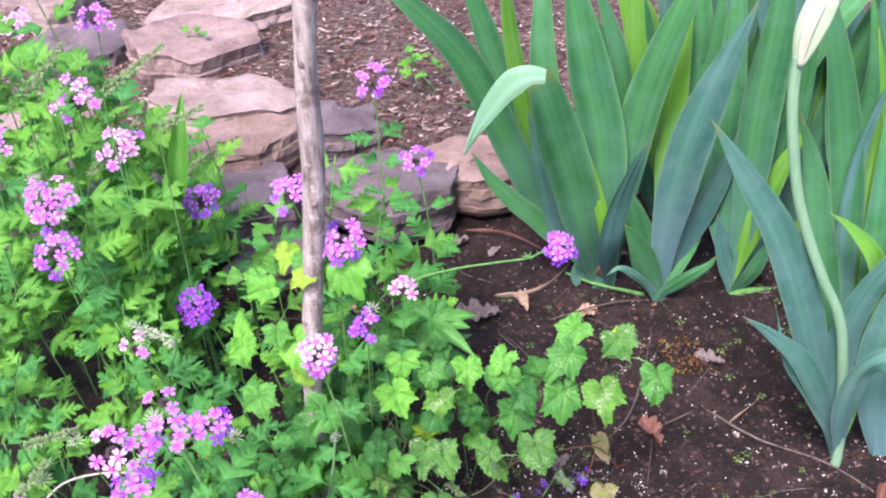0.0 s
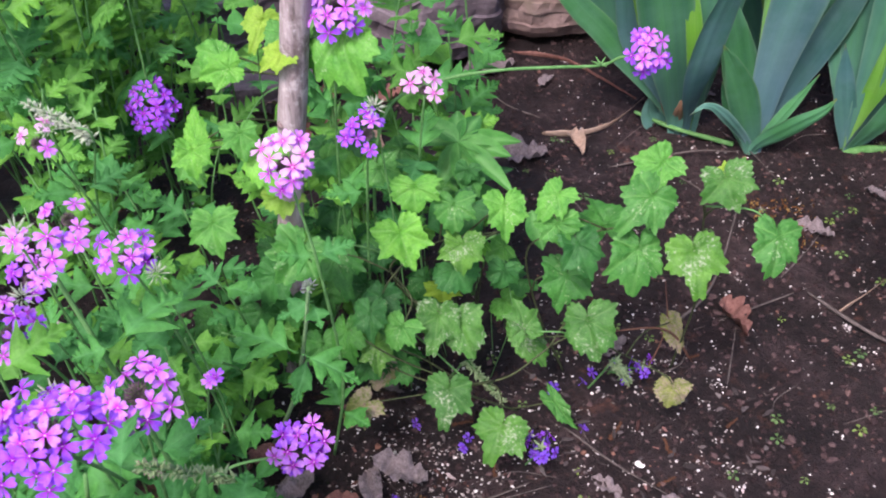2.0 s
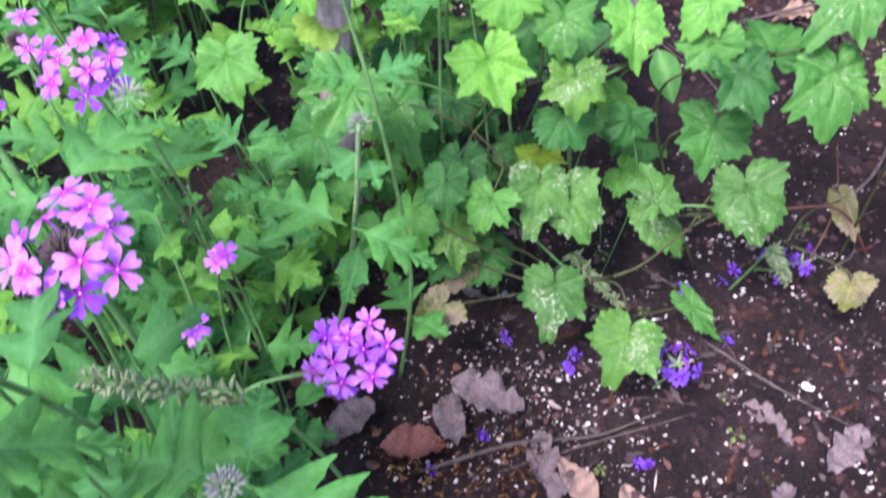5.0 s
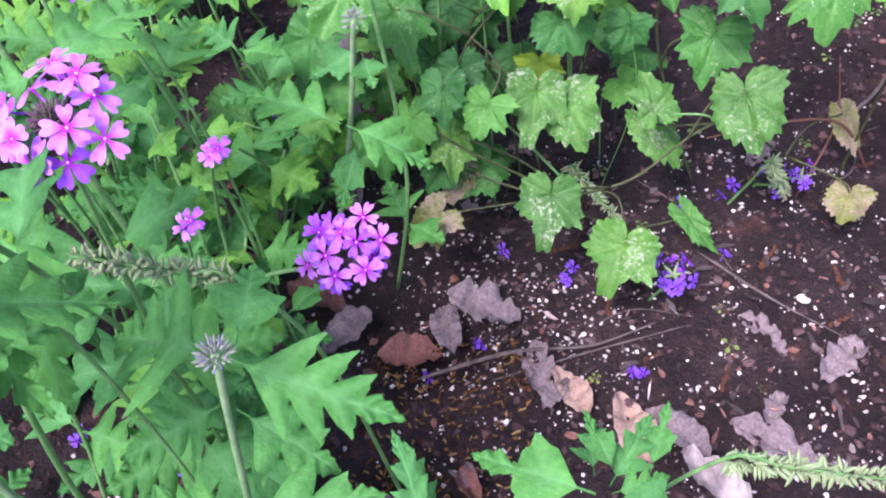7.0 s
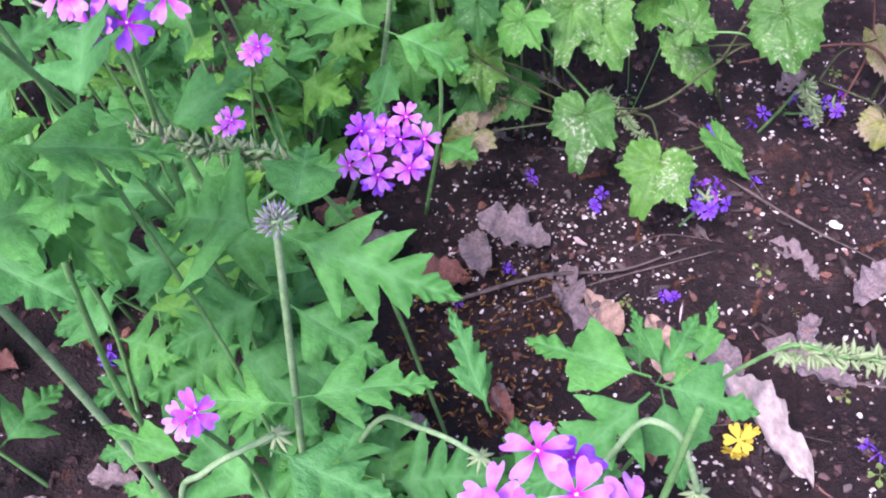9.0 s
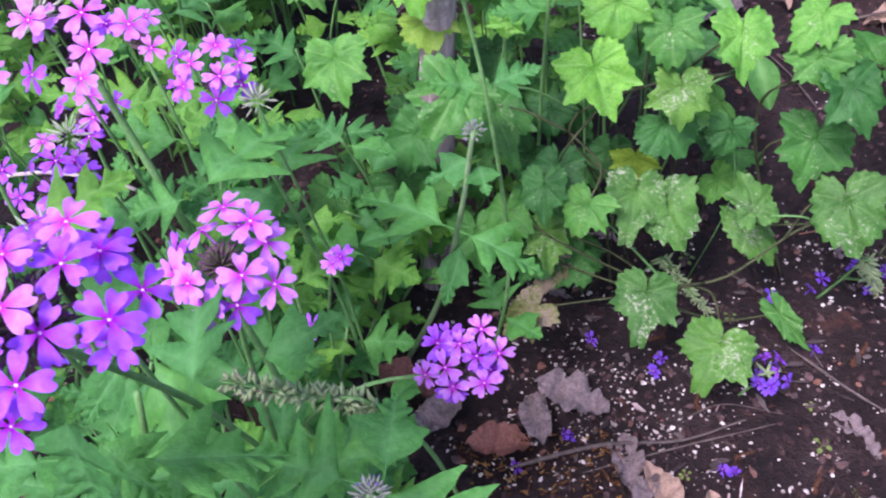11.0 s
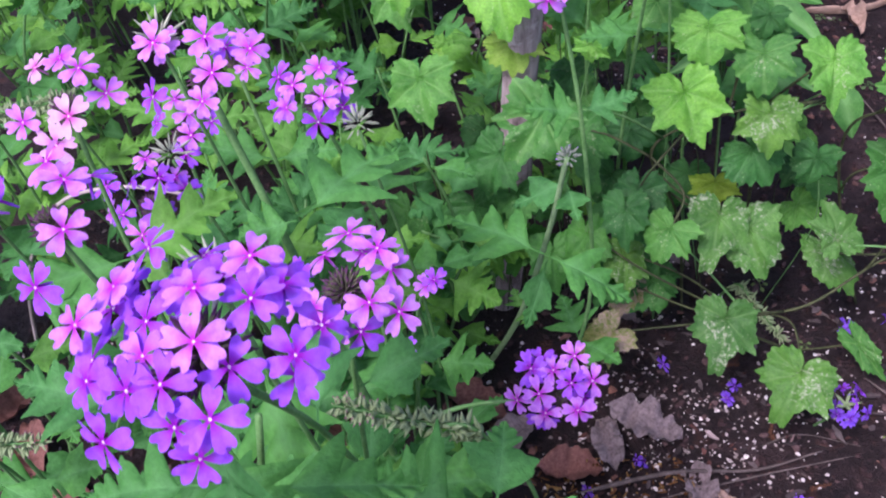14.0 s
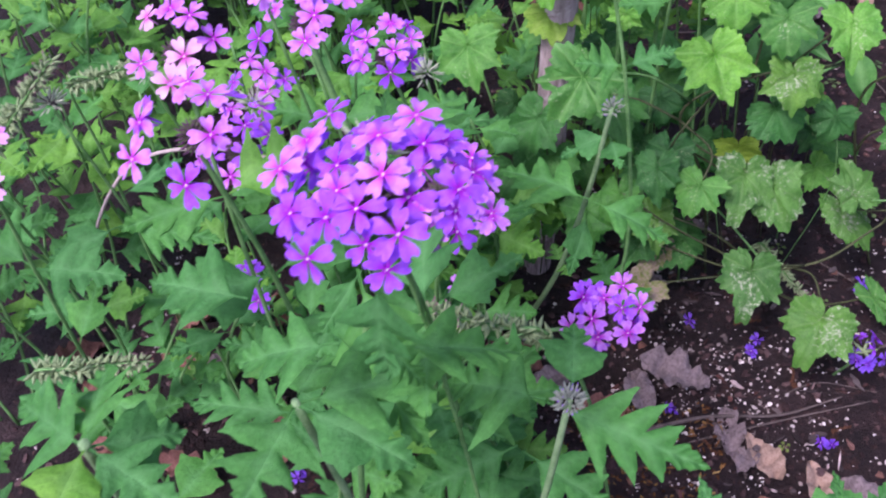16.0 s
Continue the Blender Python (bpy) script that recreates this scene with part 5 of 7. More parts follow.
herb_leaf(s, (-0.1407, 0.5022, 0.3371), (-0.1799, 0.5057, 0.3393), 0.030, HERB, HERB_MESH[0])
herb_leaf(s, (-0.106, 0.518, 0.338), (-0.118, 0.497, 0.326), 0.016)
herb_leaf(s, (-0.239, 0.524, 0.237), (-0.200, 0.513, 0.231), 0.026)
herb_leaf(s, (-0.241, 0.591, 0.291), (-0.218, 0.612, 0.303), 0.019)
herb_leaf(s, (-0.243, 0.586, 0.279), (-0.281, 0.567, 0.269), 0.024)
herb_leaf(s, (-0.243, 0.586, 0.279), (-0.193, 0.584, 0.279), 0.024)


# pale seed spikes
def seed_spike(foot, a, b, label="dry pale green seed spike with purple tips", pod=None):
    foot, a, b = Vector(foot), Vector(a), Vector(b)
    p = thing("seed_spike", (foot.x, foot.y, 0.0), label, "seed spike", "seed spikes")
    part("stem", tube("stem", [(foot.x, foot.y, 0.0), foot.lerp(a, 0.5), a, a.lerp(b, 0.35), a.lerp(b, 0.7), b], 0.0011, 0.0004, STEM), p)
    d = (b - a).normalized()
    s = d.orthogonal().normalized()
    t = d.cross(s)
    n = int(60 + (b - a).length * 2600)
    for k in range(n):
        u = k / n
        az = rng.uniform(0, 6.283)
        side = s * math.cos(az) + t * math.sin(az)
        out = (side + d * rng.uniform(-0.5, 1.5) + Vector((0, 0, rng.uniform(-0.3, 0.3)))).normalized()
        l = rng.uniform(0.0034, 0.0074) * (1 - 0.35 * u)
        part("pod", pod or (POD_TIP if u > 0.72 else POD), p, basis(a.lerp(b, u) + side * 0.0012, out.orthogonal(), out, l * 0.75, l * 0.75, l))


seed_spike((-0.0160, 0.5955, 0.1040), (-0.0469, 0.5469, 0.2764), (-0.0930, 0.5354, 0.3006))
seed_spike((0.0620, 0.5578, 0.0520), (0.1200, 0.5310, 0.2080), (0.1760, 0.5210, 0.2180), "pale green seed spike leaning over the soil")
seed_spike((-0.42, 1.05, 0.1), (-0.36, 1.08, 0.34), (-0.29, 1.12, 0.40))
seed_spike((-0.30, 1.06, 0.1), (-0.255, 1.09, 0.33), (-0.205, 1.10, 0.355))
seed_spike((-0.36, 0.75, 0.1), (-0.345, 0.72, 0.25), (-0.285, 0.72, 0.272))
seed_spike((-0.3331, 0.6512, 0.1142), (-0.3017, 0.5830, 0.3066), (-0.2527, 0.5996, 0.3581))
seed_spike((-0.3246, 0.6130, 0.0910), (-0.2772, 0.5338, 0.2348), (-0.2233, 0.5405, 0.2429))
seed_spike((-0.28, 0.90, 0.1), (-0.1960, 0.79, 0.3150), (-0.2416, 0.80, 0.3364), "fuzzy whitish seed spike among the leaves", POD_PALE)


for foot, a, c in (((-0.305, 1.03, 0.2), (-0.285, 1.0, 0.488), (-0.21, 1.0, 0.54)), ((-0.255, 1.03, 0.2), (-0.235, 1.0, 0.443), (-0.182, 1.0, 0.468)), ((-0.392, 1.03, 0.2), (-0.372, 1.0, 0.489), (-0.314, 1.0, 0.545))):
    seed_spike(foot, a, c, "long pale seed spike arching over the stones")
for foot, a, c in (((0.040, 0.85, 0.0), (0.0619, 0.8249, 0.060), (0.0960, 0.8066, 0.028)), ((0.172, 0.85, 0.0), (0.1878, 0.8247, 0.070), (0.2076, 0.8401, 0.022))):
    seed_spike(foot, a, c, "short grey-green spent flower spike drooping to the soil")
blade = thing("blade_weed", (-0.255, 1.06, 0.0), "broad-bladed green weed standing among the verbena", "weed")
for tip_at, base_at, w in (((-0.222, 1.05, 0.450), (-0.257, 1.055, 0.30), 0.024), ((-0.29, 1.03, 0.38), (-0.257, 1.06, 0.27), 0.020)):
    place_leaf("leaf", OVAL_MESH, blade, base_at, tip_at, w, (0.2, -0.8, 0.4), HERB_LIGHT)
part("stem", tube("stem", [(-0.255, 1.06, 0.0), (-0.259, 1.06, 0.15), (-0.257, 1.057, 0.31)], 0.002, 0.0015, STEM), blade)


# ---------------------------------------------------------------- the mass of verbena foliage
def canopy(x, y):
    """How high the leaves stand at a place, 0 where the soil is bare."""
    edge = -0.02 + 0.05 * math.sin(9 * y) if y > 0.72 else 0.02
    if 0.44 < y < 0.56:
        edge = 0.10
    elif 0.56 <= y < 0.72:
        edge = -0.04 - 0.2 * (y - 0.6)
    if x > edge:
        return 0.0
    h = 0.19 + 0.12 * min(1.0, max(0.0, (-0.08 - x) / 0.3)) + 0.06 * noise.noise(Vector((x * 7, y * 7, 3)))
    if y < 0.62:
        h = min(h, 0.20 + 0.07 * noise.noise(Vector((x * 9, y * 9, 8))))
    if y > 1.1:
        h *= max(0.5, 1 - (y - 1.1) * 1.2)
    return h


def fill():
    made = 0
    tries = 0
    while made < 118 and tries < 6000:
        tries += 1
        x, y = rng.uniform(-0.70, 0.10), rng.uniform(0.42, 1.36)
        if x < -0.33 - 0.35 * (y - 0.4) - 0.08:
            continue
        if y > 1.28 and x > -0.3 or y > 1.12 and -0.22 < x < -0.03:
            continue
        if y < 0.57 and x < -0.10 and rng.random() < 0.6:
            continue
        if 0.64 < y < 0.80 and -0.13 < x or y < 0.69 and x < -0.30 and rng.random() < 0.6:
            continue
        h = canopy(x, y) * rng.uniform(0.6, 1.05)
        if -0.35 < x < -0.18 and 0.61 < y < 0.76:
            h *= 0.55
        if h < 0.07:
            continue
        if abs(x + 0.10) < 0.09 and 0.76 < y < 0.98:
            h = min(h, 0.13)
        tip = (x + rng.uniform(-0.04, 0.04), y + rng.uniform(-0.05, 0.02), h)
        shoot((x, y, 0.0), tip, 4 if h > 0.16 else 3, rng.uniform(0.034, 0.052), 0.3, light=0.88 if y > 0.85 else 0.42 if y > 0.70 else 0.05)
        made += 1


fill()
for x, y, h in ((-0.15, 0.70, 0.18), (-0.18, 0.73, 0.20), (-0.20, 0.80, 0.22), (-0.17, 0.85, 0.20), (-0.23, 0.87, 0.22)):
    shoot((x, y + 0.02, 0.0), (x, y, h), 4, 0.042, 0.35)
for x, y, h, size in ((-0.1539, 0.7568, 0.15, 0.040), (-0.1235, 0.7708, 0.20, 0.044), (-0.1735, 0.7394, 0.20, 0.044), (-0.1037, 0.7592, 0.13, 0.034), (-0.1855, 0.6937, 0.21, 0.046), (-0.115, 0.70, 0.12, 0.036), (-0.14, 0.665, 0.14, 0.040), (-0.09, 0.665, 0.10, 0.036)):
    shoot((x - 0.01, y + 0.02, 0.0), (x, y, h), 3, size, 0.55, light=0.3)
for x, y, h in ((-0.46, 0.95, 0.22), (-0.50, 0.98, 0.20), (-0.43, 0.90, 0.20), (-0.48, 0.90, 0.17), (-0.40, 0.86, 0.18), (-0.53, 1.03, 0.22), (-0.37, 0.82, 0.17)):
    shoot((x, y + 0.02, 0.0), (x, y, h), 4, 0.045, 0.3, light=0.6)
# light green shoots over the edging stones
for k in range(22):
    x, y = rng.uniform(-0.62, -0.30), rng.uniform(1.02, 1.34)
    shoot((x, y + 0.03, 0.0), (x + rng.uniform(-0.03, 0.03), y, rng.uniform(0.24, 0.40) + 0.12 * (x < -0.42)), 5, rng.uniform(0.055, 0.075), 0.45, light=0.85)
# large soft leaves at the near edge of the bed
for x, y, h in ((-0.07, 0.49, 0.14), (-0.10, 0.56, 0.15), (-0.03, 0.52, 0.11), (0.03, 0.49, 0.12)):
    shoot((x, y + 0.015, 0.0), (x, y, h), 3, 0.074, 0.5, light=0.1)
# taller leafy shoots in front of the stones and beside the stake
for x, y, z, light in ((-0.42, 1.10, 0.42, 0.9), (-0.36, 1.05, 0.47, 0.9), (-0.30, 1.08, 0.45, 0.8), (-0.40, 1.0, 0.40, 0.8), (-0.46, 1.05, 0.36, 0.8), (-0.33, 0.95, 0.33, 0.6),
                       (-0.28, 1.05, 0.33, 0.6), (-0.23, 1.13, 0.38, 0.7), (-0.44, 0.98, 0.34, 0.7), (-0.40, 1.12, 0.50, 0.9)):
    shoot((x + 0.01, y + 0.04, 0.0), (x, y, z), 5, 0.062, 0.35, light=light)
for x, y, z in ((-0.048, 1.0, 0.40), (0.0, 1.02, 0.34), (0.035, 1.0, 0.28), (0.01, 0.99, 0.25), (-0.03, 1.0, 0.25), (-0.13, 1.02, 0.31), (-0.06, 0.98, 0.22), (0.04, 0.95, 0.22), (-0.17, 1.0, 0.24)):
    shoot((x + 0.01, y + 0.03, 0.0), (x, y, z), 4, 0.055, 0.4, light=0.6)

# ---------------------------------------------------------------- iris
def iris_leaf(fan, pts, width, tone, shape="sword", name="leaf"):
    """A thin sword-shaped leaf along a bent line, its flat side towards the open bed."""
    foot = fan.matrix_basis.translation
    if shape != "flap":
        pts = [foot.lerp(Vector(pts[0]), 0.35) - Vector((0, 0, 0.035))] + [Vector(pts[0]).lerp(foot, 0.65)] + list(pts[1:])
    line = smooth_line(pts, 9)
    n = len(line)
    verts, across, along, rim, faces = [], [], [], [], []
    total = [0.0]
    for a, b in zip(line, line[1:]):
        total.append(total[-1] + (b - a).length)
    prev = None
    turn, twist = rng.uniform(-0.45, 0.45), rng.uniform(-0.35, 0.35)
    cup, ph = rng.choice((-1, 1)) * rng.uniform(0.02, 0.09), rng.uniform(0, 6)
    cols = (-1.0, -0.72, -0.4, -0.08, 0.08, 0.4, 0.72, 1.0)
    m = len(cols)
    for i, p in enumerate(line):
        u = total[i] / total[-1]
        d = (line[min(i + 1, n - 1)] - line[max(i - 1, 0)]).normalized()
        tw = turn + twist * u
        view = Vector((math.sin(tw), -math.cos(tw), 0.25))
        w_dir = d.cross(view)
        if w_dir.length < 0.15 and prev:
            w_dir = prev
        w_dir.normalize()
        if prev and w_dir.dot(prev) < 0:
            w_dir = -w_dir
        prev = w_dir
        nrm = w_dir.cross(d).normalized()
        grow = 0.20 + 0.80 * min(1.0, u / 0.46) ** 0.95
        if shape == "sword":
            w = grow * (1.0 if u < 0.58 else max(0.0, 1 - ((u - 0.58) / 0.42) ** 1.7))
        elif shape == "cut":
            w = grow * (1.0 if u < 0.7 else 1 - 0.45 * ((u - 0.7) / 0.3) ** 2)
        else:
            w = min(1.0, 0.55 + u * 2) * (1 - max(0.0, (u - 0.25) / 0.75) ** 1.4)
        w = max(0.5 * width * w * (1 + 0.02 * math.sin(u * 17 + ph)), 0.0005)
        for face in (1, -1):
            for c in cols:
                th = 0.0008 * (1 - abs(c) ** 3) * (1.15 - u) + 0.0001
                wave = 0.0012 * math.sin(u * 11 + ph) * c + 0.0007 * math.sin(c * 7 + ph)
                verts.append(p + w_dir * w * c + nrm * (face * th + cup * w * (1 - c * c) + wave))
                across.append(c * w * 100 + 10)
                along.append(u if shape != "flap" else 0.9)
                rim.append(1.0 if abs(c) > 0.9 else 0.0)
    for i in range(n - 1):
        a, b = i * 2 * m, (i + 1) * 2 * m
        for c in range(m - 1):
            faces.append((a + c, a + c + 1, b + c + 1, b + c))
            faces.append((a + m + c + 1, a + m + c, b + m + c, b + m + c + 1))
    part(name, mesh_of("iris_leaf", verts, faces, [IRIS[tone]], attrs={"across": across, "along": along, "rim": rim}), fan)


FAN = "clump of broad blue-green sword-shaped iris leaves"
fan_a = thing("iris_plant", (0.295, 1.27, 0.0), FAN + ", one leaf folded over", "iris", "irises")
fan_b = thing("iris_plant", (0.376, 1.218, 0.0), FAN, "iris", "irises")
fan_h = thing("iris_plant", (0.307, 1.275, 0.0), FAN + " between two others", "iris", "irises")
fan_c = thing("iris_plant", (0.485, 1.23, 0.0), FAN + " behind others", "iris", "irises")
fan_d = thing("iris_plant", (0.538, 0.905, 0.0), FAN + " with a budding flower stalk", "iris", "irises")
fan_g = thing("iris_plant", (0.594, 0.91, 0.0), FAN + " standing close to another", "iris", "irises")
iris_leaf(fan_a, [(0.277, 1.299, 0.010), (0.203, 1.269, 0.206), (0.165, 1.243, 0.381), (0.153, 1.228, 0.478), (0.143, 1.215, 0.568)], 0.029, 2)
iris_leaf(fan_a, [(0.276, 1.291, 0.015), (0.248, 1.294, 0.089), (0.225, 1.301, 0.223), (0.206, 1.307, 0.346), (0.204, 1.312, 0.442), (0.205, 1.317, 0.545)], 0.040, 0)
iris_leaf(fan_a, [(0.266, 1.288, 0.024), (0.230, 1.280, 0.099), (0.182, 1.265, 0.246), (0.154, 1.256, 0.340), (0.132, 1.249, 0.409), (0.111, 1.242, 0.482), (0.083, 1.233, 0.571)], 0.042, 0)
iris_leaf(fan_a, [(0.268, 1.265, 0.035), (0.214, 1.252, 0.119), (0.164, 1.233, 0.247), (0.101, 1.209, 0.405), (0.032, 1.196, 0.494), (-0.041, 1.185, 0.567)], 0.046, 0)
iris_leaf(fan_a, [(0.259, 1.261, 0.044), (0.197, 1.243, 0.134), (0.162, 1.235, 0.174), (0.129, 1.226, 0.219), (0.101, 1.216, 0.272)], 0.029, 0)
iris_leaf(fan_a, [(0.239, 1.283, 0.065), (0.179, 1.268, 0.217), (0.140, 1.261, 0.291), (0.105, 1.258, 0.316), (0.073, 1.258, 0.324)], 0.019, 0)
iris_leaf(fan_a, [(0.262, 1.253, 0.047), (0.222, 1.241, 0.127), (0.206, 1.230, 0.197), (0.191, 1.221, 0.263), (0.178, 1.209, 0.340)], 0.022, 1)
iris_leaf(fan_a, [(0.271, 1.254, 0.041), (0.242, 1.240, 0.135), (0.219, 1.228, 0.212), (0.195, 1.211, 0.328)], 0.019, 2)
iris_leaf(fan_a, [(0.272, 1.230, 0.048), (0.264, 1.215, 0.123), (0.238, 1.193, 0.233), (0.215, 1.177, 0.317), (0.197, 1.164, 0.381), (0.186, 1.158, 0.408)], 0.061, 0, "cut")
iris_leaf(fan_a, [(0.190, 1.081, 0.445), (0.170, 1.081, 0.447), (0.151, 1.083, 0.436), (0.130, 1.088, 0.409), (0.109, 1.096, 0.370), (0.093, 1.104, 0.330)], 0.030, 3, "flap")
iris_leaf(fan_a, [(0.276, 1.274, -0.036), (0.260, 1.269, 0.011), (0.255, 1.265, 0.046)], 0.029, 1)
iris_leaf(fan_a, [(0.276, 1.248, 0.015), (0.271, 1.245, 0.050), (0.259, 1.241, 0.089)], 0.015, 4)
iris_leaf(fan_a, [(0.280, 1.249, 0.015), (0.287, 1.246, 0.038), (0.289, 1.243, 0.066)], 0.012, 4)
iris_leaf(fan_h, [(0.321, 1.295, -0.001), (0.328, 1.295, 0.184), (0.330, 1.295, 0.346), (0.326, 1.295, 0.443), (0.326, 1.295, 0.532)], 0.031, 2)
iris_leaf(fan_h, [(0.311, 1.265, 0.017), (0.316, 1.265, 0.249), (0.304, 1.265, 0.370), (0.276, 1.265, 0.457), (0.255, 1.265, 0.524)], 0.033, 0)
iris_leaf(fan_h, [(0.301, 1.233, 0.031), (0.292, 1.228, 0.132), (0.280, 1.221, 0.276), (0.260, 1.216, 0.371), (0.242, 1.212, 0.459), (0.225, 1.207, 0.560)], 0.061, 0)
iris_leaf(fan_h, [(0.311, 1.235, 0.035), (0.313, 1.235, 0.185), (0.329, 1.235, 0.305), (0.354, 1.235, 0.398), (0.381, 1.235, 0.472), (0.413, 1.235, 0.548)], 0.056, 0)
iris_leaf(fan_h, [(0.296, 1.220, 0.047), (0.289, 1.213, 0.124), (0.271, 1.203, 0.216), (0.256, 1.197, 0.281)], 0.018, 2)
iris_leaf(fan_h, [(0.288, 1.203, 0.060), (0.291, 1.191, 0.119), (0.302, 1.172, 0.217), (0.326, 1.152, 0.313)], 0.038, 1)
iris_leaf(fan_b, [(0.375, 1.225, -0.001), (0.374, 1.215, 0.103), (0.382, 1.203, 0.216), (0.397, 1.194, 0.309), (0.420, 1.186, 0.393), (0.449, 1.176, 0.485)], 0.057, 1)
iris_leaf(fan_b, [(0.372, 1.235, -0.003), (0.348, 1.226, 0.092), (0.324, 1.218, 0.167), (0.306, 1.213, 0.217)], 0.043, 0)
iris_leaf(fan_b, [(0.373, 1.236, -0.006), (0.342, 1.229, 0.059), (0.325, 1.226, 0.093)], 0.025, 0)
iris_leaf(fan_b, [(0.380, 1.254, -0.010), (0.382, 1.279, 0.238), (0.389, 1.291, 0.362), (0.399, 1.303, 0.482)], 0.038, 2)
iris_leaf(fan_b, [(0.384, 1.272, -0.025), (0.418, 1.298, 0.226), (0.440, 1.313, 0.382), (0.446, 1.324, 0.487)], 0.034, 0)
iris_leaf(fan_c, [(0.494, 1.257, -0.018), (0.444, 1.288, 0.183), (0.416, 1.324, 0.427), (0.404, 1.340, 0.535)], 0.045, 0)
iris_leaf(fan_c, [(0.493, 1.230, -0.009), (0.486, 1.223, 0.137), (0.483, 1.215, 0.304), (0.487, 1.209, 0.411), (0.488, 1.205, 0.500), (0.486, 1.201, 0.576)], 0.052, 0)
iris_leaf(fan_c, [(0.492, 1.230, -0.002), (0.495, 1.225, 0.095), (0.493, 1.221, 0.176)], 0.028, 2)
iris_leaf(fan_c, [(0.497, 1.231, -0.010), (0.506, 1.226, 0.043), (0.513, 1.219, 0.114)], 0.043, 1)
iris_leaf(fan_c, [(0.502, 1.250, -0.013), (0.540, 1.250, 0.256), (0.543, 1.250, 0.451), (0.542, 1.250, 0.537)], 0.043, 0)
iris_leaf(fan_c, [(0.506, 1.251, -0.011), (0.511, 1.234, 0.157), (0.551, 1.222, 0.285)], 0.034, 2)
iris_leaf(fan_c, [(0.498, 1.258, -0.019), (0.466, 1.279, 0.188), (0.462, 1.296, 0.356), (0.462, 1.311, 0.506)], 0.043, 0)
iris_leaf(fan_c, [(0.486, 1.230, -0.002), (0.462, 1.226, 0.086), (0.446, 1.223, 0.148)], 0.025, 1)
iris_leaf(fan_b, [(0.36, 1.215, 0.024), (0.33, 1.2, 0.065), (0.307, 1.195, 0.081), (0.289, 1.19, 0.071)], 0.014, 1)
iris_leaf(fan_b, [(0.372, 1.21, 0.03), (0.405, 1.2, 0.052), (0.435, 1.2, 0.075), (0.446, 1.2, 0.092)], 0.024, 0)
iris_leaf(fan_b, [(0.381, 1.215, 0.029), (0.397, 1.21, 0.063), (0.41, 1.21, 0.088), (0.424, 1.21, 0.117)], 0.013, 0)
iris_leaf(fan_b, [(0.382, 1.235, 0.021), (0.408, 1.25, 0.07), (0.442, 1.26, 0.146), (0.471, 1.27, 0.224), (0.48, 1.28, 0.268)], 0.034, 1)
iris_leaf(fan_b, [(0.364, 1.212, 0.025), (0.347, 1.2, 0.085), (0.326, 1.19, 0.135), (0.309, 1.185, 0.165)], 0.034, 0)
iris_leaf(fan_c, [(0.494, 1.22, 0.009), (0.504, 1.21, 0.054), (0.516, 1.205, 0.1), (0.516, 1.2, 0.124)], 0.024, 0)
iris_leaf(fan_d, [(0.553, 0.935, -0.008), (0.516, 0.942, 0.140), (0.482, 0.950, 0.300), (0.465, 0.954, 0.386), (0.440, 0.958, 0.456)], 0.041, 0)
iris_leaf(fan_d, [(0.562, 0.944, -0.019), (0.531, 0.954, 0.181), (0.508, 0.963, 0.358), (0.481, 0.969, 0.484), (0.457, 0.973, 0.568), (0.443, 0.976, 0.623)], 0.040, 0)
iris_leaf(fan_d, [(0.562, 0.944, -0.019), (0.527, 0.956, 0.214), (0.513, 0.963, 0.364), (0.526, 0.968, 0.457), (0.548, 0.971, 0.517)], 0.028, 1)
iris_leaf(fan_d, [(0.545, 0.915, -0.003), (0.501, 0.903, 0.122), (0.457, 0.890, 0.254), (0.414, 0.879, 0.357), (0.373, 0.872, 0.427), (0.327, 0.865, 0.501)], 0.044, 1)
iris_leaf(fan_d, [(0.548, 0.905, -0.003), (0.525, 0.905, 0.091), (0.516, 0.905, 0.177), (0.525, 0.905, 0.238), (0.545, 0.905, 0.286), (0.572, 0.905, 0.328), (0.603, 0.905, 0.369)], 0.042, 1)
iris_leaf(fan_d, [(0.540, 0.881, 0.022), (0.516, 0.862, 0.116), (0.516, 0.848, 0.187), (0.538, 0.843, 0.212), (0.572, 0.845, 0.198), (0.613, 0.856, 0.144)], 0.037, 1)
iris_leaf(fan_d, [(0.528, 0.896, 0.043), (0.499, 0.883, 0.110), (0.458, 0.866, 0.193), (0.415, 0.857, 0.242), (0.380, 0.850, 0.274)], 0.026, 1)
iris_leaf(fan_d, [(0.532, 0.892, 0.027), (0.482, 0.883, 0.119), (0.445, 0.877, 0.184), (0.418, 0.868, 0.274)], 0.009, 1)
iris_leaf(fan_d, [(0.561, 0.936, -0.021), (0.562, 0.925, 0.204), (0.540, 0.921, 0.284), (0.509, 0.919, 0.327), (0.476, 0.917, 0.356)], 0.033, 2)
iris_leaf(fan_g, [(0.601, 0.910, -0.030), (0.575, 0.910, 0.075), (0.567, 0.910, 0.183), (0.582, 0.910, 0.317)], 0.052, 1)
iris_leaf(fan_g, [(0.606, 0.910, -0.031), (0.606, 0.910, 0.092), (0.618, 0.910, 0.214)], 0.047, 1)
iris_leaf(fan_g, [(0.613, 0.925, -0.048), (0.564, 0.948, 0.184), (0.549, 0.967, 0.374), (0.538, 0.980, 0.501)], 0.036, 0)
iris_leaf(fan_g, [(0.618, 0.934, -0.058), (0.564, 0.954, 0.144), (0.549, 0.970, 0.299), (0.536, 0.983, 0.435)], 0.038, 2)


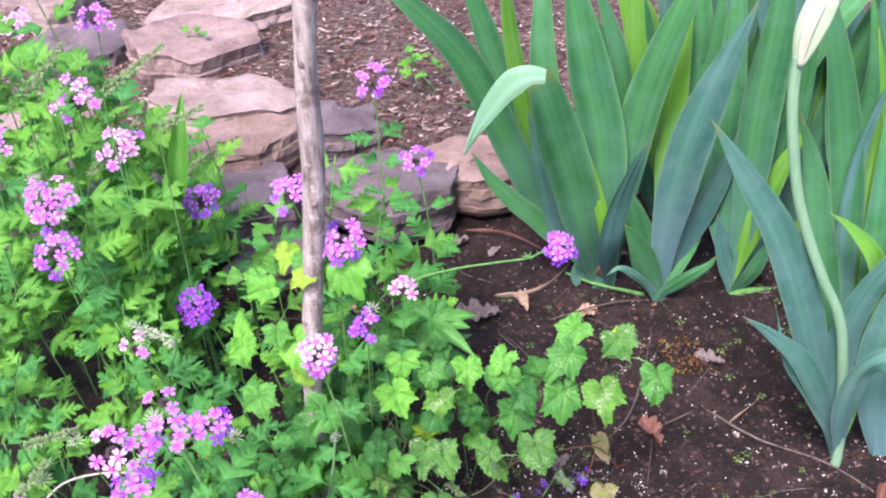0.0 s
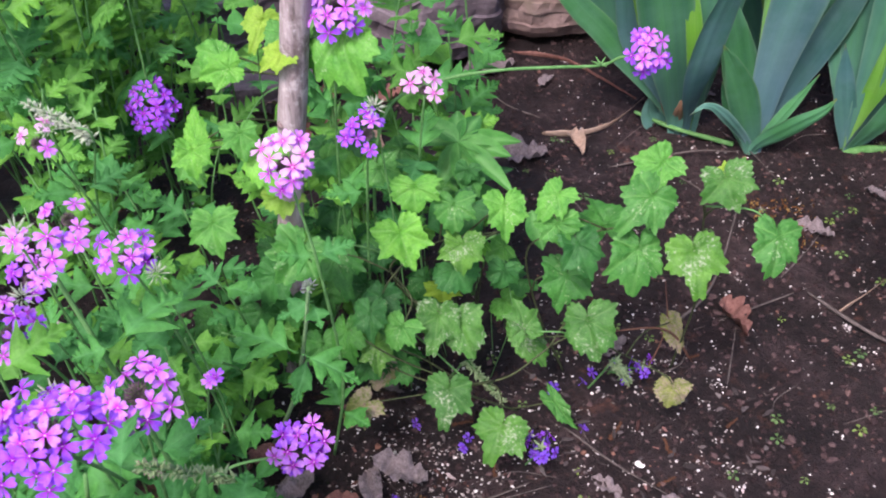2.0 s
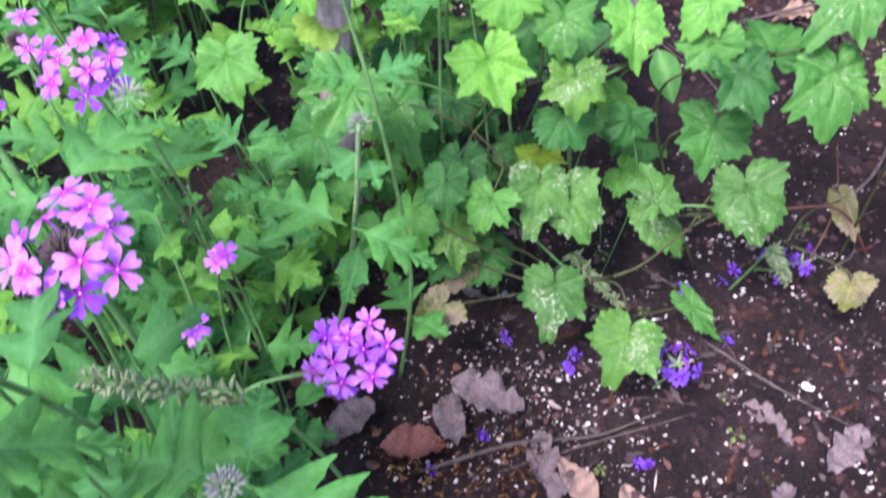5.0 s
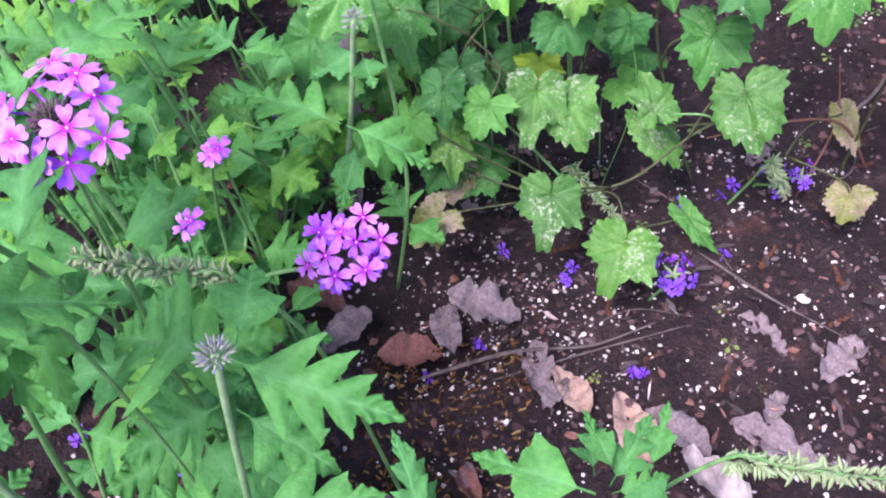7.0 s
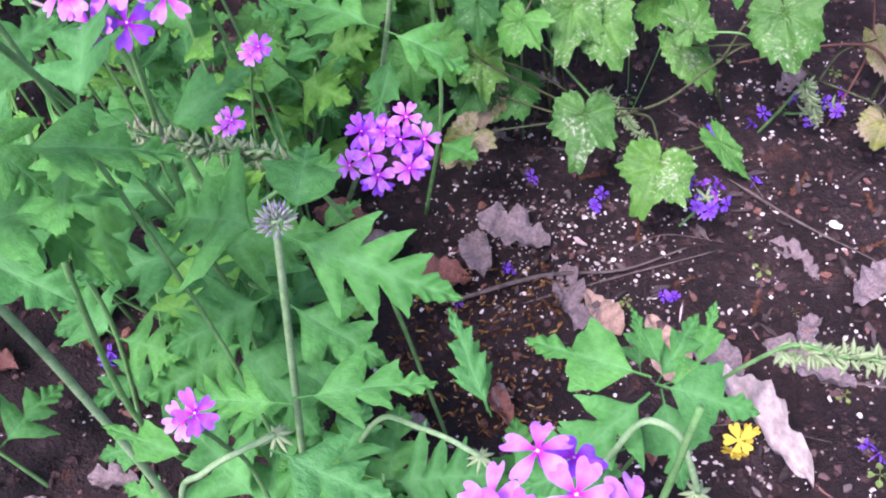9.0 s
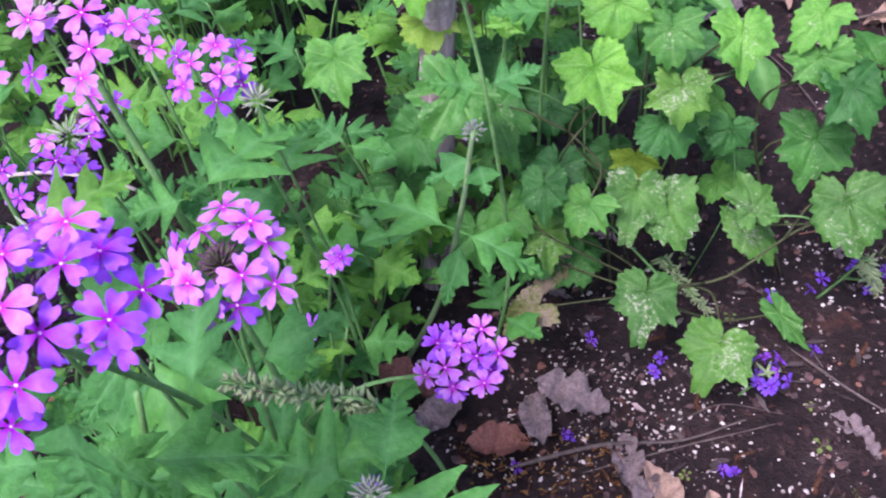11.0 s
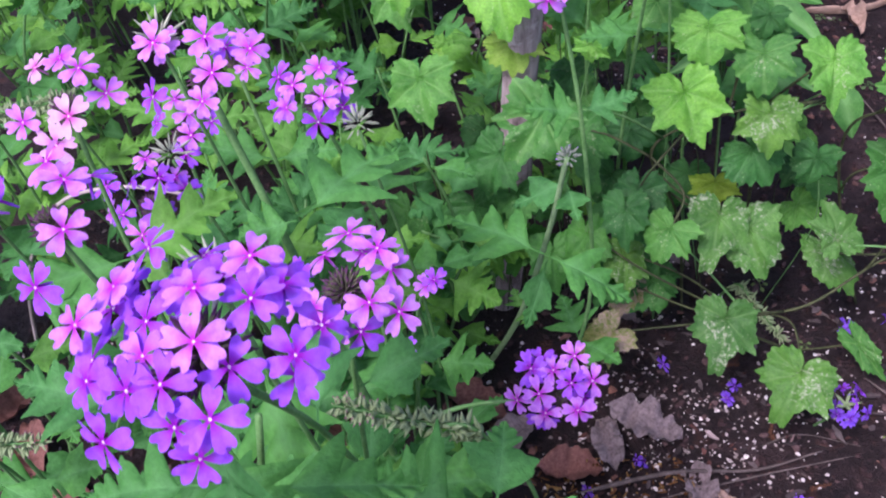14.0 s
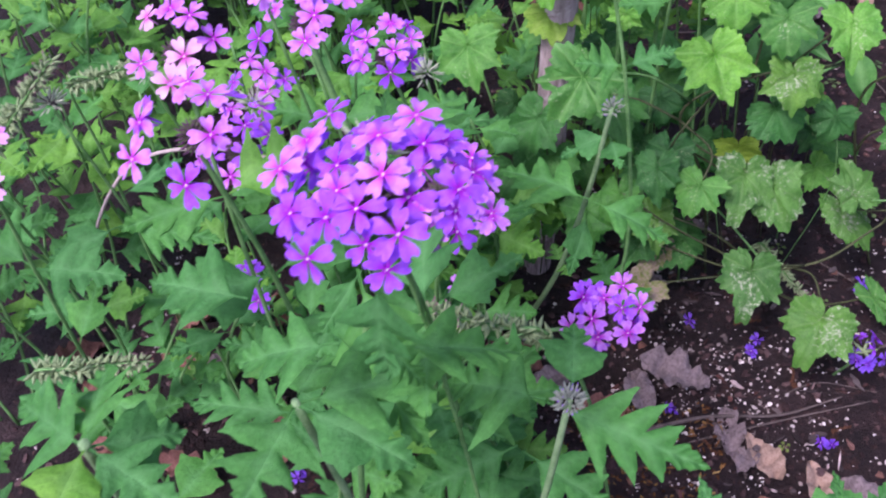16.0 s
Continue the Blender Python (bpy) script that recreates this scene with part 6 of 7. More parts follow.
def smooth_stalk_material(name, dark, light, streak):
    n = Nodes(name)
    co = n.coords(0.7)
    mp = n.put("ShaderNodeMapping")
    mp.inputs["Scale"].default_value = (160.0, 160.0, 10.0)
    n.link(co, mp.inputs["Vector"])
    fibre = n.noise(mp.outputs[0], 1.0, 4.0)
    c = n.ramp(n.noise(co, 12.0), [(0.3, dark), (0.7, light)])
    c = n.mix(n.ramp(fibre, [(0.5, (0, 0, 0)), (0.75, (0.6, 0.6, 0.6))]), c, streak)
    n.bump(fibre, 0.15, 0.001)
    return n.finish(c, 0.5, 0.12, 0.35)


STALK = smooth_stalk_material("iris_stalk_pale", (0.17, 0.36, 0.21), (0.26, 0.47, 0.29), (0.34, 0.54, 0.36))
SHEATH = smooth_stalk_material("iris_bud_sheath", (0.34, 0.52, 0.32), (0.55, 0.68, 0.50), (0.66, 0.70, 0.58))
PAPER = smooth_stalk_material("iris_bud_papery_edge", (0.46, 0.54, 0.38), (0.68, 0.70, 0.56), (0.56, 0.50, 0.40))


def iris_stalk(pts, bud):
    first = Vector(pts[0])
    pts = [tuple(first + Vector((0.0, 0.0, -first.z - 0.02)))] + list(pts)
    part("flower_stalk", tube("flower_stalk", pts, 0.0062, 0.0052, STALK, 8, 14), fan_d, label="smooth pale green bent flower stalk")
    line = smooth_line(bud, 7)
    v, f = tube_data(line, 0.0112, 0.0112, 16, 0.0, 0.75)
    v = [line[i // 16] + (p - line[i // 16]) * (0.34 + 0.90 * math.sin(math.pi * min(0.97, 0.02 + 0.75 * (i // 16) / (len(line) - 1))) ** 0.9) for i, p in enumerate(v)]
    part("bud", mesh_of("bud", v, f, [SHEATH]), fan_d, label="pale green and white bud sheath")
    for k, (r0, mat) in enumerate(((0.0050, PAPER), (0.0068, SHEATH))):
        o = Vector((-0.004 + 0.010 * k, -0.0125, 0.004))
        ln = smooth_line([Vector(bud[0]) + Vector((0, -0.006, -0.004)), Vector(bud[1]) + o * 0.9, Vector(bud[2]) + o * 1.05], 7)
        v, f = tube_data(ln, r0, r0, 10, 0.0, 0.22)
        v = [ln[i // 10] + (p - ln[i // 10]) * max(0.05, math.sin(math.pi * (i // 10 + 0.6) / (len(ln) + 0.2)) ** 0.6) for i, p in enumerate(v)]
        part("bract", mesh_of("bract", v, f, [mat]), fan_d, label="papery bract folded round the bud")


iris_stalk([(0.535, 0.892, 0.027), (0.514, 0.890, 0.169), (0.497, 0.888, 0.237), (0.472, 0.887, 0.288), (0.446, 0.886, 0.347), (0.426, 0.885, 0.404), (0.411, 0.884, 0.470), (0.404, 0.883, 0.519), (0.403, 0.882, 0.556)], [(0.403, 0.882, 0.549), (0.407, 0.881, 0.579), (0.417, 0.881, 0.607), (0.431, 0.880, 0.641)])
part("rhizome", tube("rhizome", [(0.242, 1.286, 0.006), (0.287, 1.255, 0.006), (0.353, 1.226, 0.006)], 0.0022, 0.0032, STEM, 6, 8, 0.2), fan_b, label="thin green root running over the soil")
part("rhizome", tube("rhizome", [(0.480, 1.228, -0.002), (0.510, 1.222, 0.009), (0.555, 1.238, -0.004)], 0.0065, 0.004, STEM, 6, 8, 0.2), fan_c, label="pale green root running over the soil")

# further iris fans behind
for x, y, lean, tall in ((0.42, 1.36, 0.0, 0.62), (0.58, 1.34, 0.08, 0.64), (0.70, 1.30, 0.05, 0.62), (0.66, 1.12, 0.12, 0.60), (0.80, 1.22, 0.1, 0.6), (0.50, 1.48, 0.0, 0.62), (0.78, 1.42, 0.05, 0.62)):
    fan = thing("iris_plant", (x, y, 0.0), "dense clump of fresh green iris leaves at the back", "iris", "irises")
    for k in range(9):
        a = (k - 4) / 4
        side = a * 0.20 + lean + rng.uniform(-0.03, 0.03)
        h = tall * (1 - 0.25 * abs(a)) * rng.uniform(0.85, 1.05)
        yy = rng.uniform(-0.06, 0.06)
        iris_leaf(fan, [(x + a * 0.02, y, -0.005), (x + a * 0.03 + side * 0.25, y + yy * 0.4, h * 0.4), (x + side * 0.7, y + yy * 0.8, h * 0.75), (x + side * 1.1, y + yy, h)], rng.uniform(0.034, 0.05), rng.choice((0, 0, 0, 2, 1, 1)))

# ---------------------------------------------------------------- litter on the soil
def dead_leaf_mesh(name, seed, lobes, mat):
    """A curled, creased dead leaf, lobed like oak or plain, 1 long."""
    r = random.Random(seed)
    n = 30
    verts, faces = [], []
    fold, roll, ph = r.uniform(0.7, 1.5), r.uniform(-1.6, 1.6), r.uniform(0, 6)
    arch = r.uniform(-0.3, 0.6)
    for i in range(n + 1):
        u = i / n
        env = 0.30 * math.sin(math.pi * u ** 0.85) ** 0.7 if 0 < u < 1 else 0.012
        sides = []
        for s in (-1, 1):
            cut = abs(math.cos(u * math.pi * lobes + ph + 0.35 * s)) ** 0.6 if lobes else 1.0
            sides.append(max(0.012, env * (0.50 + 0.50 * cut) * (1 + 0.10 * noise.noise(Vector((u * 9, s * 3, seed))))))
        for c in (-1, -0.66, -0.33, 0, 0.33, 0.66, 1):
            w = sides[1 if c > 0 else 0] * c
            v = Vector((w, u - 0.5, 0))
            z = fold * abs(w) * 0.55 + roll * w * (u - 0.4) + arch * (0.25 - (u - 0.5) ** 2) + 0.13 * noise.noise(Vector((w * 5, u * 5, seed + 2))) + 0.05 * noise.noise(Vector((w * 14, u * 14, seed))) + 0.03 * math.sin(u * 34) * abs(c) - 0.035 * (c == 0)
            verts.append((w * (1 - 0.25 * abs(c) * fold), u - 0.5, z))
    for i in range(n):
        for k in range(6):
            a = i * 7 + k
            faces.append((a, a + 1, a + 8, a + 7))
    return mesh_of(name, verts, faces, [mat])


DEAD_MESH = [dead_leaf_mesh("dead_leaf", s, l, m) for s, l, m in ((1, 3, DEAD), (2, 4, DEAD_RED), (3, 0, DEAD), (4, 0, DEAD_TAN), (5, 0, DEAD_TAN), (6, 0, DEAD_RED), (9, 2, BLEACHED))]


def dead_leaf(x, y, size, turn, kind, label, lift=0.004, tilt=0.0, wide=1.0):
    ob = new("dead_leaf", DEAD_MESH[kind])
    ob.matrix_basis = pose(x, y, ground_z(x, y) + lift, tilt, rng.uniform(-8, 8), turn) @ Matrix.Diagonal((size * wide * 0.85, size * 0.85, size * 0.85, 1))
    tagged(ob, label, "dead leaf", "fallen leaves")


def twig(pts, r, label, mat=TWIG, flat=1.0):
    pts = [Vector((p[0], p[1], ground_z(p[0], p[1]) + p[2])) for p in pts]
    o = pts[0].copy()
    line = smooth_line([p - o for p in pts], 7)
    v, f = tube_data(line, r, r * 0.35, 8, 0.3, flat)
    for k in range(24):
        v[k] = line[k // 8].lerp(v[k], (0.25, 0.6, 0.85)[k // 8])
    ob = new("twig", mesh_of("twig", v, f, [mat]))
    ob.matrix_basis = Matrix.Translation(o)
    tagged(ob, label, "twig", "twigs")


straw = thing("dry_stalk", (-0.430, 0.745, 0.0), "pale dry straw-coloured stalk arching among the leaves", "stalk")
part("stem", tube("stem", [(-0.430, 0.745, 0.0), (-0.385, 0.730, 0.110), (-0.330, 0.721, 0.188), (-0.280, 0.720, 0.209), (-0.240, 0.721, 0.205), (-0.2243, 0.7213, 0.1984)], 0.0013, 0.0011, BLEACHED), straw)
dead_leaf(0.318, 0.945, 0.062, 200, 1, "red-brown lobed dead leaf lying on the soil", wide=1.5)
dead_leaf(0.010, 0.742, 0.060, 75, 0, "grey-brown curled lobed dead leaf on the soil", 0.010, 12, 1.2)
dead_leaf(-0.012, 0.722, 0.050, 20, 2, "grey-brown curled dead leaf on the soil", 0.010, -10)
dead_leaf(-0.034, 0.705, 0.050, 100, 5, "smooth red-brown dead leaf on the soil", 0.008, 8, 1.3)
dead_leaf(0.068, 0.685, 0.046, 35, 3, "narrow tan dead leaf on the soil", 0.006)
dead_leaf(0.047, 0.700, 0.050, 10, 0, "grey-brown dead leaf on the soil", 0.006)
dead_leaf(0.130, 0.660, 0.055, 50, 2, "dry grey-brown dead leaf on the soil", 0.006)
dead_leaf(0.155, 0.612, 0.100, 213, 6, "large bleached papery dead leaf on the soil", 0.012, 5, 0.62)
dead_leaf(0.105, 0.66, 0.060, 20, 3, "smooth tan dead leaf on the soil", 0.008, 0, 1.0)
dead_leaf(0.185, 0.655, 0.065, 60, 0, "grey crumpled dead leaf on the soil", 0.006, 0, 0.8)
dead_leaf(0.228, 0.715, 0.050, 140, 0, "grey-violet crumpled dead leaf on the soil", 0.006, 0, 1.1)
dead_leaf(0.185, 0.745, 0.035, 60, 0, "crumbled grey dead leaf on the soil", 0.004)
dead_leaf(0.200, 0.905, 0.040, 140, 0, "grey dead leaf half buried in the soil", 0.004)
dead_leaf(0.100, 1.195, 0.085, 95, 0, "grey-pink lobed dead leaf beside the iris", 0.006, 0, 1.2)
dead_leaf(0.168, 1.215, 0.052, 20, 4, "pale tan dead leaf beside the iris", 0.006)
dead_leaf(0.26, 1.19, 0.055, 120, 3, "tan dead leaf at the foot of the iris", 0.006)
dead_leaf(0.06, 1.38, 0.085, 110, 0, "grey lobed dead leaf below the stones", 0.006, 0, 1.2)
for x, y, turn, kind in ((-0.16, 1.22, 30, 1), (-0.11, 1.24, 100, 5), (-0.19, 1.18, 160, 1), (-0.08, 1.20, 60, 4), (-0.14, 1.29, 10, 5), (-0.06, 1.30, 120, 1), (-0.20, 1.27, 75, 4), (-0.10, 1.17, 200, 5)):
    dead_leaf(x, y, 0.065, turn, kind, "red-brown dead leaf lying below the stones", 0.006, rng.uniform(-10, 10), 1.1)
for x, y, turn, kind, size in ((-0.39, 0.66, 30, 5, 0.07), (-0.36, 0.635, 100, 1, 0.06), (-0.42, 0.70, 160, 5, 0.06), (-0.335, 0.70, 60, 1, 0.06), (-0.185, 0.71, 10, 5, 0.06), (-0.34, 0.76, 120, 1, 0.06), (-0.10, 0.74, 75, 5, 0.055), (-0.075, 0.715, 140, 2, 0.05), (-0.25, 0.66, 20, 5, 0.06), (-0.30, 0.62, 80, 1, 0.055)):
    dead_leaf(x, y, size, turn, kind, "red-brown dead leaf lying under the verbena", 0.006, rng.uniform(-14, 14), 1.2)
dead_leaf(0.42, 1.08, 0.050, 60, 0, "grey dead leaf on the soil", 0.004)
twig([(0.418, 0.958, 0.004), (0.445, 0.980, 0.008), (0.478, 1.012, 0.004)], 0.0055, "flat tan strip of dead leaf on the soil", DEAD_TAN, 0.2)
dead_leaf(0.57, 0.83, 0.070, 150, 5, "red-brown dead leaf at the foot of the iris", 0.006, 0, 0.6)
for k in range(34):
    if k < 10 or k > 25:
        x, y = rng.uniform(-0.35, 0.02), rng.uniform(0.45, 0.85)
    elif k < 18:
        x, y = rng.uniform(-0.02, 0.28), rng.uniform(0.55, 0.80)
    else:
        x, y = rng.uniform(-0.35, 0.55), rng.uniform(0.85, 1.36)
    dead_leaf(x, y, rng.uniform(0.02, 0.038), rng.uniform(0, 360), rng.choice((0, 1, 2, 2, 5)), "dry brown dead leaf on the soil", 0.004, rng.uniform(-12, 12))


twig([(-0.03, 0.690, 0.004), (0.03, 0.708, 0.004), (0.08, 0.722, 0.005), (0.12, 0.740, 0.004)], 0.0017, "thin grey-brown twig on the soil")
twig([(0.150, 0.800, 0.004), (0.19, 0.765, 0.005), (0.235, 0.735, 0.004)], 0.0013, "thin dark twig on the soil")
twig([(0.255, 0.93, 0.003), (0.30, 0.985, 0.01), (0.345, 1.12, 0.004), (0.36, 1.20, 0.004)], 0.0018, "curved brown twig lying on the soil")
twig([(0.395, 0.985, 0.004), (0.45, 0.93, 0.006), (0.53, 0.885, 0.004), (0.60, 0.80, 0.004)], 0.0022, "long thin brown twig beside the iris")
twig([(0.129, 1.2475, 0.004), (0.176, 1.247, 0.006), (0.215, 1.2645, 0.010), (0.2555, 1.3214, 0.004)], 0.0062, "curved strip of dry tan leaf on the soil", DEAD_TAN, 0.18)
twig([(0.09, 1.40, 0.01), (0.16, 1.385, 0.016), (0.245, 1.31, 0.01)], 0.0045, "curved strip of dry leaf below the iris", DEAD_RED, 0.2)
twig([(0.205, 1.175, 0.004), (0.30, 1.20, 0.008), (0.36, 1.215, 0.004)], 0.0016, "thin dry stalk on the soil")
twig([(0.22, 0.86, 0.0), (0.24, 0.885, 0.05), (0.235, 0.90, 0.10)], 0.0011, "thin upright dry stalk", STEM_RED)
twig([(0.30, 0.86, 0.003), (0.31, 0.90, 0.005), (0.318, 0.935, 0.003)], 0.0011, "thin dry stalk on the soil")
twig([(0.27, 0.88, 0.01), (0.24, 0.872, 0.06), (0.20, 0.862, 0.07), (0.15, 0.85, 0.06)], 0.0014, "thin brown trailing vine stem", STEM_RED)
for k in range(34):
    x, y, w, l = rng.uniform(-0.3, 0.5), rng.uniform(0.5, 1.36), rng.uniform(0, 6.28), rng.uniform(0.02, 0.07)
    dx, dy = l * math.cos(w), l * math.sin(w)
    twig([(x - dx, y - dy, 0.002), (x + rng.uniform(-0.01, 0.01), y + rng.uniform(-0.01, 0.01), 0.004), (x + dx, y + dy, 0.002)], rng.uniform(0.0006, 0.0013), "thin dry twig on the soil")


# fallen violet florets and a low violet sprig
def low_sprig(x, y, z, count, label):
    p = thing("violet_sprig", (x, y, 0.0), label, "flower", "violet sprigs")
    part("stem", tube("stem", [(x - 0.012, y + 0.01, 0.0), (x - 0.004, y + 0.004, z * 0.6), (x, y, z)], 0.001, 0.0008, STEM), p)
    for k in range(count):
        w = k * 2.4
        q = Vector((x + 0.013 * math.cos(w) * (0.4 + 0.6 * (k % 2)), y + 0.012 * math.sin(w), z + rng.uniform(-0.003, 0.007)))
        n = Vector((math.cos(w) * 1.1, math.sin(w) * 0.9 - 0.3, rng.uniform(0.1, 0.8))).normalized()
        part("floret", rng.choice(FLORET), p, basis(q, n.orthogonal(), n, 0.0056, 0.0056, 0.0056), "", PETAL[3] if k % 3 else PETAL[1])
    for k in range(5):
        d = Vector((math.cos(k * 1.26), math.sin(k * 1.26), 0.5)).normalized()
        part("bract", POD, p, basis((x, y, z), d.orthogonal(), d, 0.006, 0.006, 0.009))


low_sprig(0.128, 0.752, 0.040, 11, "low sprig of blue-violet florets over the soil")
low_sprig(0.222, 0.868, 0.012, 5, "fading sprig of blue-violet florets on the soil")
low_sprig(0.205, 0.862, 0.010, 3, "fading sprig of blue-violet florets on the soil")
for x, y, n in ((0.111, 0.703, 2), (0.175, 0.855, 2), (0.135, 0.845, 2), (0.02, 0.79, 1), (0.062, 0.775, 2), (0.17, 0.80, 1), (-0.02, 0.69, 1), (0.005, 0.715, 2), (-0.13, 0.60, 2), (-0.17, 0.62, 2), (-0.22, 0.63, 2), (-0.09, 0.72, 1), (0.21, 0.605, 2), (-0.25, 0.80, 2), (-0.30, 0.85, 1), (-0.17, 0.92, 2)):
    for k in range(n):
        xx, yy = x + rng.uniform(-0.008, 0.008), y + rng.uniform(-0.008, 0.008)
        ob = new("fallen_floret", rng.choice(FLORET))
        ob.material_slots[0].link = "OBJECT"
        ob.material_slots[0].material = PETAL[3]
        v = Vector((rng.uniform(-1, 1), rng.uniform(-1, 0.6), 0.55)).normalized()
        ob.matrix_basis = basis((xx, yy, ground_z(xx, yy) + 0.004), v.orthogonal(), v, 0.0062, 0.0045, 0.008)
        tagged(ob, "fallen blue-violet floret on the dark soil", "petal", "fallen florets")

# little yellow blossoms lying at the edge of the foliage
YELLOW = plain_material("blossom_yellow", (0.70, 0.52, 0.02), (0.88, 0.74, 0.10), 0.6, 300.0, 0.2, 0.2)
for x, y, s in ((0.143, 0.604, 0.0058), (0.148, 0.609, 0.0046), (0.140, 0.597, 0.0046)):
    ob = new("yellow_blossom", FLORET[int(s * 1e5) % 3])
    for slot in ob.material_slots:
        slot.link = "OBJECT"
        slot.material = YELLOW
    ob.matrix_basis = pose(x, y, ground_z(x, y) + s * 0.9, rng.uniform(10, 40), rng.uniform(-20, 20), rng.uniform(0, 360)) @ Matrix.Diagonal((s * 1.6, s * 1.6, s, 1))
    tagged(ob, "small yellow blossom lying on the soil", "blossom", "yellow blossoms")
# rusty dried catkins crumbling into the soil
def catkin_mesh(name, seed):
    """A bent, knobbly dried catkin, 2 long, lying along z."""
    r = random.Random(seed)
    line = smooth_line([(0, 0, -1), (r.uniform(-0.2, 0.2), r.uniform(-0.1, 0.1), -0.3), (r.uniform(-0.2, 0.2), r.uniform(-0.1, 0.1), 0.4), (0, 0, 1)], 12)
    v, f = tube_data(line, 0.17, 0.07, 9)
    v = [line[i // 9] + (p - line[i // 9]) * (0.35 + 1.5 * ((i // 9 + i % 2 * 1.5) % 3 < 1.5) * r.uniform(0.1, 1.2)) for i, p in enumerate(v)]
    return mesh_of(name, v, f, [CATKIN], smooth=False)


CATKIN_MESH = [catkin_mesh("dry_catkin", s) for s in (2, 6)]
for x, y, turn in ((0.050, 0.83, 80), (0.118, 0.715, 20), (0.195, 0.80, 60), (0.24, 0.79, 120), (0.235, 0.75, 30), (0.035, 0.69, 140), (0.06, 0.80, 10), (0.16, 0.70, 75), (0.30, 0.82, 45), (0.09, 0.755, 100), (0.27, 0.90, 15), (0.01, 0.76, 60)):
    ob = new("dry_catkin", CATKIN_MESH[int(turn) % 2])
    s = rng.uniform(0.006, 0.011)
    ob.matrix_basis = pose(x, y, ground_z(x, y) + s * 0.2, 0, 84, turn) @ Matrix.Diagonal((s, s, s, 1))
    tagged(ob, "rusty dried catkin lying on the dark soil", "catkin", "fallen catkins")

# tiny seedlings
SPROUT_LEAF = leaf_material("sprout_leaf_pale", (0.11, 0.23, 0.07), (0.20, 0.33, 0.12), (0.22, 0.34, 0.15), 0.6, 0.25, spec=0.25)
SPROUT = []
for s in (1, 2):
    r = random.Random(s)
    verts, faces = [], []
    for k in range(3 + s):
        w = k * 6.283 / (3 + s) + r.uniform(-0.3, 0.3)
        i0 = len(verts)
        for q, ww in ((0.05, 0.02), (0.42, 0.04), (0.58, 0.24), (0.82, 0.26), (1.0, 0.06)):
            for c in (-1, 0, 1):
                x, y = q, ww * c
                verts.append((x * math.cos(w) - y * math.sin(w), x * math.sin(w) + y * math.cos(w), 0.55 + 0.2 * q - 0.3 * q * q + 0.06 * abs(c)))
        for i in range(4):
            for c in range(2):
                a = i0 + i * 3 + c
                faces.append((a, a + 1, a + 4, a + 3))
    SPROUT.append(mesh_of("sprout", verts, faces, [SPROUT_LEAF], attrs={"vein": [0.0] * len(verts)}))
for k in range(84):
    x, y = (rng.uniform(0.08, 0.55), rng.uniform(0.58, 1.25)) if k < 46 or k % 2 else (rng.uniform(-0.15, 0.35), rng.uniform(1.62, 2.2))
    ob = new("sprout", SPROUT[k % 2])
    s = rng.uniform(0.004, 0.0075)
    ob.matrix_basis = pose(x, y, ground_z(x, y) - s * 0.25, 0, 0, rng.uniform(0, 360)) @ Matrix.Diagonal((s, s, s, 1))
    tagged(ob, "tiny pale green weed sprout in the soil", "weed", "weed sprouts")
# taller weeds on the path
for x, y in ((-0.30, 2.25), (-0.05, 2.32), (-0.45, 1.92), (0.02, 2.25), (-0.22, 2.30), (0.05, 1.75), (-0.38, 2.18)):
    for k in range(3):
        shoot((x + rng.uniform(-0.03, 0.03), y + rng.uniform(-0.03, 0.03), 0.09), (x + rng.uniform(-0.05, 0.05), y + rng.uniform(-0.05, 0.02), 0.09 + rng.uniform(0.04, 0.09)), 2, 0.032, 0.5, light=0.9, label="small light green weed growing on the path")

# ---------------------------------------------------------------- grains and crumbs, too many to count
def grains(name, spots, low, high, mat, label, category, flat=0.7, sides=5, sharp=0.3):
    verts, faces = [], []
    for x, y in spots:
        r = low * (high / low) ** (rng.random() ** 1.6)
        z = ground_z(x, y) + r * 0.25 * flat
        i0 = len(verts)
        ex, ang = rng.uniform(0.8, 1.7), rng.uniform(0, 3.14)
        ca, sa = math.cos(ang), math.sin(ang)
        for q, h in ((0.75, -0.55), (1.0, 0.15), (0.55, 0.8)):
            for k in range(sides):
                w = 6.283 * k / sides + h
                rr = r * q * rng.uniform(1 - sharp, 1 + sharp)
                a, b = rr * math.cos(w) * ex, rr * math.sin(w)
                verts.append((x + a * ca - b * sa, y + a * sa + b * ca, z + r * flat * h))
        for i in range(2):
            for k in range(sides):
                k2 = (k + 1) % sides
                faces.append((i0 + i * sides + k, i0 + i * sides + k2, i0 + (i + 1) * sides + k2, i0 + (i + 1) * sides + k))
        faces.append(tuple(i0 + 2 * sides + k for k in range(sides)))
    ob = new(name, mesh_of(name, verts, faces, [mat], smooth=False))
    return tagged(ob, label, category, kind="stuff")


def bed_spot():
    return rng.uniform(-0.45, 0.70), rng.uniform(0.45, 1.48)


def clumped(count, size=0.03):
    out = []
    while len(out) < count:
        x, y = bed_spot()
        if noise.noise(Vector((x / size / 2, y / size / 2, 5))) + rng.uniform(-0.5, 0.35) > 0:
            out.append((x, y))
    return out


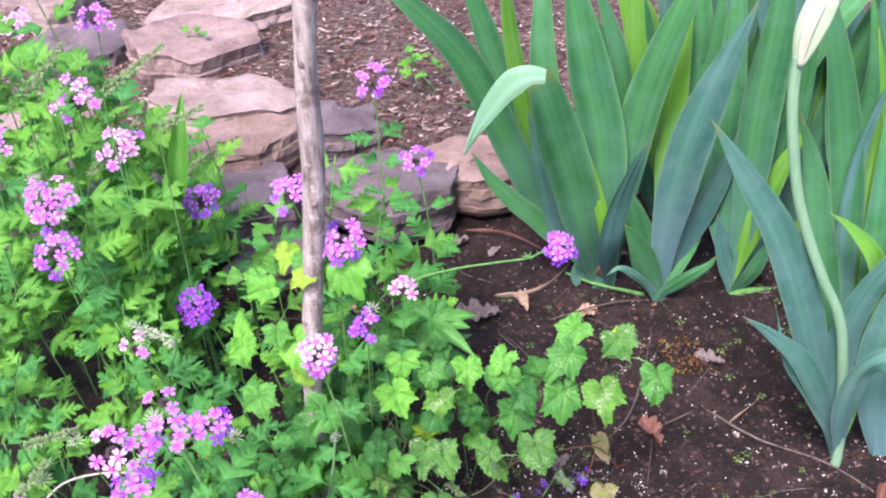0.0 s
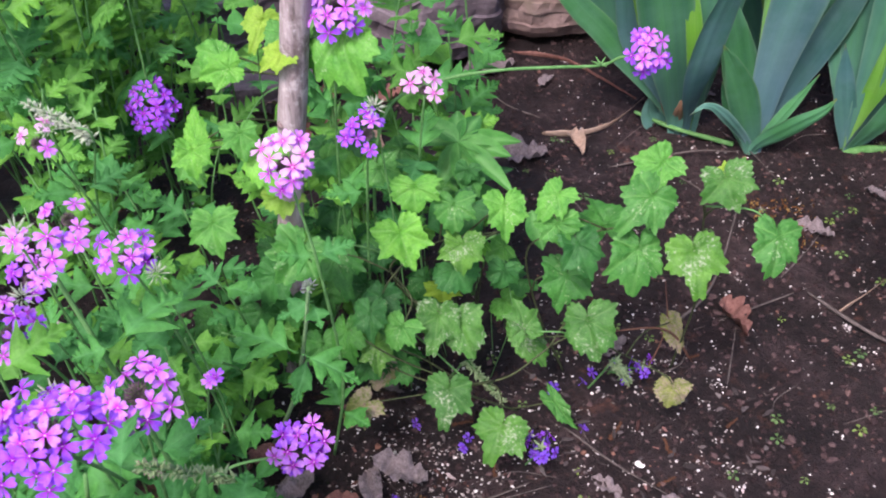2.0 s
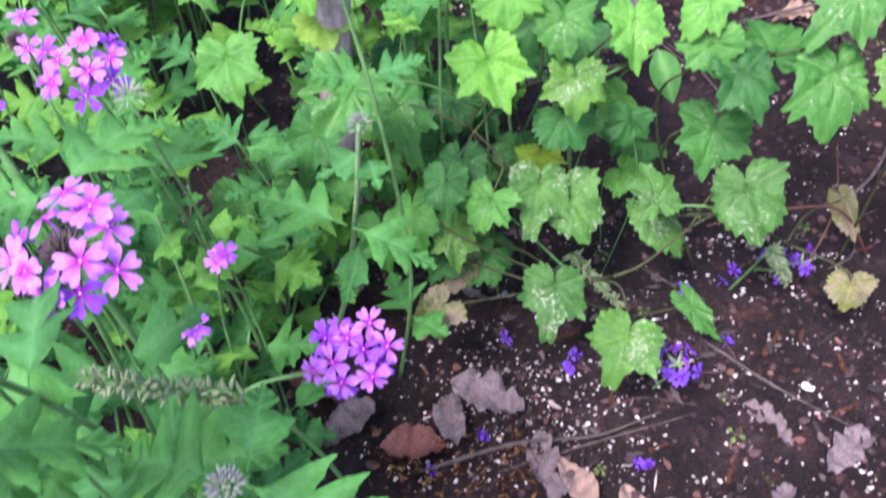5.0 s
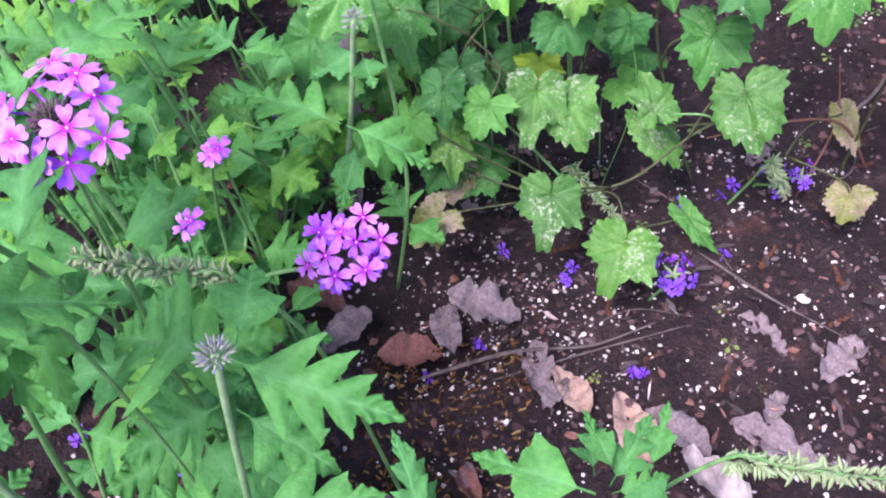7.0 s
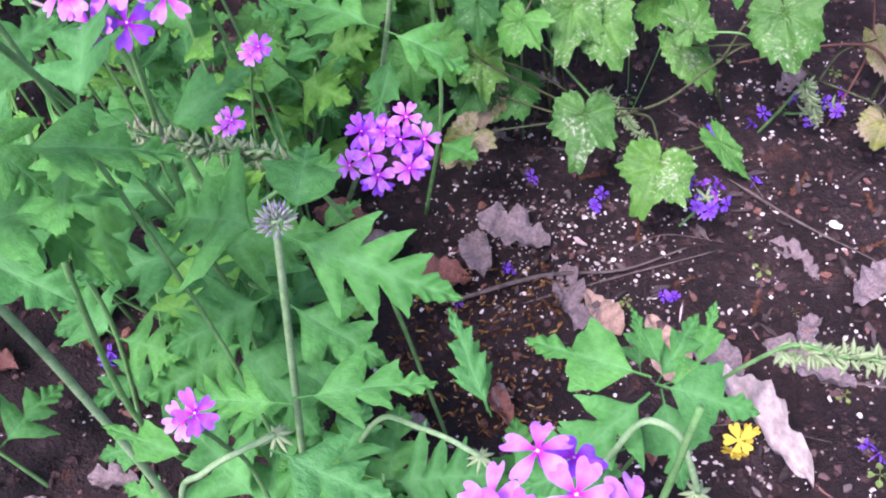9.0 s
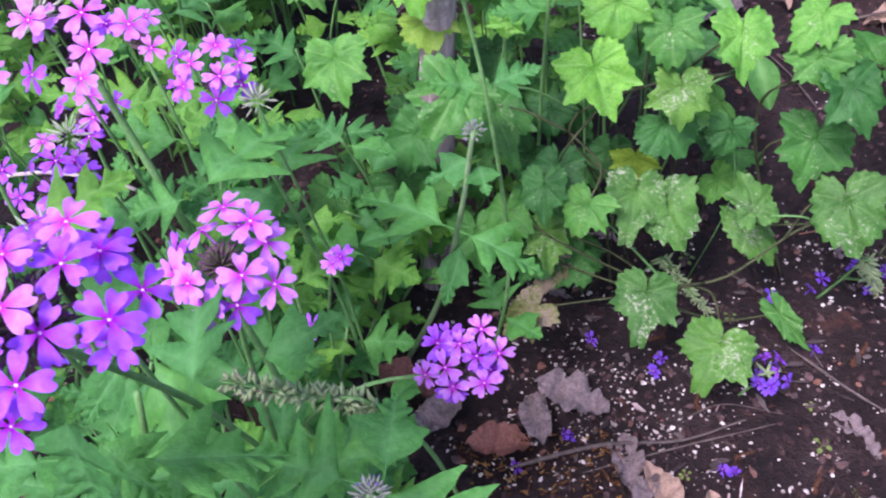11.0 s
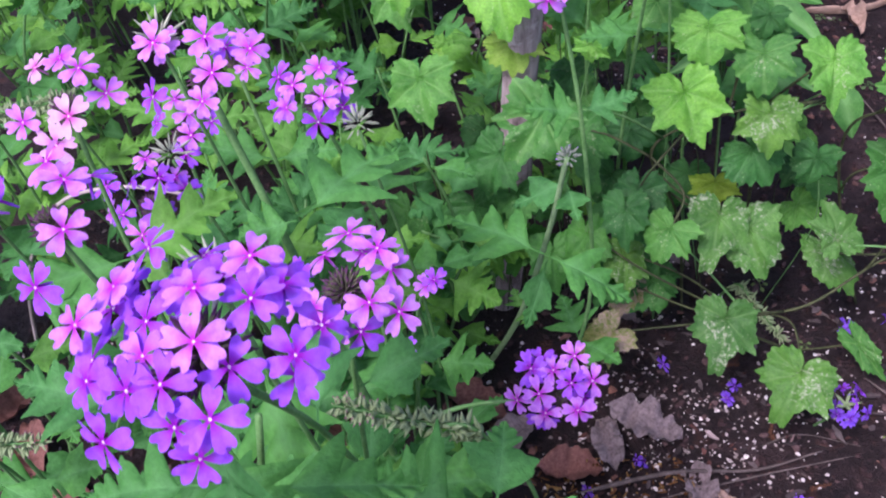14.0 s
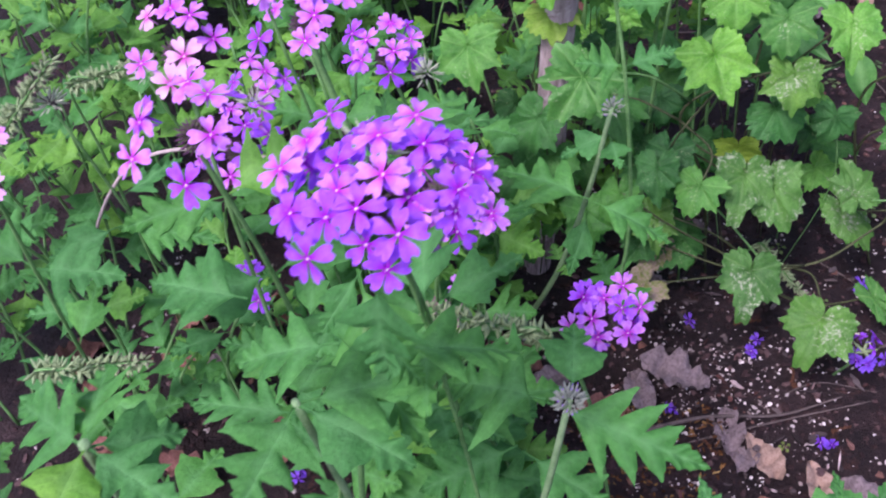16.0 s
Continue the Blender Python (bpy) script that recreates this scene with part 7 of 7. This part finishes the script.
grains("soil_crumbs", [bed_spot() for _ in range(20000)], 0.0006, 0.0030, CLOD, "dark brown crumbs of moist garden soil", "soil", 0.85, 6, 0.5)
clusters = []
for k in range(620):
    x, y = bed_spot()
    if k > 430:
        x, y = rng.uniform(-0.05, 0.30), rng.uniform(0.55, 0.90)
    for _ in range(rng.randint(3, 9)):
        clusters.append((x + rng.gauss(0, 0.004), y + rng.gauss(0, 0.004)))
near_spots = [(rng.uniform(-0.12, 0.26), rng.uniform(0.55, 0.9)) for _ in range(480)] + [(rng.gauss(0.03, 0.045), rng.gauss(0.745, 0.03)) for _ in range(420)]
grains("perlite_grains", clumped(1700, 0.022) + [(rng.uniform(0.15, 0.7), rng.uniform(0.85, 1.35)) for _ in range(700)] + near_spots + clusters, 0.0004, 0.0015, GRIT, "small white perlite grains scattered in dark soil", "perlite", 0.8, 5, 0.5)
for x, y, s in ((0.214, 0.766, 0.0031), (0.068, 0.672, 0.0022), (0.03, 0.665, 0.0022), (0.018, 0.735, 0.0022), (-0.03, 0.735, 0.0024), (0.075, 0.735, 0.0022)):
    ob = grains("white_pebble", [(x, y)], s, s * 1.01, PERLITE, "small white pebble on the dark soil", "pebble", 0.6, 8, 0.25)
    ob["kind"] = "thing"


def chips(name, count, mat, box, label, big=1.0, broad=1.0):
    verts, faces = [], []
    for _ in range(count):
        x, y = rng.uniform(box[0], box[1]), rng.uniform(box[2], box[3])
        l, w, t = big * rng.uniform(0.005, 0.022) * rng.random() ** 0.7 + 0.002, big * broad * rng.uniform(0.0015, 0.005), rng.uniform(0.0006, 0.0018)
        m = pose(x, y, ground_z(x, y) + t + rng.uniform(0, 0.004), rng.uniform(-16, 16), rng.uniform(-16, 16), rng.uniform(0, 360))
        i0 = len(verts)
        j = [rng.uniform(0.6, 1.1) for _ in range(4)]
        ring = [(math.cos(k * 1.0472 + 0.5 * j[k % 4]) * l * 0.5 * rng.uniform(0.45, 1.15), math.sin(k * 1.0472) * w * 0.55 * rng.uniform(0.4, 1.3)) for k in range(6)]
        warp = rng.uniform(-0.3, 0.5)
        for h in (-1, 1):
            for a, b in ring:
                verts.append(m @ Vector((a, b, h * t * 0.5 + warp * (a * a / l + b * b / w))))
        faces.append(tuple(i0 + 6 + k for k in range(6)))
        faces += [(i0 + k, i0 + (k + 1) % 6, i0 + 6 + (k + 1) % 6, i0 + 6 + k) for k in range(6)]
    ob = new(name, mesh_of(name, verts, faces, [mat], smooth=False))
    tagged(ob, label, "bark litter", kind="stuff")


chips("path_scraps", 900, CHIP_PALE, (-0.9, 0.75, 1.58, 2.6), "pale dry leaf scraps scattered on the path", 1.3)
chips("path_litter", 8000, CHIP, (-0.9, 0.75, 1.56, 2.6), "reddish brown bark and leaf litter covering the path", 1.5)
chips("bed_scraps", 60, CHIP, (-0.12, 0.30, 0.50, 0.82), "pale dry leaf scraps scattered on the soil", 0.75)
chips("bed_litter", 1500, CHIP_DARK, (-0.40, 0.65, 0.45, 1.47), "scattered brown bark chips and plant scraps on soil", 0.42)
chips("leaf_fragments", 260, CHIP_LEAF, (0.00, 0.34, 0.54, 0.86), "grey-brown fragments of rotting leaves on the soil", 1.0, 1.1)
chips("rusty_crumbs", 420, CHIP_RUST, (-0.06, 0.045, 0.60, 0.72), "rusty yellow-brown crumbs of dry catkins", 0.35)
chips("dry_crumbs", 160, CHIP_RUST, (0.355, 0.425, 1.05, 1.13), "rusty brown crumbs of dry leaves on the soil", 0.45)
